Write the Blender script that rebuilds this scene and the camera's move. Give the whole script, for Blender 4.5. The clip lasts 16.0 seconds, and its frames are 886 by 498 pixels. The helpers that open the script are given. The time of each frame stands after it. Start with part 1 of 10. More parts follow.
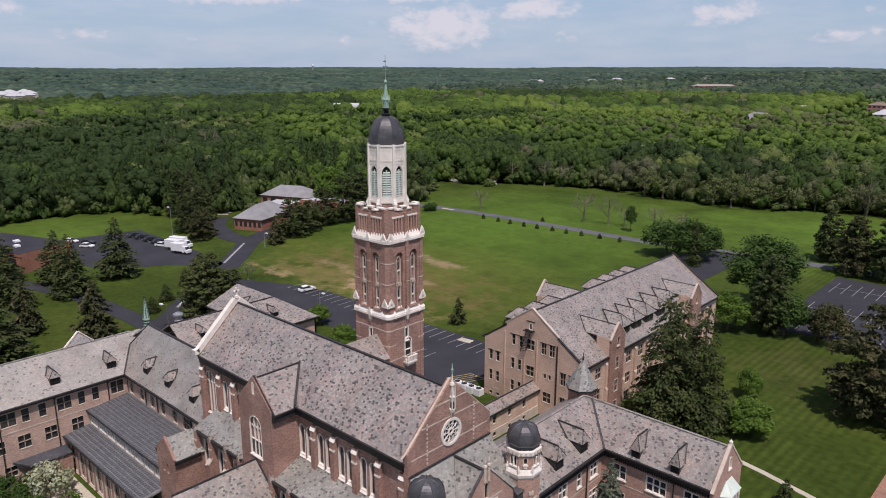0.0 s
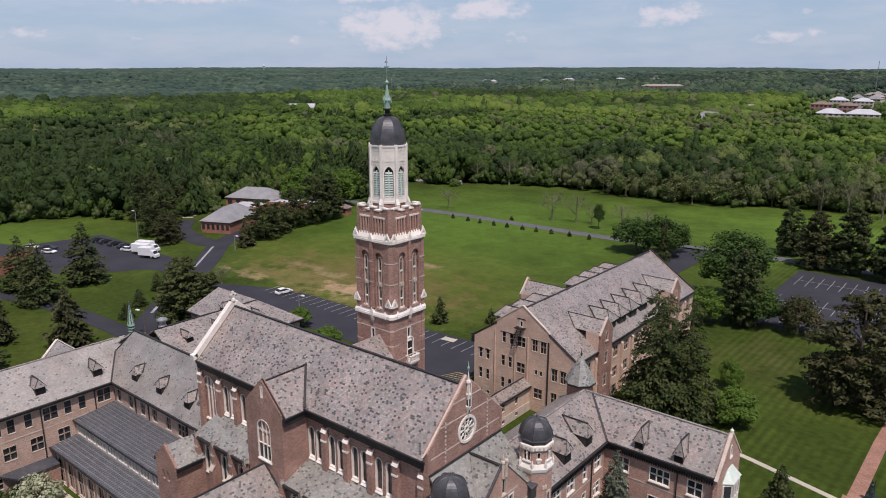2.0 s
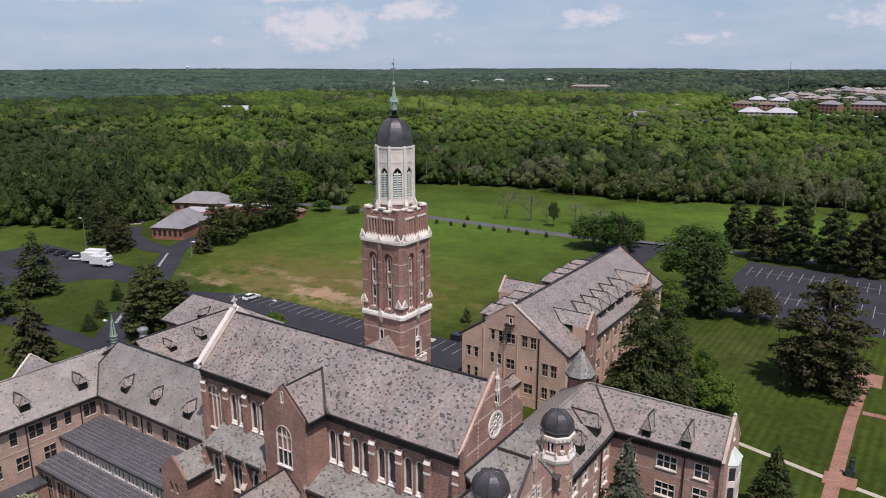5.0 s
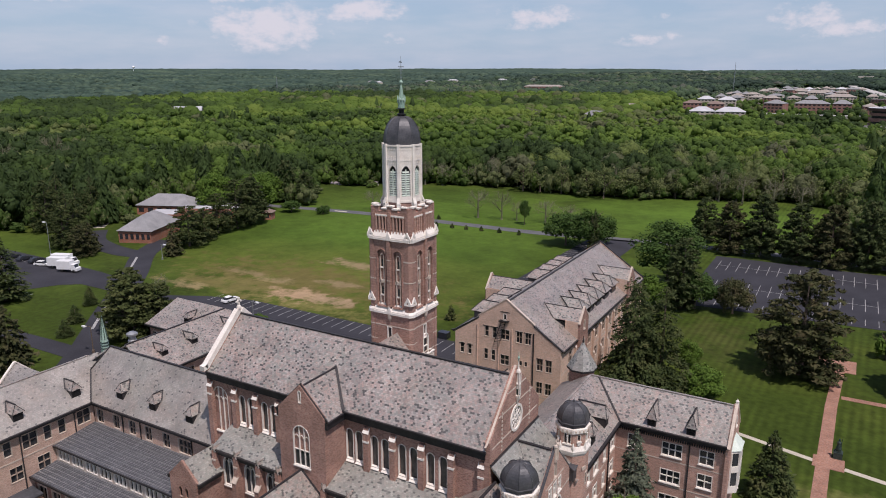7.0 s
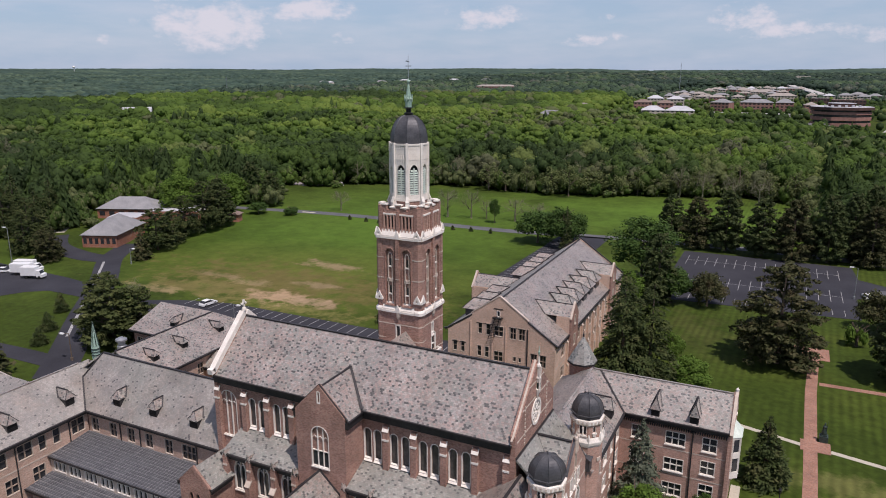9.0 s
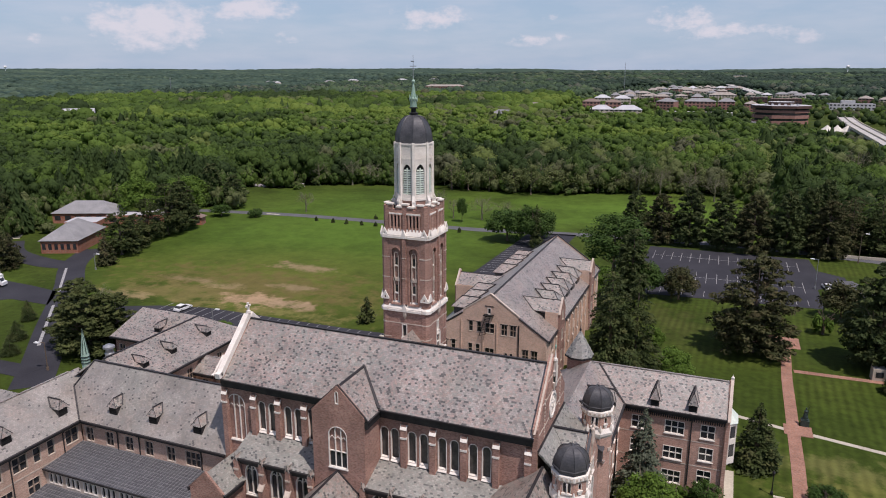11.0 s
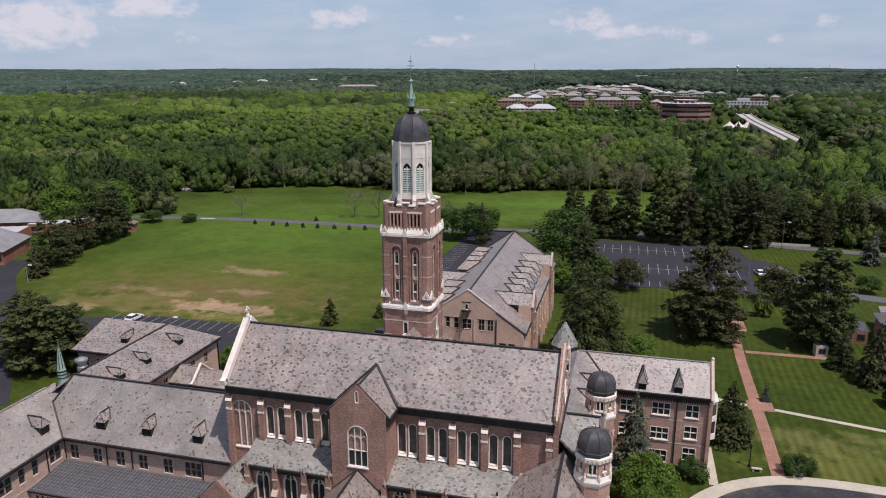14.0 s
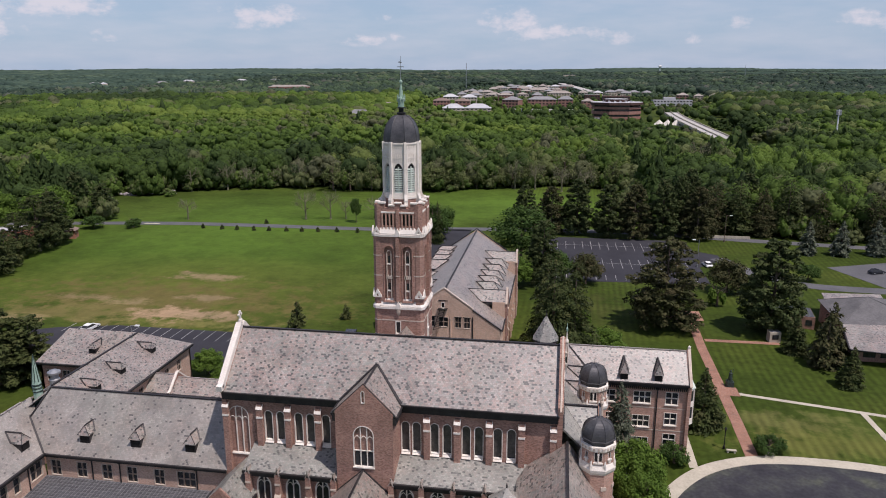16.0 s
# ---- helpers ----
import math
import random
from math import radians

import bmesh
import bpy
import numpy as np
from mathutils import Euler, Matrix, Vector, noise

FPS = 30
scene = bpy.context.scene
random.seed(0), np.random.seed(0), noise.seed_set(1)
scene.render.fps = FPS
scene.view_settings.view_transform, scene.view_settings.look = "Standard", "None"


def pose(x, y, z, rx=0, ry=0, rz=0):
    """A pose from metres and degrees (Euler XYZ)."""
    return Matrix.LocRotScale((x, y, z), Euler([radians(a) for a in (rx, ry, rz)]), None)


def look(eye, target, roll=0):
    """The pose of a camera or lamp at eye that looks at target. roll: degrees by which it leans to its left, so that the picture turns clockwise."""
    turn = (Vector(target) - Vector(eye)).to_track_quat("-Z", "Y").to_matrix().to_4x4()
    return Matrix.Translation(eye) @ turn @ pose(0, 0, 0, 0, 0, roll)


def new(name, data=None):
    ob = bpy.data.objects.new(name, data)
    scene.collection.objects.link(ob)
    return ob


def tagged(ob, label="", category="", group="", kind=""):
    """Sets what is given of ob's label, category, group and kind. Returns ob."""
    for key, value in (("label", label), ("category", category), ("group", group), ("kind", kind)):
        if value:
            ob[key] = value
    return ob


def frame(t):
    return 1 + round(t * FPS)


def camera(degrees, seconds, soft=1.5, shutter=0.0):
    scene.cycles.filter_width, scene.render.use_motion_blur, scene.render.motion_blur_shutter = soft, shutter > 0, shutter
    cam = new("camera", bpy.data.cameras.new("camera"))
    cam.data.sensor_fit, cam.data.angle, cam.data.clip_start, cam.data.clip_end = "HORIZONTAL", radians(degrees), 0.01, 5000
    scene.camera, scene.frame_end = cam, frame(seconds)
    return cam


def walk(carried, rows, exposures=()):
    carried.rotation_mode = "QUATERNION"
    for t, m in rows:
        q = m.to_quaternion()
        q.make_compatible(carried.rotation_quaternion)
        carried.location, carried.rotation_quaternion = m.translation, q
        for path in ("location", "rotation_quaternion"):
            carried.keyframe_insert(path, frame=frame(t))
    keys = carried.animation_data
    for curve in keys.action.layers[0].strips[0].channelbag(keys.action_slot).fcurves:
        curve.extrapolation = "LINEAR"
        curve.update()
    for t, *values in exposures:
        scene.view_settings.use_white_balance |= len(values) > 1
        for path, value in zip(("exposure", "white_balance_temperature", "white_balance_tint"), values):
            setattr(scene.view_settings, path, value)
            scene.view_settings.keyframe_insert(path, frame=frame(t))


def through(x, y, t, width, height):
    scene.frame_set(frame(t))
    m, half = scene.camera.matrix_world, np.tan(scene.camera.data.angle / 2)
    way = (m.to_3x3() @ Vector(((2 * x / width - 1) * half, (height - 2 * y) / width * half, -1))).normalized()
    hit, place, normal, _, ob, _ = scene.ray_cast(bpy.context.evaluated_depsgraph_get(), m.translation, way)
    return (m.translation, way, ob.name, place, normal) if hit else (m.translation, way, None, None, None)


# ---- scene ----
cam = camera(63.5, 16.0, 1.0)
METRES, EYE, TILT, LEAN, TURN = 58.0, 59.2, 0.0, 0.0, 43.1
ROWS = [
    (0.0, 0.0, 0.0, 0.0, 0.01, -14.22, -0.05),
    (0.5, -0.0264, -0.0021, 0.0, -0.93, -14.21, -0.06),
    (1.0, -0.0531, -0.0039, 0.0007, -1.87, -14.2, -0.06),
    (1.5, -0.0803, -0.0054, 0.0005, -2.79, -14.2, -0.06),
    (2.0, -0.1079, -0.0065, 0.0005, -3.73, -14.2, -0.06),
    (2.5, -0.1361, -0.0073, 0.0008, -4.7, -14.19, -0.05),
    (3.0, -0.1646, -0.0076, 0.0015, -5.65, -14.18, -0.04),
    (3.5, -0.1929, -0.0078, 0.0025, -6.6, -14.16, -0.04),
    (4.0, -0.2216, -0.0072, 0.0033, -7.5, -14.14, -0.02),
    (6.5, -0.372, 0.0037, -0.0019, -12.14, -14.1, -0.03),
    (7.0, -0.4031, 0.0072, -0.0027, -13.09, -14.09, -0.03),
    (7.5, -0.4346, 0.0112, -0.0033, -14.06, -14.08, -0.04),
    (8.0, -0.466, 0.0161, -0.0038, -15.04, -14.07, -0.04),
    (8.5, -0.4974, 0.022, -0.004, -16.02, -14.08, -0.03),
    (9.0, -0.5288, 0.0284, -0.0044, -17.01, -14.09, -0.04),
    (11.5, -0.6892, 0.0648, -0.0041, -22.3, -14.08, -0.01),
    (12.0, -0.7212, 0.0738, -0.0042, -23.39, -14.07, 0.01),
    (12.5, -0.7531, 0.0835, -0.0043, -24.53, -14.08, 0.02),
    (13.0, -0.7849, 0.0935, -0.0049, -25.8, -14.08, 0.01),
    (13.5, -0.8168, 0.1045, -0.0052, -27.05, -14.08, 0.02),
    (14.0, -0.8486, 0.116, -0.0048, -28.34, -14.09, 0.03),
    (14.5, -0.8802, 0.1285, -0.0044, -29.64, -14.09, 0.02),
    (15.0, -0.9118, 0.1413, -0.0037, -31.0, -14.09, 0.03),
    (15.5, -0.9431, 0.1553, -0.0032, -32.4, -14.09, 0.03),
    (16.0, -0.9738, 0.17, -0.0027, -33.82, -14.1, 0.05),
]
walk(cam, [(t, pose(0, 0, EYE, TILT, LEAN, TURN) @ pose(METRES * x, METRES * y, METRES * z, 90 + pitch, roll, yaw)) for t, x, y, z, yaw, pitch, roll in ROWS], [(0.0, 0.03, 6600, 20), (16.0, 0.03, 6600, 20)])

# ---- daylight ----
SUN = Vector((0.364, -0.241, 0.899)).normalized()
world = bpy.data.worlds.new("sky")
scene.world = world
world.use_nodes = True
wn, wl = world.node_tree.nodes, world.node_tree.links
wn.clear()
w_out = wn.new("ShaderNodeOutputWorld")
w_bg = wn.new("ShaderNodeBackground")
w_bg.inputs["Strength"].default_value = 0.095
w_sky = wn.new("ShaderNodeTexSky")
w_sky.sky_type = "NISHITA"
w_sky.sun_disc = False
w_sky.sun_elevation = math.asin(SUN.z)
w_sky.sun_rotation = math.atan2(SUN.x, SUN.y)
w_sky.air_density, w_sky.dust_density, w_sky.ozone_density = 1.0, 0.25, 3.0
# fair-weather cumulus low over the horizon: heaps with flat feet, and a thin veil between them
w_co = wn.new("ShaderNodeTexCoord")


def sky_math(op, a, b=None, c=None):
    """One sum on the sky's values; a, b and c are sockets or numbers."""
    node = wn.new("ShaderNodeMath")
    node.operation = op
    for socket, v in zip(node.inputs, (a, b, c)):
        if v is None:
            continue
        if isinstance(v, (int, float)):
            socket.default_value = v
        else:
            wl.new(v, socket)
    return node.outputs["Value"]


def sky_noise(vector, scale, detail, rough):
    node = wn.new("ShaderNodeTexNoise")
    node.inputs["Scale"].default_value, node.inputs["Detail"].default_value, node.inputs["Roughness"].default_value = scale, detail, rough
    wl.new(vector, node.inputs["Vector"])
    return node.outputs["Fac"]


w_sep = wn.new("ShaderNodeSeparateXYZ")
wl.new(w_co.outputs["Generated"], w_sep.inputs["Vector"])
w_az = sky_math("MULTIPLY", sky_math("ARCTAN2", sky_math("MULTIPLY", w_sep.outputs["X"], -1.0), w_sep.outputs["Y"]), 57.2958)
w_el = sky_math("MULTIPLY", sky_math("ARCSINE", w_sep.outputs["Z"]), 57.2958)
w_at = wn.new("ShaderNodeCombineXYZ")
wl.new(w_az, w_at.inputs["X"])
wl.new(w_el, w_at.inputs["Y"])
w_stretch = wn.new("ShaderNodeMapping")
w_stretch.inputs["Scale"].default_value = (1.0, 1.7, 1.0)
wl.new(w_at.outputs["Vector"], w_stretch.inputs["Vector"])
w_fluff = sky_noise(w_stretch.outputs["Vector"], 0.55, 9.0, 0.62)
# bearing and height of each heap, its half width and half height, in degrees, and how dense it is
HEAPS = [(43.2, 3.1, 5.6, 2.0, 1.0), (36.4, 4.3, 4.6, 1.0, 0.85), (22.9, 3.8, 3.6, 1.1, 0.8), (4.2, 3.5, 2.6, 1.2, 0.85), (1.4, 2.7, 4.6, 0.8, 0.75), (-3.6, 2.4, 2.0, 0.7, 0.6), (-12.4, 3.2, 1.3, 0.8, 0.55), (-9.2, 2.3, 0.9, 0.6, 0.6), (-20.4, 3.1, 2.3, 0.9, 0.75),
    (33.6, 2.2, 1.2, 0.7, 0.65), (14.6, 2.2, 3.2, 0.6, 0.6), (13.6, 3.7, 0.8, 0.4, 0.6), (68.6, 2.2, 2.8, 0.6, 0.55), (61.4, 2.0, 1.0, 0.4, 0.5), (50.8, 2.0, 0.8, 0.5, 0.55), (60.0, 5.2, 13.0, 0.9, 0.9), (75.0, 3.8, 3.0, 1.6, 0.8), (46.0, 5.3, 8.0, 0.8, 0.75)]
w_heap = 0.0
for az, el, wide, high, dense in HEAPS:
    place = wn.new("ShaderNodeMapping")
    place.inputs["Location"].default_value = (-az / wide, -el / high, 0)
    place.inputs["Scale"].default_value = (1 / wide, 1 / high, 0)
    wl.new(w_at.outputs["Vector"], place.inputs["Vector"])
    size = wn.new("ShaderNodeVectorMath")
    size.operation = "LENGTH"
    wl.new(place.outputs["Vector"], size.inputs[0])
    w_heap = sky_math("MAXIMUM", w_heap, sky_math("MULTIPLY", sky_math("MAXIMUM", sky_math("SUBTRACT", 1.15, size.outputs["Value"]), 0.0), dense))
# overhead the heaps go on at random
w_high = sky_math("MULTIPLY", sky_math("MULTIPLY", sky_math("GREATER_THAN", sky_noise(w_co.outputs["Generated"], 3.0, 6.0, 0.6), 0.55), sky_math("GREATER_THAN", w_el, 9.0)), 0.6)
w_body = sky_math("MULTIPLY_ADD", w_fluff, 2.6, -1.42)
w_cloud = wn.new("ShaderNodeMapRange")
w_cloud.interpolation_type = "SMOOTHSTEP"
w_cloud.inputs["From Min"].default_value, w_cloud.inputs["From Max"].default_value = -0.05, 0.85
w_cloud.inputs["To Max"].default_value = 0.8
wl.new(sky_math("ADD", sky_math("MAXIMUM", w_heap, w_high), sky_math("MULTIPLY", w_body, sky_math("MINIMUM", sky_math("MULTIPLY_ADD", sky_math("MAXIMUM", w_heap, w_high), 3.0, 0.12), 1.0))), w_cloud.inputs["Value"])
w_veil_map = wn.new("ShaderNodeMapping")
w_veil_map.inputs["Scale"].default_value = (0.35, 1.6, 1.0)
wl.new(w_at.outputs["Vector"], w_veil_map.inputs["Vector"])
w_veil = wn.new("ShaderNodeMapRange")
w_veil.inputs["From Min"].default_value, w_veil.inputs["From Max"].default_value = 0.36, 0.7
w_veil.inputs["To Max"].default_value = 0.24
wl.new(sky_noise(w_veil_map.outputs["Vector"], 0.5, 6.0, 0.55), w_veil.inputs["Value"])
w_mul = wn.new("ShaderNodeMath")
w_mul.operation = "MAXIMUM"
wl.new(w_cloud.outputs["Result"], w_mul.inputs[0])
wl.new(w_veil.outputs["Result"], w_mul.inputs[1])
# pale blue haze band low over the land
w_haze = wn.new("ShaderNodeMapRange")
w_haze.inputs["From Min"].default_value, w_haze.inputs["From Max"].default_value = 0.0, 0.30
w_haze.inputs["To Min"].default_value, w_haze.inputs["To Max"].default_value = 0.85, 0.0
wl.new(w_sep.outputs["Z"], w_haze.inputs["Value"])
w_low = wn.new("ShaderNodeMixRGB")
w_low.inputs["Color2"].default_value = (3.22, 4.72, 6.55, 1)
wl.new(w_haze.outputs["Result"], w_low.inputs["Fac"])
wl.new(w_sky.outputs["Color"], w_low.inputs["Color1"])
w_mix = wn.new("ShaderNodeMixRGB")
w_mix.inputs["Color2"].default_value = (7.3, 7.3, 7.8, 1)
wl.new(w_mul.outputs["Value"], w_mix.inputs["Fac"])
wl.new(w_low.outputs["Color"], w_mix.inputs["Color1"])
wl.new(w_mix.outputs["Color"], w_bg.inputs["Color"])
wl.new(w_bg.outputs["Background"], w_out.inputs["Surface"])

sun = new("sun", bpy.data.lights.new("sun", "SUN"))
sun.data.energy, sun.data.angle, sun.data.color = 3.9, radians(0.53), (1.0, 0.96, 0.91)
sun.matrix_world = look(SUN * 300, (0, 0, 0))

# ---- materials ----
def material(name, colors, scale=1.0, rough=0.8, metal=0.0, bump=0.0, bump_scale=None, detail=6.0, fine=None, fine_amount=0.25, spec=0.3):
    """A surface whose colour wanders between the given colours at one scale, with a finer grain over it."""
    m = bpy.data.materials.new(name)
    m.use_nodes = True
    n, l = m.node_tree.nodes, m.node_tree.links
    bsdf = n["Principled BSDF"]
    bsdf.inputs["Roughness"].default_value = rough
    bsdf.inputs["Metallic"].default_value = metal
    bsdf.inputs["Specular IOR Level"].default_value = spec
    geo = n.new("ShaderNodeNewGeometry")
    nz = n.new("ShaderNodeTexNoise")
    nz.inputs["Scale"].default_value = scale
    nz.inputs["Detail"].default_value = detail
    l.new(geo.outputs["Position"], nz.inputs["Vector"])
    ramp = n.new("ShaderNodeValToRGB")
    cr = ramp.color_ramp
    while len(cr.elements) < len(colors):
        cr.elements.new(0.5)
    for i, c in enumerate(colors):
        cr.elements[i].position = 0.28 + 0.44 * i / max(1, len(colors) - 1)
        cr.elements[i].color = (*c, 1)
    l.new(nz.outputs["Fac"], ramp.inputs["Fac"])
    out = ramp.outputs["Color"]
    f = n.new("ShaderNodeTexNoise")
    f.inputs["Scale"].default_value = fine or scale * 9
    f.inputs["Detail"].default_value = 3.0
    l.new(geo.outputs["Position"], f.inputs["Vector"])
    hsv = n.new("ShaderNodeHueSaturation")
    mr = n.new("ShaderNodeMapRange")
    mr.inputs["From Min"].default_value, mr.inputs["From Max"].default_value = 0.25, 0.75
    mr.inputs["To Min"].default_value, mr.inputs["To Max"].default_value = 1 - fine_amount, 1 + fine_amount
    l.new(f.outputs["Fac"], mr.inputs["Value"])
    l.new(mr.outputs["Result"], hsv.inputs["Value"])
    l.new(out, hsv.inputs["Color"])
    l.new(hsv.outputs["Color"], bsdf.inputs["Base Color"])
    if bump:
        b = n.new("ShaderNodeBump")
        b.inputs["Strength"].default_value = 0.6
        b.inputs["Distance"].default_value = bump
        if bump_scale:
            f2 = n.new("ShaderNodeTexNoise")
            f2.inputs["Scale"].default_value = bump_scale
            f2.inputs["Detail"].default_value = 4.0
            l.new(geo.outputs["Position"], f2.inputs["Vector"])
            l.new(f2.outputs["Fac"], b.inputs["Height"])
        else:
            l.new(f.outputs["Fac"], b.inputs["Height"])
        l.new(b.outputs["Normal"], bsdf.inputs["Normal"])
    return m


COURSED = set()


def piece_material(name, base, dark, light, size, rough=0.75, odd=None, joint=None, bump=0.01, joint_size=0.008, streak=0.2, tints=(), spec=0.3, coat=0.0, patches=()):
    """Small set pieces in courses (slates, bricks), each with its own tone; size = width, height of one piece in metres, laid on the UV map."""
    m = bpy.data.materials.new(name)
    COURSED.add(name)
    m.use_nodes = True
    n, l = m.node_tree.nodes, m.node_tree.links
    bsdf = n["Principled BSDF"]
    bsdf.inputs["Roughness"].default_value = rough
    bsdf.inputs["Specular IOR Level"].default_value = spec
    bsdf.inputs["Coat Weight"].default_value, bsdf.inputs["Coat Roughness"].default_value = coat, 0.4
    uv = n.new("ShaderNodeUVMap")
    br = n.new("ShaderNodeTexBrick")
    br.offset = 0.5
    br.inputs["Color1"].default_value = (0, 0, 0, 1)
    br.inputs["Color2"].default_value = (1, 1, 1, 1)
    br.inputs["Mortar"].default_value = (0.5, 0.5, 0.5, 1)
    br.inputs["Scale"].default_value = 1.0
    br.inputs["Brick Width"].default_value, br.inputs["Row Height"].default_value = size
    br.inputs["Mortar Size"].default_value = joint_size
    br.inputs["Mortar Smooth"].default_value = 0.1
    br.inputs["Bias"].default_value = 0.0
    l.new(uv.outputs["UV"], br.inputs["Vector"])
    ramp = n.new("ShaderNodeValToRGB")
    cr = ramp.color_ramp
    cr.interpolation = "LINEAR"
    cr.elements[0].position, cr.elements[0].color = 0.0, (*dark, 1)
    cr.elements[1].position, cr.elements[1].color = 1.0, (*light, 1)
    if odd:
        cr.elements[0].color = (*odd, 1)
        e = cr.elements.new(0.10)
        e.color = (*odd, 1)
        e = cr.elements.new(0.125)
        e.color = (*dark, 1)
    e = cr.elements.new(0.5)
    e.color = (*base, 1)
    for pos, c in tints:
        e = cr.elements.new(pos)
        e.color = (*c, 1)
    l.new(br.outputs["Color"], ramp.inputs["Fac"])
    mix = n.new("ShaderNodeMixRGB")
    mix.inputs["Color2"].default_value = (*(joint or tuple(0.4 * c for c in base)), 1)
    l.new(br.outputs["Fac"], mix.inputs["Fac"])
    l.new(ramp.outputs["Color"], mix.inputs["Color1"])
    geo = n.new("ShaderNodeNewGeometry")
    nz = n.new("ShaderNodeTexNoise")
    nz.inputs["Scale"].default_value = 0.35
    nz.inputs["Detail"].default_value = 7.0
    l.new(geo.outputs["Position"], nz.inputs["Vector"])
    mr = n.new("ShaderNodeMapRange")
    mr.inputs["From Min"].default_value, mr.inputs["From Max"].default_value = 0.3, 0.7
    mr.inputs["To Min"].default_value, mr.inputs["To Max"].default_value = 1 - streak, 1 + streak
    l.new(nz.outputs["Fac"], mr.inputs["Value"])
    hsv = n.new("ShaderNodeHueSaturation")
    l.new(mr.outputs["Result"], hsv.inputs["Value"])
    col = mix.outputs["Color"]
    # broad patches where the lot was of another tint
    for k, (c, amount, scale) in enumerate(patches):
        wide = n.new("ShaderNodeTexNoise")
        wide.noise_dimensions = "4D"
        wide.inputs["W"].default_value = 3.7 * k
        wide.inputs["Scale"].default_value = scale
        wide.inputs["Detail"].default_value = 5.0
        wide.inputs["Roughness"].default_value = 0.65
        l.new(geo.outputs["Position"], wide.inputs["Vector"])
        reach = n.new("ShaderNodeMapRange")
        reach.inputs["From Min"].default_value, reach.inputs["From Max"].default_value = 0.46, 0.66
        reach.inputs["To Max"].default_value = amount
        l.new(wide.outputs["Fac"], reach.inputs["Value"])
        tint = n.new("ShaderNodeMixRGB")
        tint.blend_type = "MULTIPLY"
        tint.inputs["Color2"].default_value = (*c, 1)
        l.new(reach.outputs["Result"], tint.inputs["Fac"])
        l.new(col, tint.inputs["Color1"])
        col = tint.outputs["Color"]
    l.new(col, hsv.inputs["Color"])
    l.new(hsv.outputs["Color"], bsdf.inputs["Base Color"])
    b = n.new("ShaderNodeBump")
    b.inputs["Strength"].default_value, b.inputs["Distance"].default_value = 0.5, bump
    inv = n.new("ShaderNodeMath")
    inv.operation = "SUBTRACT"
    inv.inputs[0].default_value = 1.0
    l.new(br.outputs["Fac"], inv.inputs[1])
    l.new(inv.outputs["Value"], b.inputs["Height"])
    l.new(b.outputs["Normal"], bsdf.inputs["Normal"])
    return m


SLATE = piece_material("roof slate", (0.262, 0.226, 0.199), (0.20, 0.17, 0.15), (0.37, 0.318, 0.282), (0.30, 0.235), rough=0.46, odd=(0.064, 0.060, 0.054), bump=0.014, joint=(0.13, 0.115, 0.104), tints=((0.3, (0.345, 0.252, 0.218)), (0.62, (0.214, 0.214, 0.186)), (0.8, (0.30, 0.262, 0.236))), spec=1.0, streak=0.2, coat=0.6, patches=(((1.0, 0.87, 0.8), 0.6, 0.22), ((0.84, 0.93, 0.88), 0.6, 0.16)))
SLATE_WEST = piece_material("tan-grey roof slate", (0.270, 0.242, 0.212), (0.225, 0.200, 0.175), (0.325, 0.290, 0.255), (0.30, 0.235), rough=0.5, bump=0.014, joint=(0.165, 0.148, 0.132), tints=((0.035, (0.075, 0.066, 0.060)), (0.05, (0.22, 0.196, 0.172)), (0.62, (0.248, 0.236, 0.21)), (0.8, (0.30, 0.262, 0.232))), spec=1.0, streak=0.22, coat=0.6, patches=(((1.0, 0.88, 0.8), 0.6, 0.22), ((0.84, 0.93, 0.88), 0.6, 0.16)))
SLATE_WEST.node_tree.nodes["Color Ramp"].color_ramp.elements[0].color = (0.07, 0.06, 0.055, 1)
ROOF_OF = {"west_wing": SLATE_WEST, "dormitory_wing": SLATE_WEST}
SLATE_GREEN = piece_material("grey-green roof slate", (0.232, 0.222, 0.196), (0.18, 0.174, 0.155), (0.32, 0.302, 0.266), (0.30, 0.235), rough=0.5, odd=(0.07, 0.07, 0.063), bump=0.012, joint=(0.135, 0.137, 0.122), tints=((0.3, (0.25, 0.225, 0.195)), (0.62, (0.205, 0.21, 0.18))), spec=1.0, streak=0.18, coat=0.6)
BRICK = piece_material("red-brown brick", (0.335, 0.186, 0.143), (0.225, 0.122, 0.094), (0.43, 0.247, 0.192), (0.24, 0.09), rough=0.9, joint=(0.36, 0.265, 0.215), streak=0.2, patches=(((0.82, 0.8, 0.82), 0.7, 0.5),))
BRICK_TAN = piece_material("tan-brown brick", (0.49, 0.318, 0.245), (0.375, 0.24, 0.18), (0.58, 0.39, 0.305), (0.22, 0.075), rough=0.9, joint=(0.47, 0.37, 0.3), streak=0.14)
BRICK_BUFF = piece_material("buff-brown brick", (0.62, 0.42, 0.315), (0.49, 0.33, 0.245), (0.71, 0.495, 0.38), (0.22, 0.075), rough=0.9, joint=(0.55, 0.44, 0.35), streak=0.14)
BRICK_MID = piece_material("pinkish-brown brick", (0.47, 0.275, 0.212), (0.36, 0.2, 0.152), (0.565, 0.345, 0.27), (0.22, 0.075), rough=0.9, joint=(0.42, 0.32, 0.26), streak=0.14)
BRICK_RED = piece_material("plain red brick", (0.33, 0.12, 0.07), (0.26, 0.09, 0.055), (0.38, 0.15, 0.09), (0.22, 0.075), rough=0.9, joint=(0.3, 0.22, 0.18), streak=0.12)
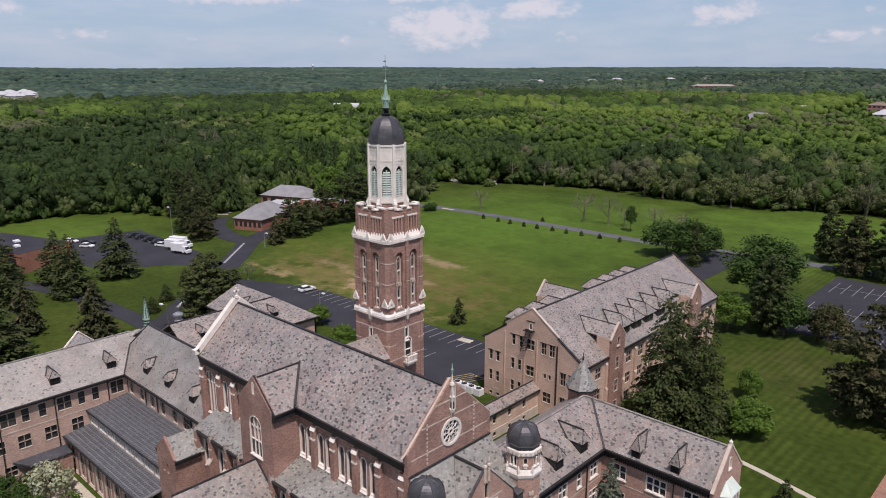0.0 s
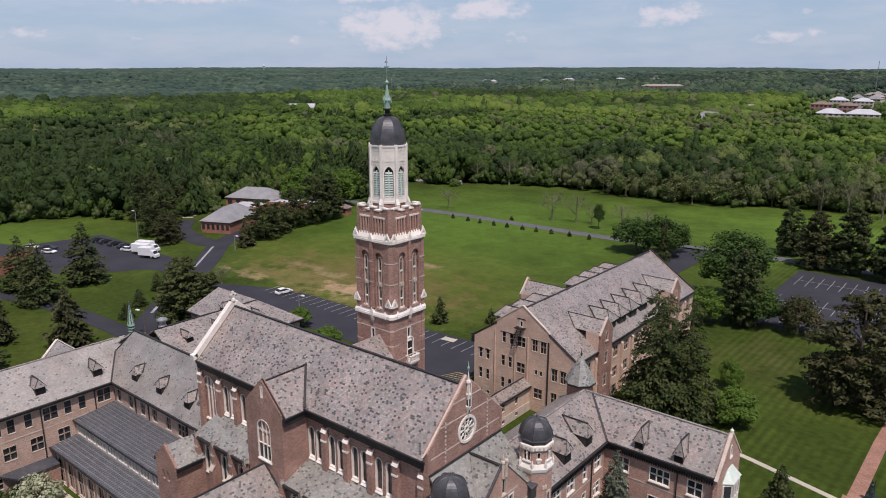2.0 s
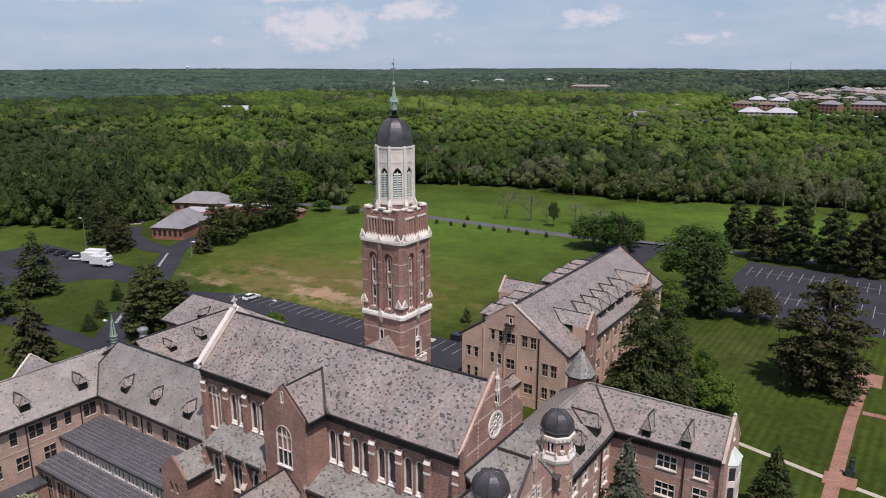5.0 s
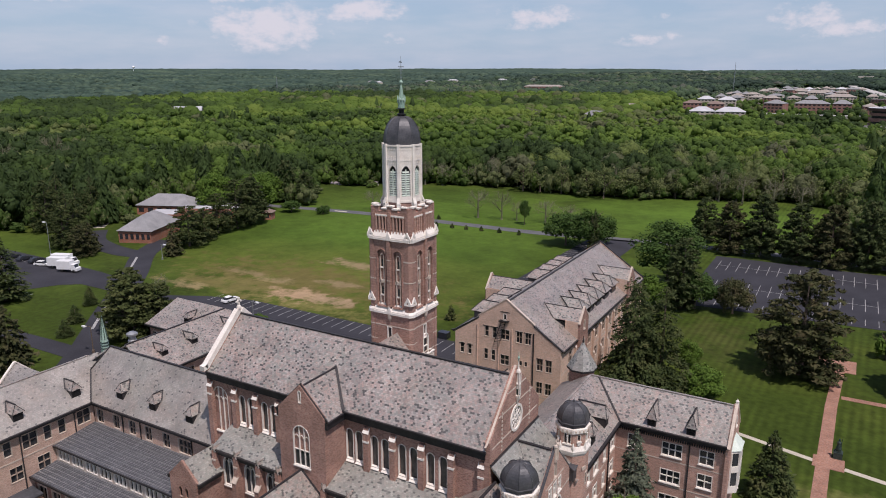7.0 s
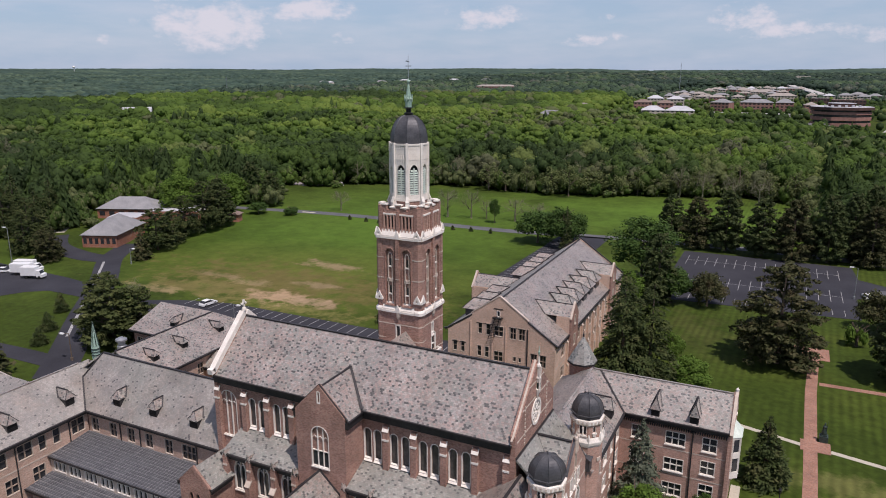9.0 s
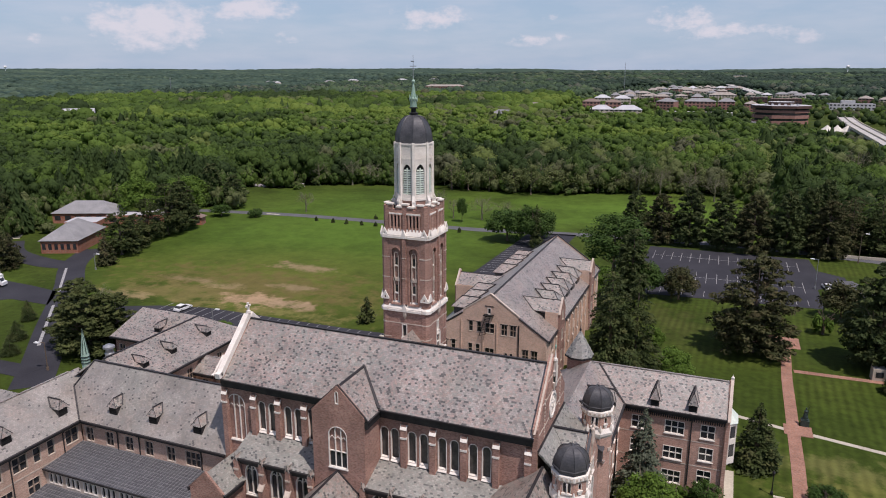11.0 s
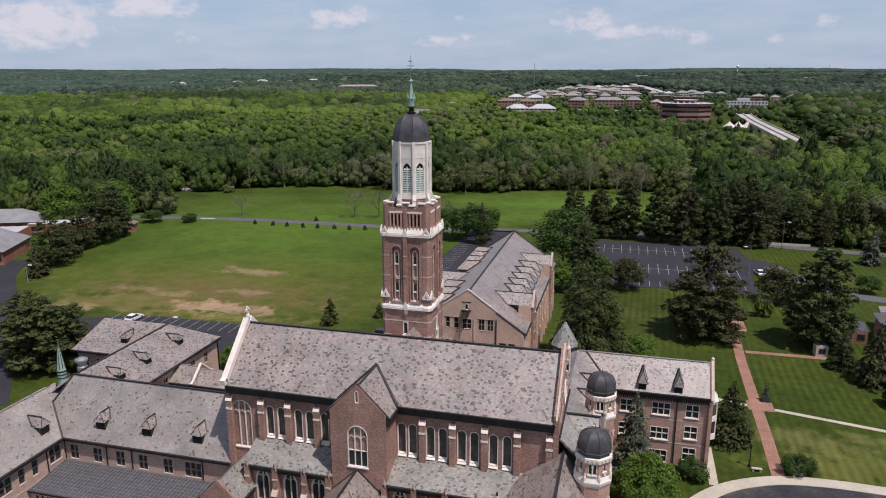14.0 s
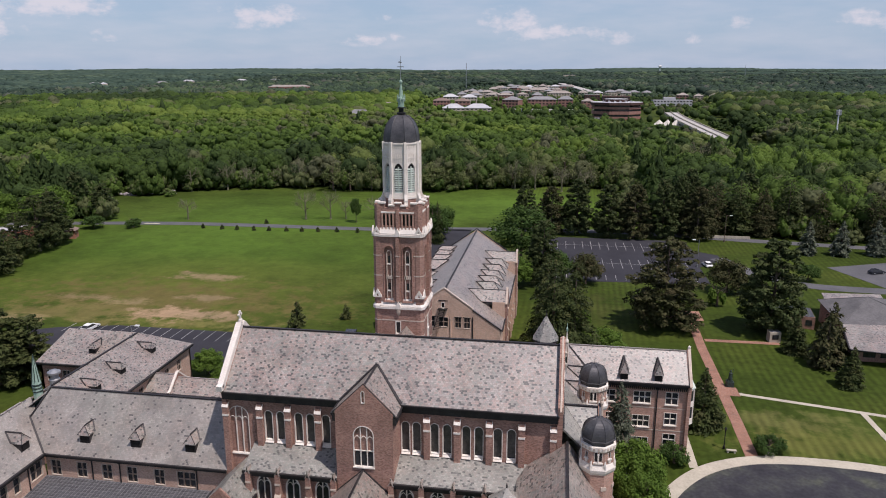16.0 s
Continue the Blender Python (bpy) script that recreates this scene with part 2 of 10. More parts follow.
STONE = material("pale limestone", [(0.66, 0.60, 0.53), (0.80, 0.75, 0.68)], 0.8, 0.85, fine=9, fine_amount=0.14, bump=0.01)
STONE_WARM = material("weathered limestone", [(0.46, 0.37, 0.30), (0.60, 0.51, 0.43)], 0.8, 0.88, fine=9, fine_amount=0.16, bump=0.01)
GUTTER = material("dark bronze gutter metal", [(0.028, 0.026, 0.028), (0.05, 0.046, 0.046)], 1.0, 0.5, metal=0.3, fine_amount=0.2)
LEAD = material("dark lead sheet", [(0.058, 0.058, 0.063), (0.112, 0.110, 0.114)], 0.9, 0.48, metal=0.35, fine=5, fine_amount=0.2)
SASH = material("tan-brown window sash", [(0.27, 0.20, 0.155), (0.36, 0.275, 0.22)], 2.0, 0.7, fine_amount=0.1)
COPPER = material("green copper patina", [(0.22, 0.34, 0.27), (0.36, 0.48, 0.40)], 1.5, 0.7, fine=10, fine_amount=0.2)
COPPER_PALE = material("pale verdigris louver", [(0.50, 0.57, 0.50), (0.60, 0.66, 0.59)], 1.5, 0.7, fine=10, fine_amount=0.12)
GLASS = material("dark window glass", [(0.018, 0.020, 0.023), (0.05, 0.052, 0.056)], 1.2, 0.09, fine_amount=0.2, spec=0.5)
GLASS_LEADED = material("brownish leaded glass", [(0.045, 0.042, 0.040), (0.105, 0.098, 0.092)], 1.6, 0.3, fine=7, fine_amount=0.35, bump=0.01, spec=0.5)
IRON = material("black iron", [(0.015, 0.015, 0.016), (0.03, 0.03, 0.03)], 3, 0.5, metal=0.4)
TAR = material("dark roofing tile", [(0.040, 0.042, 0.048), (0.080, 0.082, 0.090)], 0.8, 0.5, fine=2.5, fine_amount=0.35, spec=0.6)
# paler grey under the tiles imitates light glinting along their edges
TILE_GLEAM = material("pale grey gleam between roof tiles", [(0.14, 0.14, 0.145), (0.22, 0.215, 0.215)], 1.2, 0.7, fine=6, fine_amount=0.3)
ASPHALT = material("asphalt", [(0.025, 0.025, 0.031), (0.040, 0.040, 0.048)], 0.12, 0.9, fine=3.0, fine_amount=0.16, bump=0.01)
ASPHALT_OLD = material("worn grey asphalt", [(0.085, 0.086, 0.092), (0.125, 0.125, 0.13)], 0.15, 0.9, fine=3.0, fine_amount=0.14, bump=0.01)
DRIVE = material("patched drive asphalt with green stains", [(0.026, 0.026, 0.031), (0.034, 0.034, 0.040), (0.048, 0.050, 0.050), (0.085, 0.092, 0.066)], 0.22, 0.85, fine=1.6, fine_amount=0.3, bump=0.01, detail=12.0)
CONCRETE = material("pale concrete", [(0.40, 0.36, 0.285), (0.51, 0.465, 0.37)], 0.3, 0.88, fine=3, fine_amount=0.12, bump=0.005)
PAINT = material("white road paint", [(0.20, 0.20, 0.195), (0.42, 0.41, 0.40)], 1.5, 0.8, fine_amount=0.2)
PAINT_YELLOW = material("worn yellow road paint", [(0.30, 0.24, 0.09), (0.45, 0.36, 0.14)], 1.5, 0.8, fine_amount=0.2)
PAVER = piece_material("red path brick", (0.31, 0.155, 0.105), (0.23, 0.112, 0.08), (0.38, 0.205, 0.145), (0.22, 0.11), rough=0.9, joint=(0.28, 0.2, 0.16), streak=0.16)
WHITE = material("white painted metal", [(0.72, 0.72, 0.71), (0.8, 0.8, 0.79)], 1, 0.35, fine_amount=0.05, spec=0.5)
CAR_DARK = material("dark car paint", [(0.02, 0.022, 0.028), (0.03, 0.033, 0.04)], 1, 0.25, fine_amount=0.05, spec=0.5)
RUBBER = material("black rubber", [(0.012, 0.012, 0.012), (0.02, 0.02, 0.02)], 5, 0.85)
STEEL = material("grey galvanised steel", [(0.34, 0.35, 0.36), (0.44, 0.45, 0.46)], 2, 0.45, metal=0.7, fine_amount=0.12)
BARK = material("grey-brown bark", [(0.10, 0.075, 0.055), (0.17, 0.13, 0.10)], 2.0, 0.95, fine=14, fine_amount=0.35, bump=0.03)
BRONZE = material("dark green bronze", [(0.03, 0.045, 0.04), (0.06, 0.085, 0.075)], 3, 0.5, metal=0.4)


def leaf_material(name, colors, scale=0.09, through=0.25, rough_leaf=0.0):
    m = material(name, colors, scale, 0.75, fine=1.1, fine_amount=0.34, spec=0.15, bump=rough_leaf, bump_scale=1.3)
    n, l = m.node_tree.nodes, m.node_tree.links
    bsdf, out = n["Principled BSDF"], n["Material Output"]
    tr = n.new("ShaderNodeBsdfTranslucent")
    mix = n.new("ShaderNodeMixShader")
    mix.inputs["Fac"].default_value = through
    l.new(bsdf.inputs["Base Color"].links[0].from_socket, tr.inputs["Color"])
    l.new(bsdf.outputs["BSDF"], mix.inputs[1])
    l.new(tr.outputs["BSDF"], mix.inputs[2])
    l.new(mix.outputs["Shader"], out.inputs["Surface"])
    return m


WOOD_TONES = [(0.040, 0.066, 0.024), (0.082, 0.136, 0.029), (0.120, 0.194, 0.036), (0.174, 0.244, 0.048), (0.122, 0.128, 0.074)]
LEAF_WOOD = leaf_material("mixed woodland leaves", WOOD_TONES, 0.06, 0.42, 0.4)
# woods beyond 1400 m: the blue of distance haze is put into leaf colour
LEAF_HAZY = leaf_material("haze-tinted woodland leaves", [(0.034, 0.056, 0.042), (0.058, 0.094, 0.056), (0.080, 0.126, 0.064), (0.112, 0.158, 0.076), (0.106, 0.110, 0.094)], 0.06, 0.3, 0.3)


def by_tree(m):
    """Each tree of a wood has its own tone, kept in its mesh."""
    n, l = m.node_tree.nodes, m.node_tree.links
    ramp = next(q for q in n if q.bl_idname == "ShaderNodeValToRGB")
    at = n.new("ShaderNodeAttribute")
    at.attribute_name = "tone"
    l.new(at.outputs["Fac"], ramp.inputs["Fac"])
    for e, pos in zip(ramp.color_ramp.elements, (0.0, 0.35, 0.65, 0.9, 1.0)):
        e.position = pos


by_tree(LEAF_WOOD)
by_tree(LEAF_HAZY)
LEAF_BRIGHT = leaf_material("fresh green leaves", [(0.068, 0.125, 0.018), (0.118, 0.192, 0.032)], 0.3)
LEAF_PALE = leaf_material("pale young leaves", [(0.105, 0.132, 0.046), (0.165, 0.195, 0.072)], 0.3)
LEAF_DARK = leaf_material("deep green leaves", [(0.034, 0.07, 0.016), (0.068, 0.118, 0.026)], 0.3)
NEEDLE = leaf_material("dark conifer needles", [(0.024, 0.038, 0.012), (0.048, 0.066, 0.020), (0.086, 0.090, 0.034)], 0.5, 0.12)
NEEDLE_DEEP = leaf_material("deep green pine needles", [(0.030, 0.046, 0.016), (0.056, 0.078, 0.026), (0.094, 0.104, 0.042)], 0.5, 0.2)
NEEDLE_BROWN = leaf_material("rusty conifer needles", [(0.030, 0.038, 0.014), (0.054, 0.058, 0.022), (0.096, 0.080, 0.040)], 0.5, 0.12)
NEEDLE_OLIVE = leaf_material("olive pine needles", [(0.036, 0.050, 0.016), (0.066, 0.082, 0.026), (0.110, 0.118, 0.044)], 0.5, 0.15)
NEEDLE_BLUE = leaf_material("blue spruce needles", [(0.075, 0.095, 0.06), (0.14, 0.155, 0.11)], 0.5, 0.1)
TWIG = leaf_material("bare grey-brown twigs", [(0.13, 0.125, 0.078), (0.21, 0.20, 0.13)], 0.5, 0.1)
BLOSSOM = leaf_material("cream blossom", [(0.22, 0.26, 0.12), (0.5, 0.5, 0.36)], 1.2)


# ---- building tools ----
UP = Vector((0, 0, 1))


def to_mesh(name, bm, mat, smooth=False):
    bmesh.ops.recalc_face_normals(bm, faces=bm.faces[:])
    if mat.name in COURSED:
        layer = bm.loops.layers.uv.verify()
        for f in bm.faces:
            if max(abs(lp[layer].uv.x) + abs(lp[layer].uv.y) for lp in f.loops) < 1e-6:
                n = f.normal
                u = Vector((-n.y, n.x, 0))
                u = u.normalized() if u.length > 0.05 else Vector((1, 0, 0))
                v = n.cross(u)
                for lp in f.loops:
                    lp[layer].uv = (lp.vert.co.dot(u), lp.vert.co.dot(v))
    me = bpy.data.meshes.new(name)
    bm.to_mesh(me)
    bm.free()
    me.materials.append(mat)
    if smooth:
        me.polygons.foreach_set("use_smooth", [True] * len(me.polygons))
    return me


def under(ob, parent):
    ob.parent = parent
    if parent.type == "EMPTY":
        ob.matrix_parent_inverse = Matrix.Translation(-parent.location)
    return ob


def part(name, bm, mat, parent, label="", smooth=False):
    ob = new(name, to_mesh(name, bm, mat, smooth))
    under(ob, parent)
    return tagged(ob, label) if label else ob


def pieces(name, bm, mat, parent, label="", m=None):
    """The loose pieces of bm, each as a part of its own."""
    bm.verts.index_update()
    seen, made = set(), []
    for v0 in list(bm.verts):
        if v0 in seen:
            continue
        group, todo = [], [v0]
        seen.add(v0)
        while todo:
            v = todo.pop()
            group.append(v)
            for e in v.link_edges:
                w = e.other_vert(v)
                if w not in seen:
                    seen.add(w)
                    todo.append(w)
        out = bmesh.new()
        twin = {v: out.verts.new(v.co) for v in group}
        for f in {f for v in group for f in v.link_faces}:
            out.faces.new([twin[v] for v in f.verts])
        ob = part(name, out, mat, parent, label)
        if m is not None:
            ob.matrix_basis = m
        made.append(ob)
    bm.free()
    return made


def part_mesh(name, me, parent, m=None, label=""):
    ob = new(name, me)
    under(ob, parent)
    if m is not None:
        ob.matrix_basis = m
    return tagged(ob, label) if label else ob


def thing(name, at, label, category, group="", kind=""):
    ob = new(name)
    ob.location = at
    ob.empty_display_size = 0.5
    return tagged(ob, label, category, group, kind)


def solid(name, bm, mat, label, category, group="", kind="", smooth=False):
    return tagged(new(name, to_mesh(name, bm, mat, smooth)), label, category, group, kind)


def box(bm, x0, x1, y0, y1, z0, z1, m=None):
    vs = [bm.verts.new((x, y, z)) for z in (z0, z1) for x, y in ((x0, y0), (x1, y0), (x1, y1), (x0, y1))]
    if m is not None:
        for v in vs:
            v.co = m @ v.co
    for q in ((3, 2, 1, 0), (4, 5, 6, 7), (0, 1, 5, 4), (1, 2, 6, 5), (2, 3, 7, 6), (3, 0, 4, 7)):
        bm.faces.new([vs[i] for i in q])
    return vs


def uv_layer(bm):
    return bm.loops.layers.uv.verify()


def lay_uv(bm, f, o, u, v):
    layer = uv_layer(bm)
    for lp in f.loops:
        d = lp.vert.co - o
        lp[layer].uv = (d.dot(u), d.dot(v))


def slab(bm, pts, thick, shift=0.0):
    """A flat plate with the given upper outline, thick metres deep; slates run along its level direction."""
    pts = [Vector(p) for p in pts]
    n = Vector((0, 0, 0))
    for i in range(len(pts)):
        n += (pts[i] - pts[0]).cross(pts[(i + 1) % len(pts)] - pts[0])
    n.normalize()
    if n.z < 0:
        n = -n
        pts.reverse()
    u = UP.cross(n)
    u = u.normalized() if u.length > 1e-4 else Vector((1, 0, 0))
    v = n.cross(u)
    top = [bm.verts.new(p) for p in pts]
    low = [bm.verts.new(p - n * thick) for p in pts]
    uv_layer(bm)
    fs = [bm.faces.new(top), bm.faces.new(low[::-1])]
    for i in range(len(pts)):
        fs.append(bm.faces.new((top[i - 1], low[i - 1], low[i], top[i])))
    for f in fs:
        lay_uv(bm, f, Vector((shift, 0, 0)), u, v)
    return n


def beam(bm, a, b, w, h, lift=0.0):
    """A straight bar of w by h from a to b, its h towards the sky."""
    a, b = Vector(a), Vector(b)
    d = (b - a).normalized()
    s = d.cross(UP)
    s = s.normalized() if s.length > 1e-4 else Vector((1, 0, 0))
    t = s.cross(d)
    vs = []
    for p in (a, b):
        for i, j in ((-1, 0), (1, 0), (1, 1), (-1, 1)):
            vs.append(bm.verts.new(p + s * (i * w / 2) + t * (lift + j * h)))
    for q in ((0, 1, 2, 3), (7, 6, 5, 4), (0, 4, 5, 1), (1, 5, 6, 2), (2, 6, 7, 3), (3, 7, 4, 0)):
        bm.faces.new([vs[i] for i in q])


def turned(bm, profile, at=(0, 0, 0), n=8, start=0.0, cap=True):
    """A turned or many-sided solid: profile = rows of (radius, height)."""
    at = Vector(at)
    rings = []
    for r, z in profile:
        if r < 1e-4:
            rings.append([bm.verts.new(at + Vector((0, 0, z)))])
        else:
            rings.append([bm.verts.new(at + Vector((r * math.cos(start + 2 * math.pi * i / n), r * math.sin(start + 2 * math.pi * i / n), z))) for i in range(n)])
    for a, b in zip(rings, rings[1:]):
        for i in range(n):
            j = (i + 1) % n
            if len(a) == 1 and len(b) == 1:
                continue
            if len(a) == 1:
                bm.faces.new((a[0], b[j], b[i]))
            elif len(b) == 1:
                bm.faces.new((a[i], a[j], b[0]))
            else:
                bm.faces.new((a[i], a[j], b[j], b[i]))
    if cap:
        if len(rings[0]) > 1:
            bm.faces.new(rings[0][::-1])
        if len(rings[-1]) > 1:
            bm.faces.new(rings[-1])


def tube(bm, a, b, r0, r1=None, n=6):
    a, b = Vector(a), Vector(b)
    r1 = r0 if r1 is None else r1
    q = (b - a).to_track_quat("Z", "Y").to_matrix()
    ra = [bm.verts.new(a + q @ Vector((r0 * math.cos(2 * math.pi * i / n), r0 * math.sin(2 * math.pi * i / n), 0))) for i in range(n)]
    rb = [bm.verts.new(b + q @ Vector((r1 * math.cos(2 * math.pi * i / n), r1 * math.sin(2 * math.pi * i / n), 0))) for i in range(n)]
    for i in range(n):
        bm.faces.new((ra[i], ra[(i + 1) % n], rb[(i + 1) % n], rb[i]))
    bm.faces.new(ra[::-1])
    bm.faces.new(rb)


# -- walls: n is the outward direction; along a wall u runs as +x on south faces, +y on east ones, -x on north and -y on west ones
SOUTH, EAST, NORTH, WEST = (0, -1, 0), (1, 0, 0), (0, 1, 0), (-1, 0, 0)


def along(n):
    return Vector((-n[1], n[0], 0))


def panel(bm, o, n, outline, holes=(), depth=0.4):
    """A wall plate with openings right through it; outline and holes are (u, z) loops on the outer face."""
    o, n = Vector(o), Vector(n)
    u = along(n)
    tmp = bmesh.new()
    loops, edges = [], []
    for loop in (outline, *holes):
        vs = [tmp.verts.new(o + u * a + UP * b) for a, b in loop]
        edges += [tmp.edges.new((vs[i - 1], vs[i])) for i in range(len(vs))]
        loops.append(vs)
    made = bmesh.ops.triangle_fill(tmp, edges=edges, use_beauty=True, use_dissolve=False, normal=n)
    faces = [f for f in made["geom"] if isinstance(f, bmesh.types.BMFace)]
    front, back = {}, {}
    for vs in loops:
        for v in vs:
            front[v] = bm.verts.new(v.co)
            back[v] = bm.verts.new(v.co - n * depth)
    fs = []
    for f in faces:
        f.normal_update()
        vs = list(f.verts) if f.normal.dot(n) > 0 else list(f.verts)[::-1]
        fs.append(bm.faces.new([front[v] for v in vs]))
        fs.append(bm.faces.new([back[v] for v in vs[::-1]]))
    for vs in loops:
        for i in range(len(vs)):
            a, b = vs[i - 1], vs[i]
            fs.append(bm.faces.new((front[a], front[b], back[b], back[a])))
    uv_layer(bm)
    for f in fs:
        lay_uv(bm, f, Vector((0, 0, 0)), u if abs(f.normal.dot(n)) > 0.5 or f.normal.length == 0 else u, UP)
    tmp.free()


def arched(w, h, head="flat", grow=0.0, sill=None, steps=6):
    """Loop of an opening w wide and h high over its own sill centre; head flat, round or pointed; grow widens it all round."""
    a = w / 2 + grow
    z0 = -(grow if sill is None else sill)
    if head == "flat":
        return [(-a, z0), (a, z0), (a, h + grow), (-a, h + grow)]
    pts = [(-a, z0), (a, z0)]
    if head == "round":
        s = h - w / 2
        pts += [(a * math.cos(math.pi * i / (2 * steps)), s + a * math.sin(math.pi * i / (2 * steps))) for i in range(2 * steps + 1)]
    else:
        r = w * 0.9 + grow
        c = w * 0.4
        end = math.acos(c / r)
        s = h - w * 0.9 * math.sin(math.acos(0.4 / 0.9))
        right = [(r * math.cos(end * i / steps) - c, s + r * math.sin(end * i / steps)) for i in range(steps + 1)]
        pts += right + [(-x, z) for x, z in right[-2::-1]]
    return pts


def moved(loop, u, z):
    return [(a + u, b + z) for a, b in loop]


WINDOWS = {}


def window_meshes(w, h, head="flat", lights=2, rows=2, surround=0.16, stone=None, bars=None, glass=None, proud=0.05, tracery=False, depth=0.28, barw=0.13):
    """Meshes of a window about its sill centre: stone surround with its mullions, and the panes behind."""
    stone, bars, glass = stone or STONE, bars or STONE, glass or GLASS
    key = (w, h, head, lights, rows, surround, stone.name, bars.name, glass.name, proud, tracery, barw, depth)
    if key in WINDOWS:
        return WINDOWS[key]
    bm = bmesh.new()
    panel(bm, (0, -proud, 0), SOUTH, arched(w, h, head, surround, surround * 1.3), [arched(w, h, head, 0.0)], proud + depth * 0.6)
    if surround >= 0.1:
        box(bm, -w / 2 - surround - 0.06, w / 2 + surround + 0.06, -proud - 0.10, 0.02, -surround * 1.3 - 0.08, -surround * 1.3 + 0.06)
    frame_me = to_mesh("window", bm, stone)
    bm = bmesh.new()
    top = h - (0 if head == "flat" else w * 0.12)
    bar = min(barw, w * 0.09)
    for i in range(1, lights):
        x = -w / 2 + w * i / lights
        hi = h if head == "flat" else h - (w / 2 if head == "round" else w * 0.45) * (1 - math.cos(math.asin(min(1, abs(2 * x / w))))) - 0.04
        box(bm, x - bar / 2, x + bar / 2, 0.05, depth - 0.04, 0, hi)
    for i in range(1, rows):
        z = h * i / rows if head == "flat" else (h - w * 0.5) * i / rows
        box(bm, -w / 2, w / 2, 0.07, depth - 0.06, z - bar / 2, z + bar / 2)
    if tracery:
        s = h - w * 0.75
        lw = w / lights
        for i in range(lights):
            c = -w / 2 + lw * (i + 0.5)
            pts = arched(lw, lw, "pointed", 0, 0, 5)[2:]
            for (a, b), (c2, d) in zip(pts, pts[1:]):
                p, q = Vector((a + c, 0.10, b + s - 0.35 * lw)), Vector((c2 + c, 0.10, d + s - 0.35 * lw))
                tube(bm, p, q, bar * 0.45, n=4)
    bars_me = to_mesh("mullion", bm, bars) if len(bm.verts) else None
    if len(bm.verts if bars_me is None else []) == 0 and bars_me is None:
        bm.free()
    bm = bmesh.new()
    panel(bm, (0, depth - 0.04, 0), SOUTH, arched(w, h, head, 0.02), (), 0.03)
    pane_me = to_mesh("pane", bm, glass)
    WINDOWS[key] = (frame_me, bars_me, pane_me)
    return WINDOWS[key]


def set_windows(parent, p, n, places, w, h, head="flat", **kw):
    """Windows of one kind in a wall through p; places = (u, z) of each sill's middle. Returns the loops to cut."""
    frame_me, bars_me, pane_me = window_meshes(w, h, head, **kw)
    u, n = along(n), Vector(n)
    cuts = []
    for a, z in places:
        o = Vector(p) + u * a + UP * z
        m = Matrix((( u.x, -n.x, 0, o.x), (u.y, -n.y, 0, o.y), (0, 0, 1, o.z), (0, 0, 0, 1)))
        win = part_mesh("window", frame_me, parent, m)
        part_mesh("pane", pane_me, win)
        if bars_me:
            part_mesh("mullion", bars_me, win)
        cuts.append(moved(arched(w, h, head, 0.035), a, z))
    return cuts


def wall(parent, p, n, outline, cuts=(), mat=None, depth=0.4, name="wall", label=""):
    bm = bmesh.new()
    panel(bm, p, n, outline, cuts, depth)
    return part(name, bm, mat or BRICK, parent, label)


def rect(u0, u1, z0, z1):
    return [(u0, z0), (u1, z0), (u1, z1), (u0, z1)]


def bands(parent, p, n, runs, high=0.16, out=0.03, mat=None, name="stone_band"):
    """Level courses of stone let into a wall: runs = (u0, u1, z)."""
    u, n = along(n), Vector(n)
    for u0, u1, z in runs:
        bm = bmesh.new()
        panel(bm, Vector(p) + n * out, n, rect(u0, u1, z, z + high), (), out + 0.05)
        part(name, bm, mat or STONE_WARM, parent)


def gutter(parent, a, b, w=0.35, h=0.4, lift=-0.4, name="gutter"):
    bm = bmesh.new()
    beam(bm, a, b, w, h * 0.45, lift + h * 0.55)
    beam(bm, a, b, w * 0.55, h * 0.5, lift)
    return part(name, bm, GUTTER, parent)


def roof_plane(parent, pts, thick=0.22, mat=None, name="roof", label="", shift=0.0):
    bm = bmesh.new()
    slab(bm, pts, thick, shift)
    return part(name, bm, mat or ROOF_OF.get(parent.name, SLATE), parent, label)


def ridge(parent, a, b, w=0.35, h=0.14, mat=None, name="ridge_cap"):
    bm = bmesh.new()
    beam(bm, a, b, w, h, -0.05)
    return part(name, bm, mat or GUTTER, parent)


def coping(parent, pts, w=0.5, h=0.22, mat=None, name="coping"):
    """Cap stones that follow the top of a gable."""
    bm = bmesh.new()
    for a, b in zip(pts, pts[1:]):
        beam(bm, a, b, w, h, -0.02)
    return part(name, bm, mat or STONE, parent)


def downpipe(parent, x, y, z0, z1, r=0.09):
    bm = bmesh.new()
    tube(bm, (x, y, z0), (x, y, z1), r, n=6)
    box(bm, x - 0.2, x + 0.2, y - 0.16, y + 0.16, z1 - 0.35, z1)
    return part("downpipe", bm, GUTTER, parent)


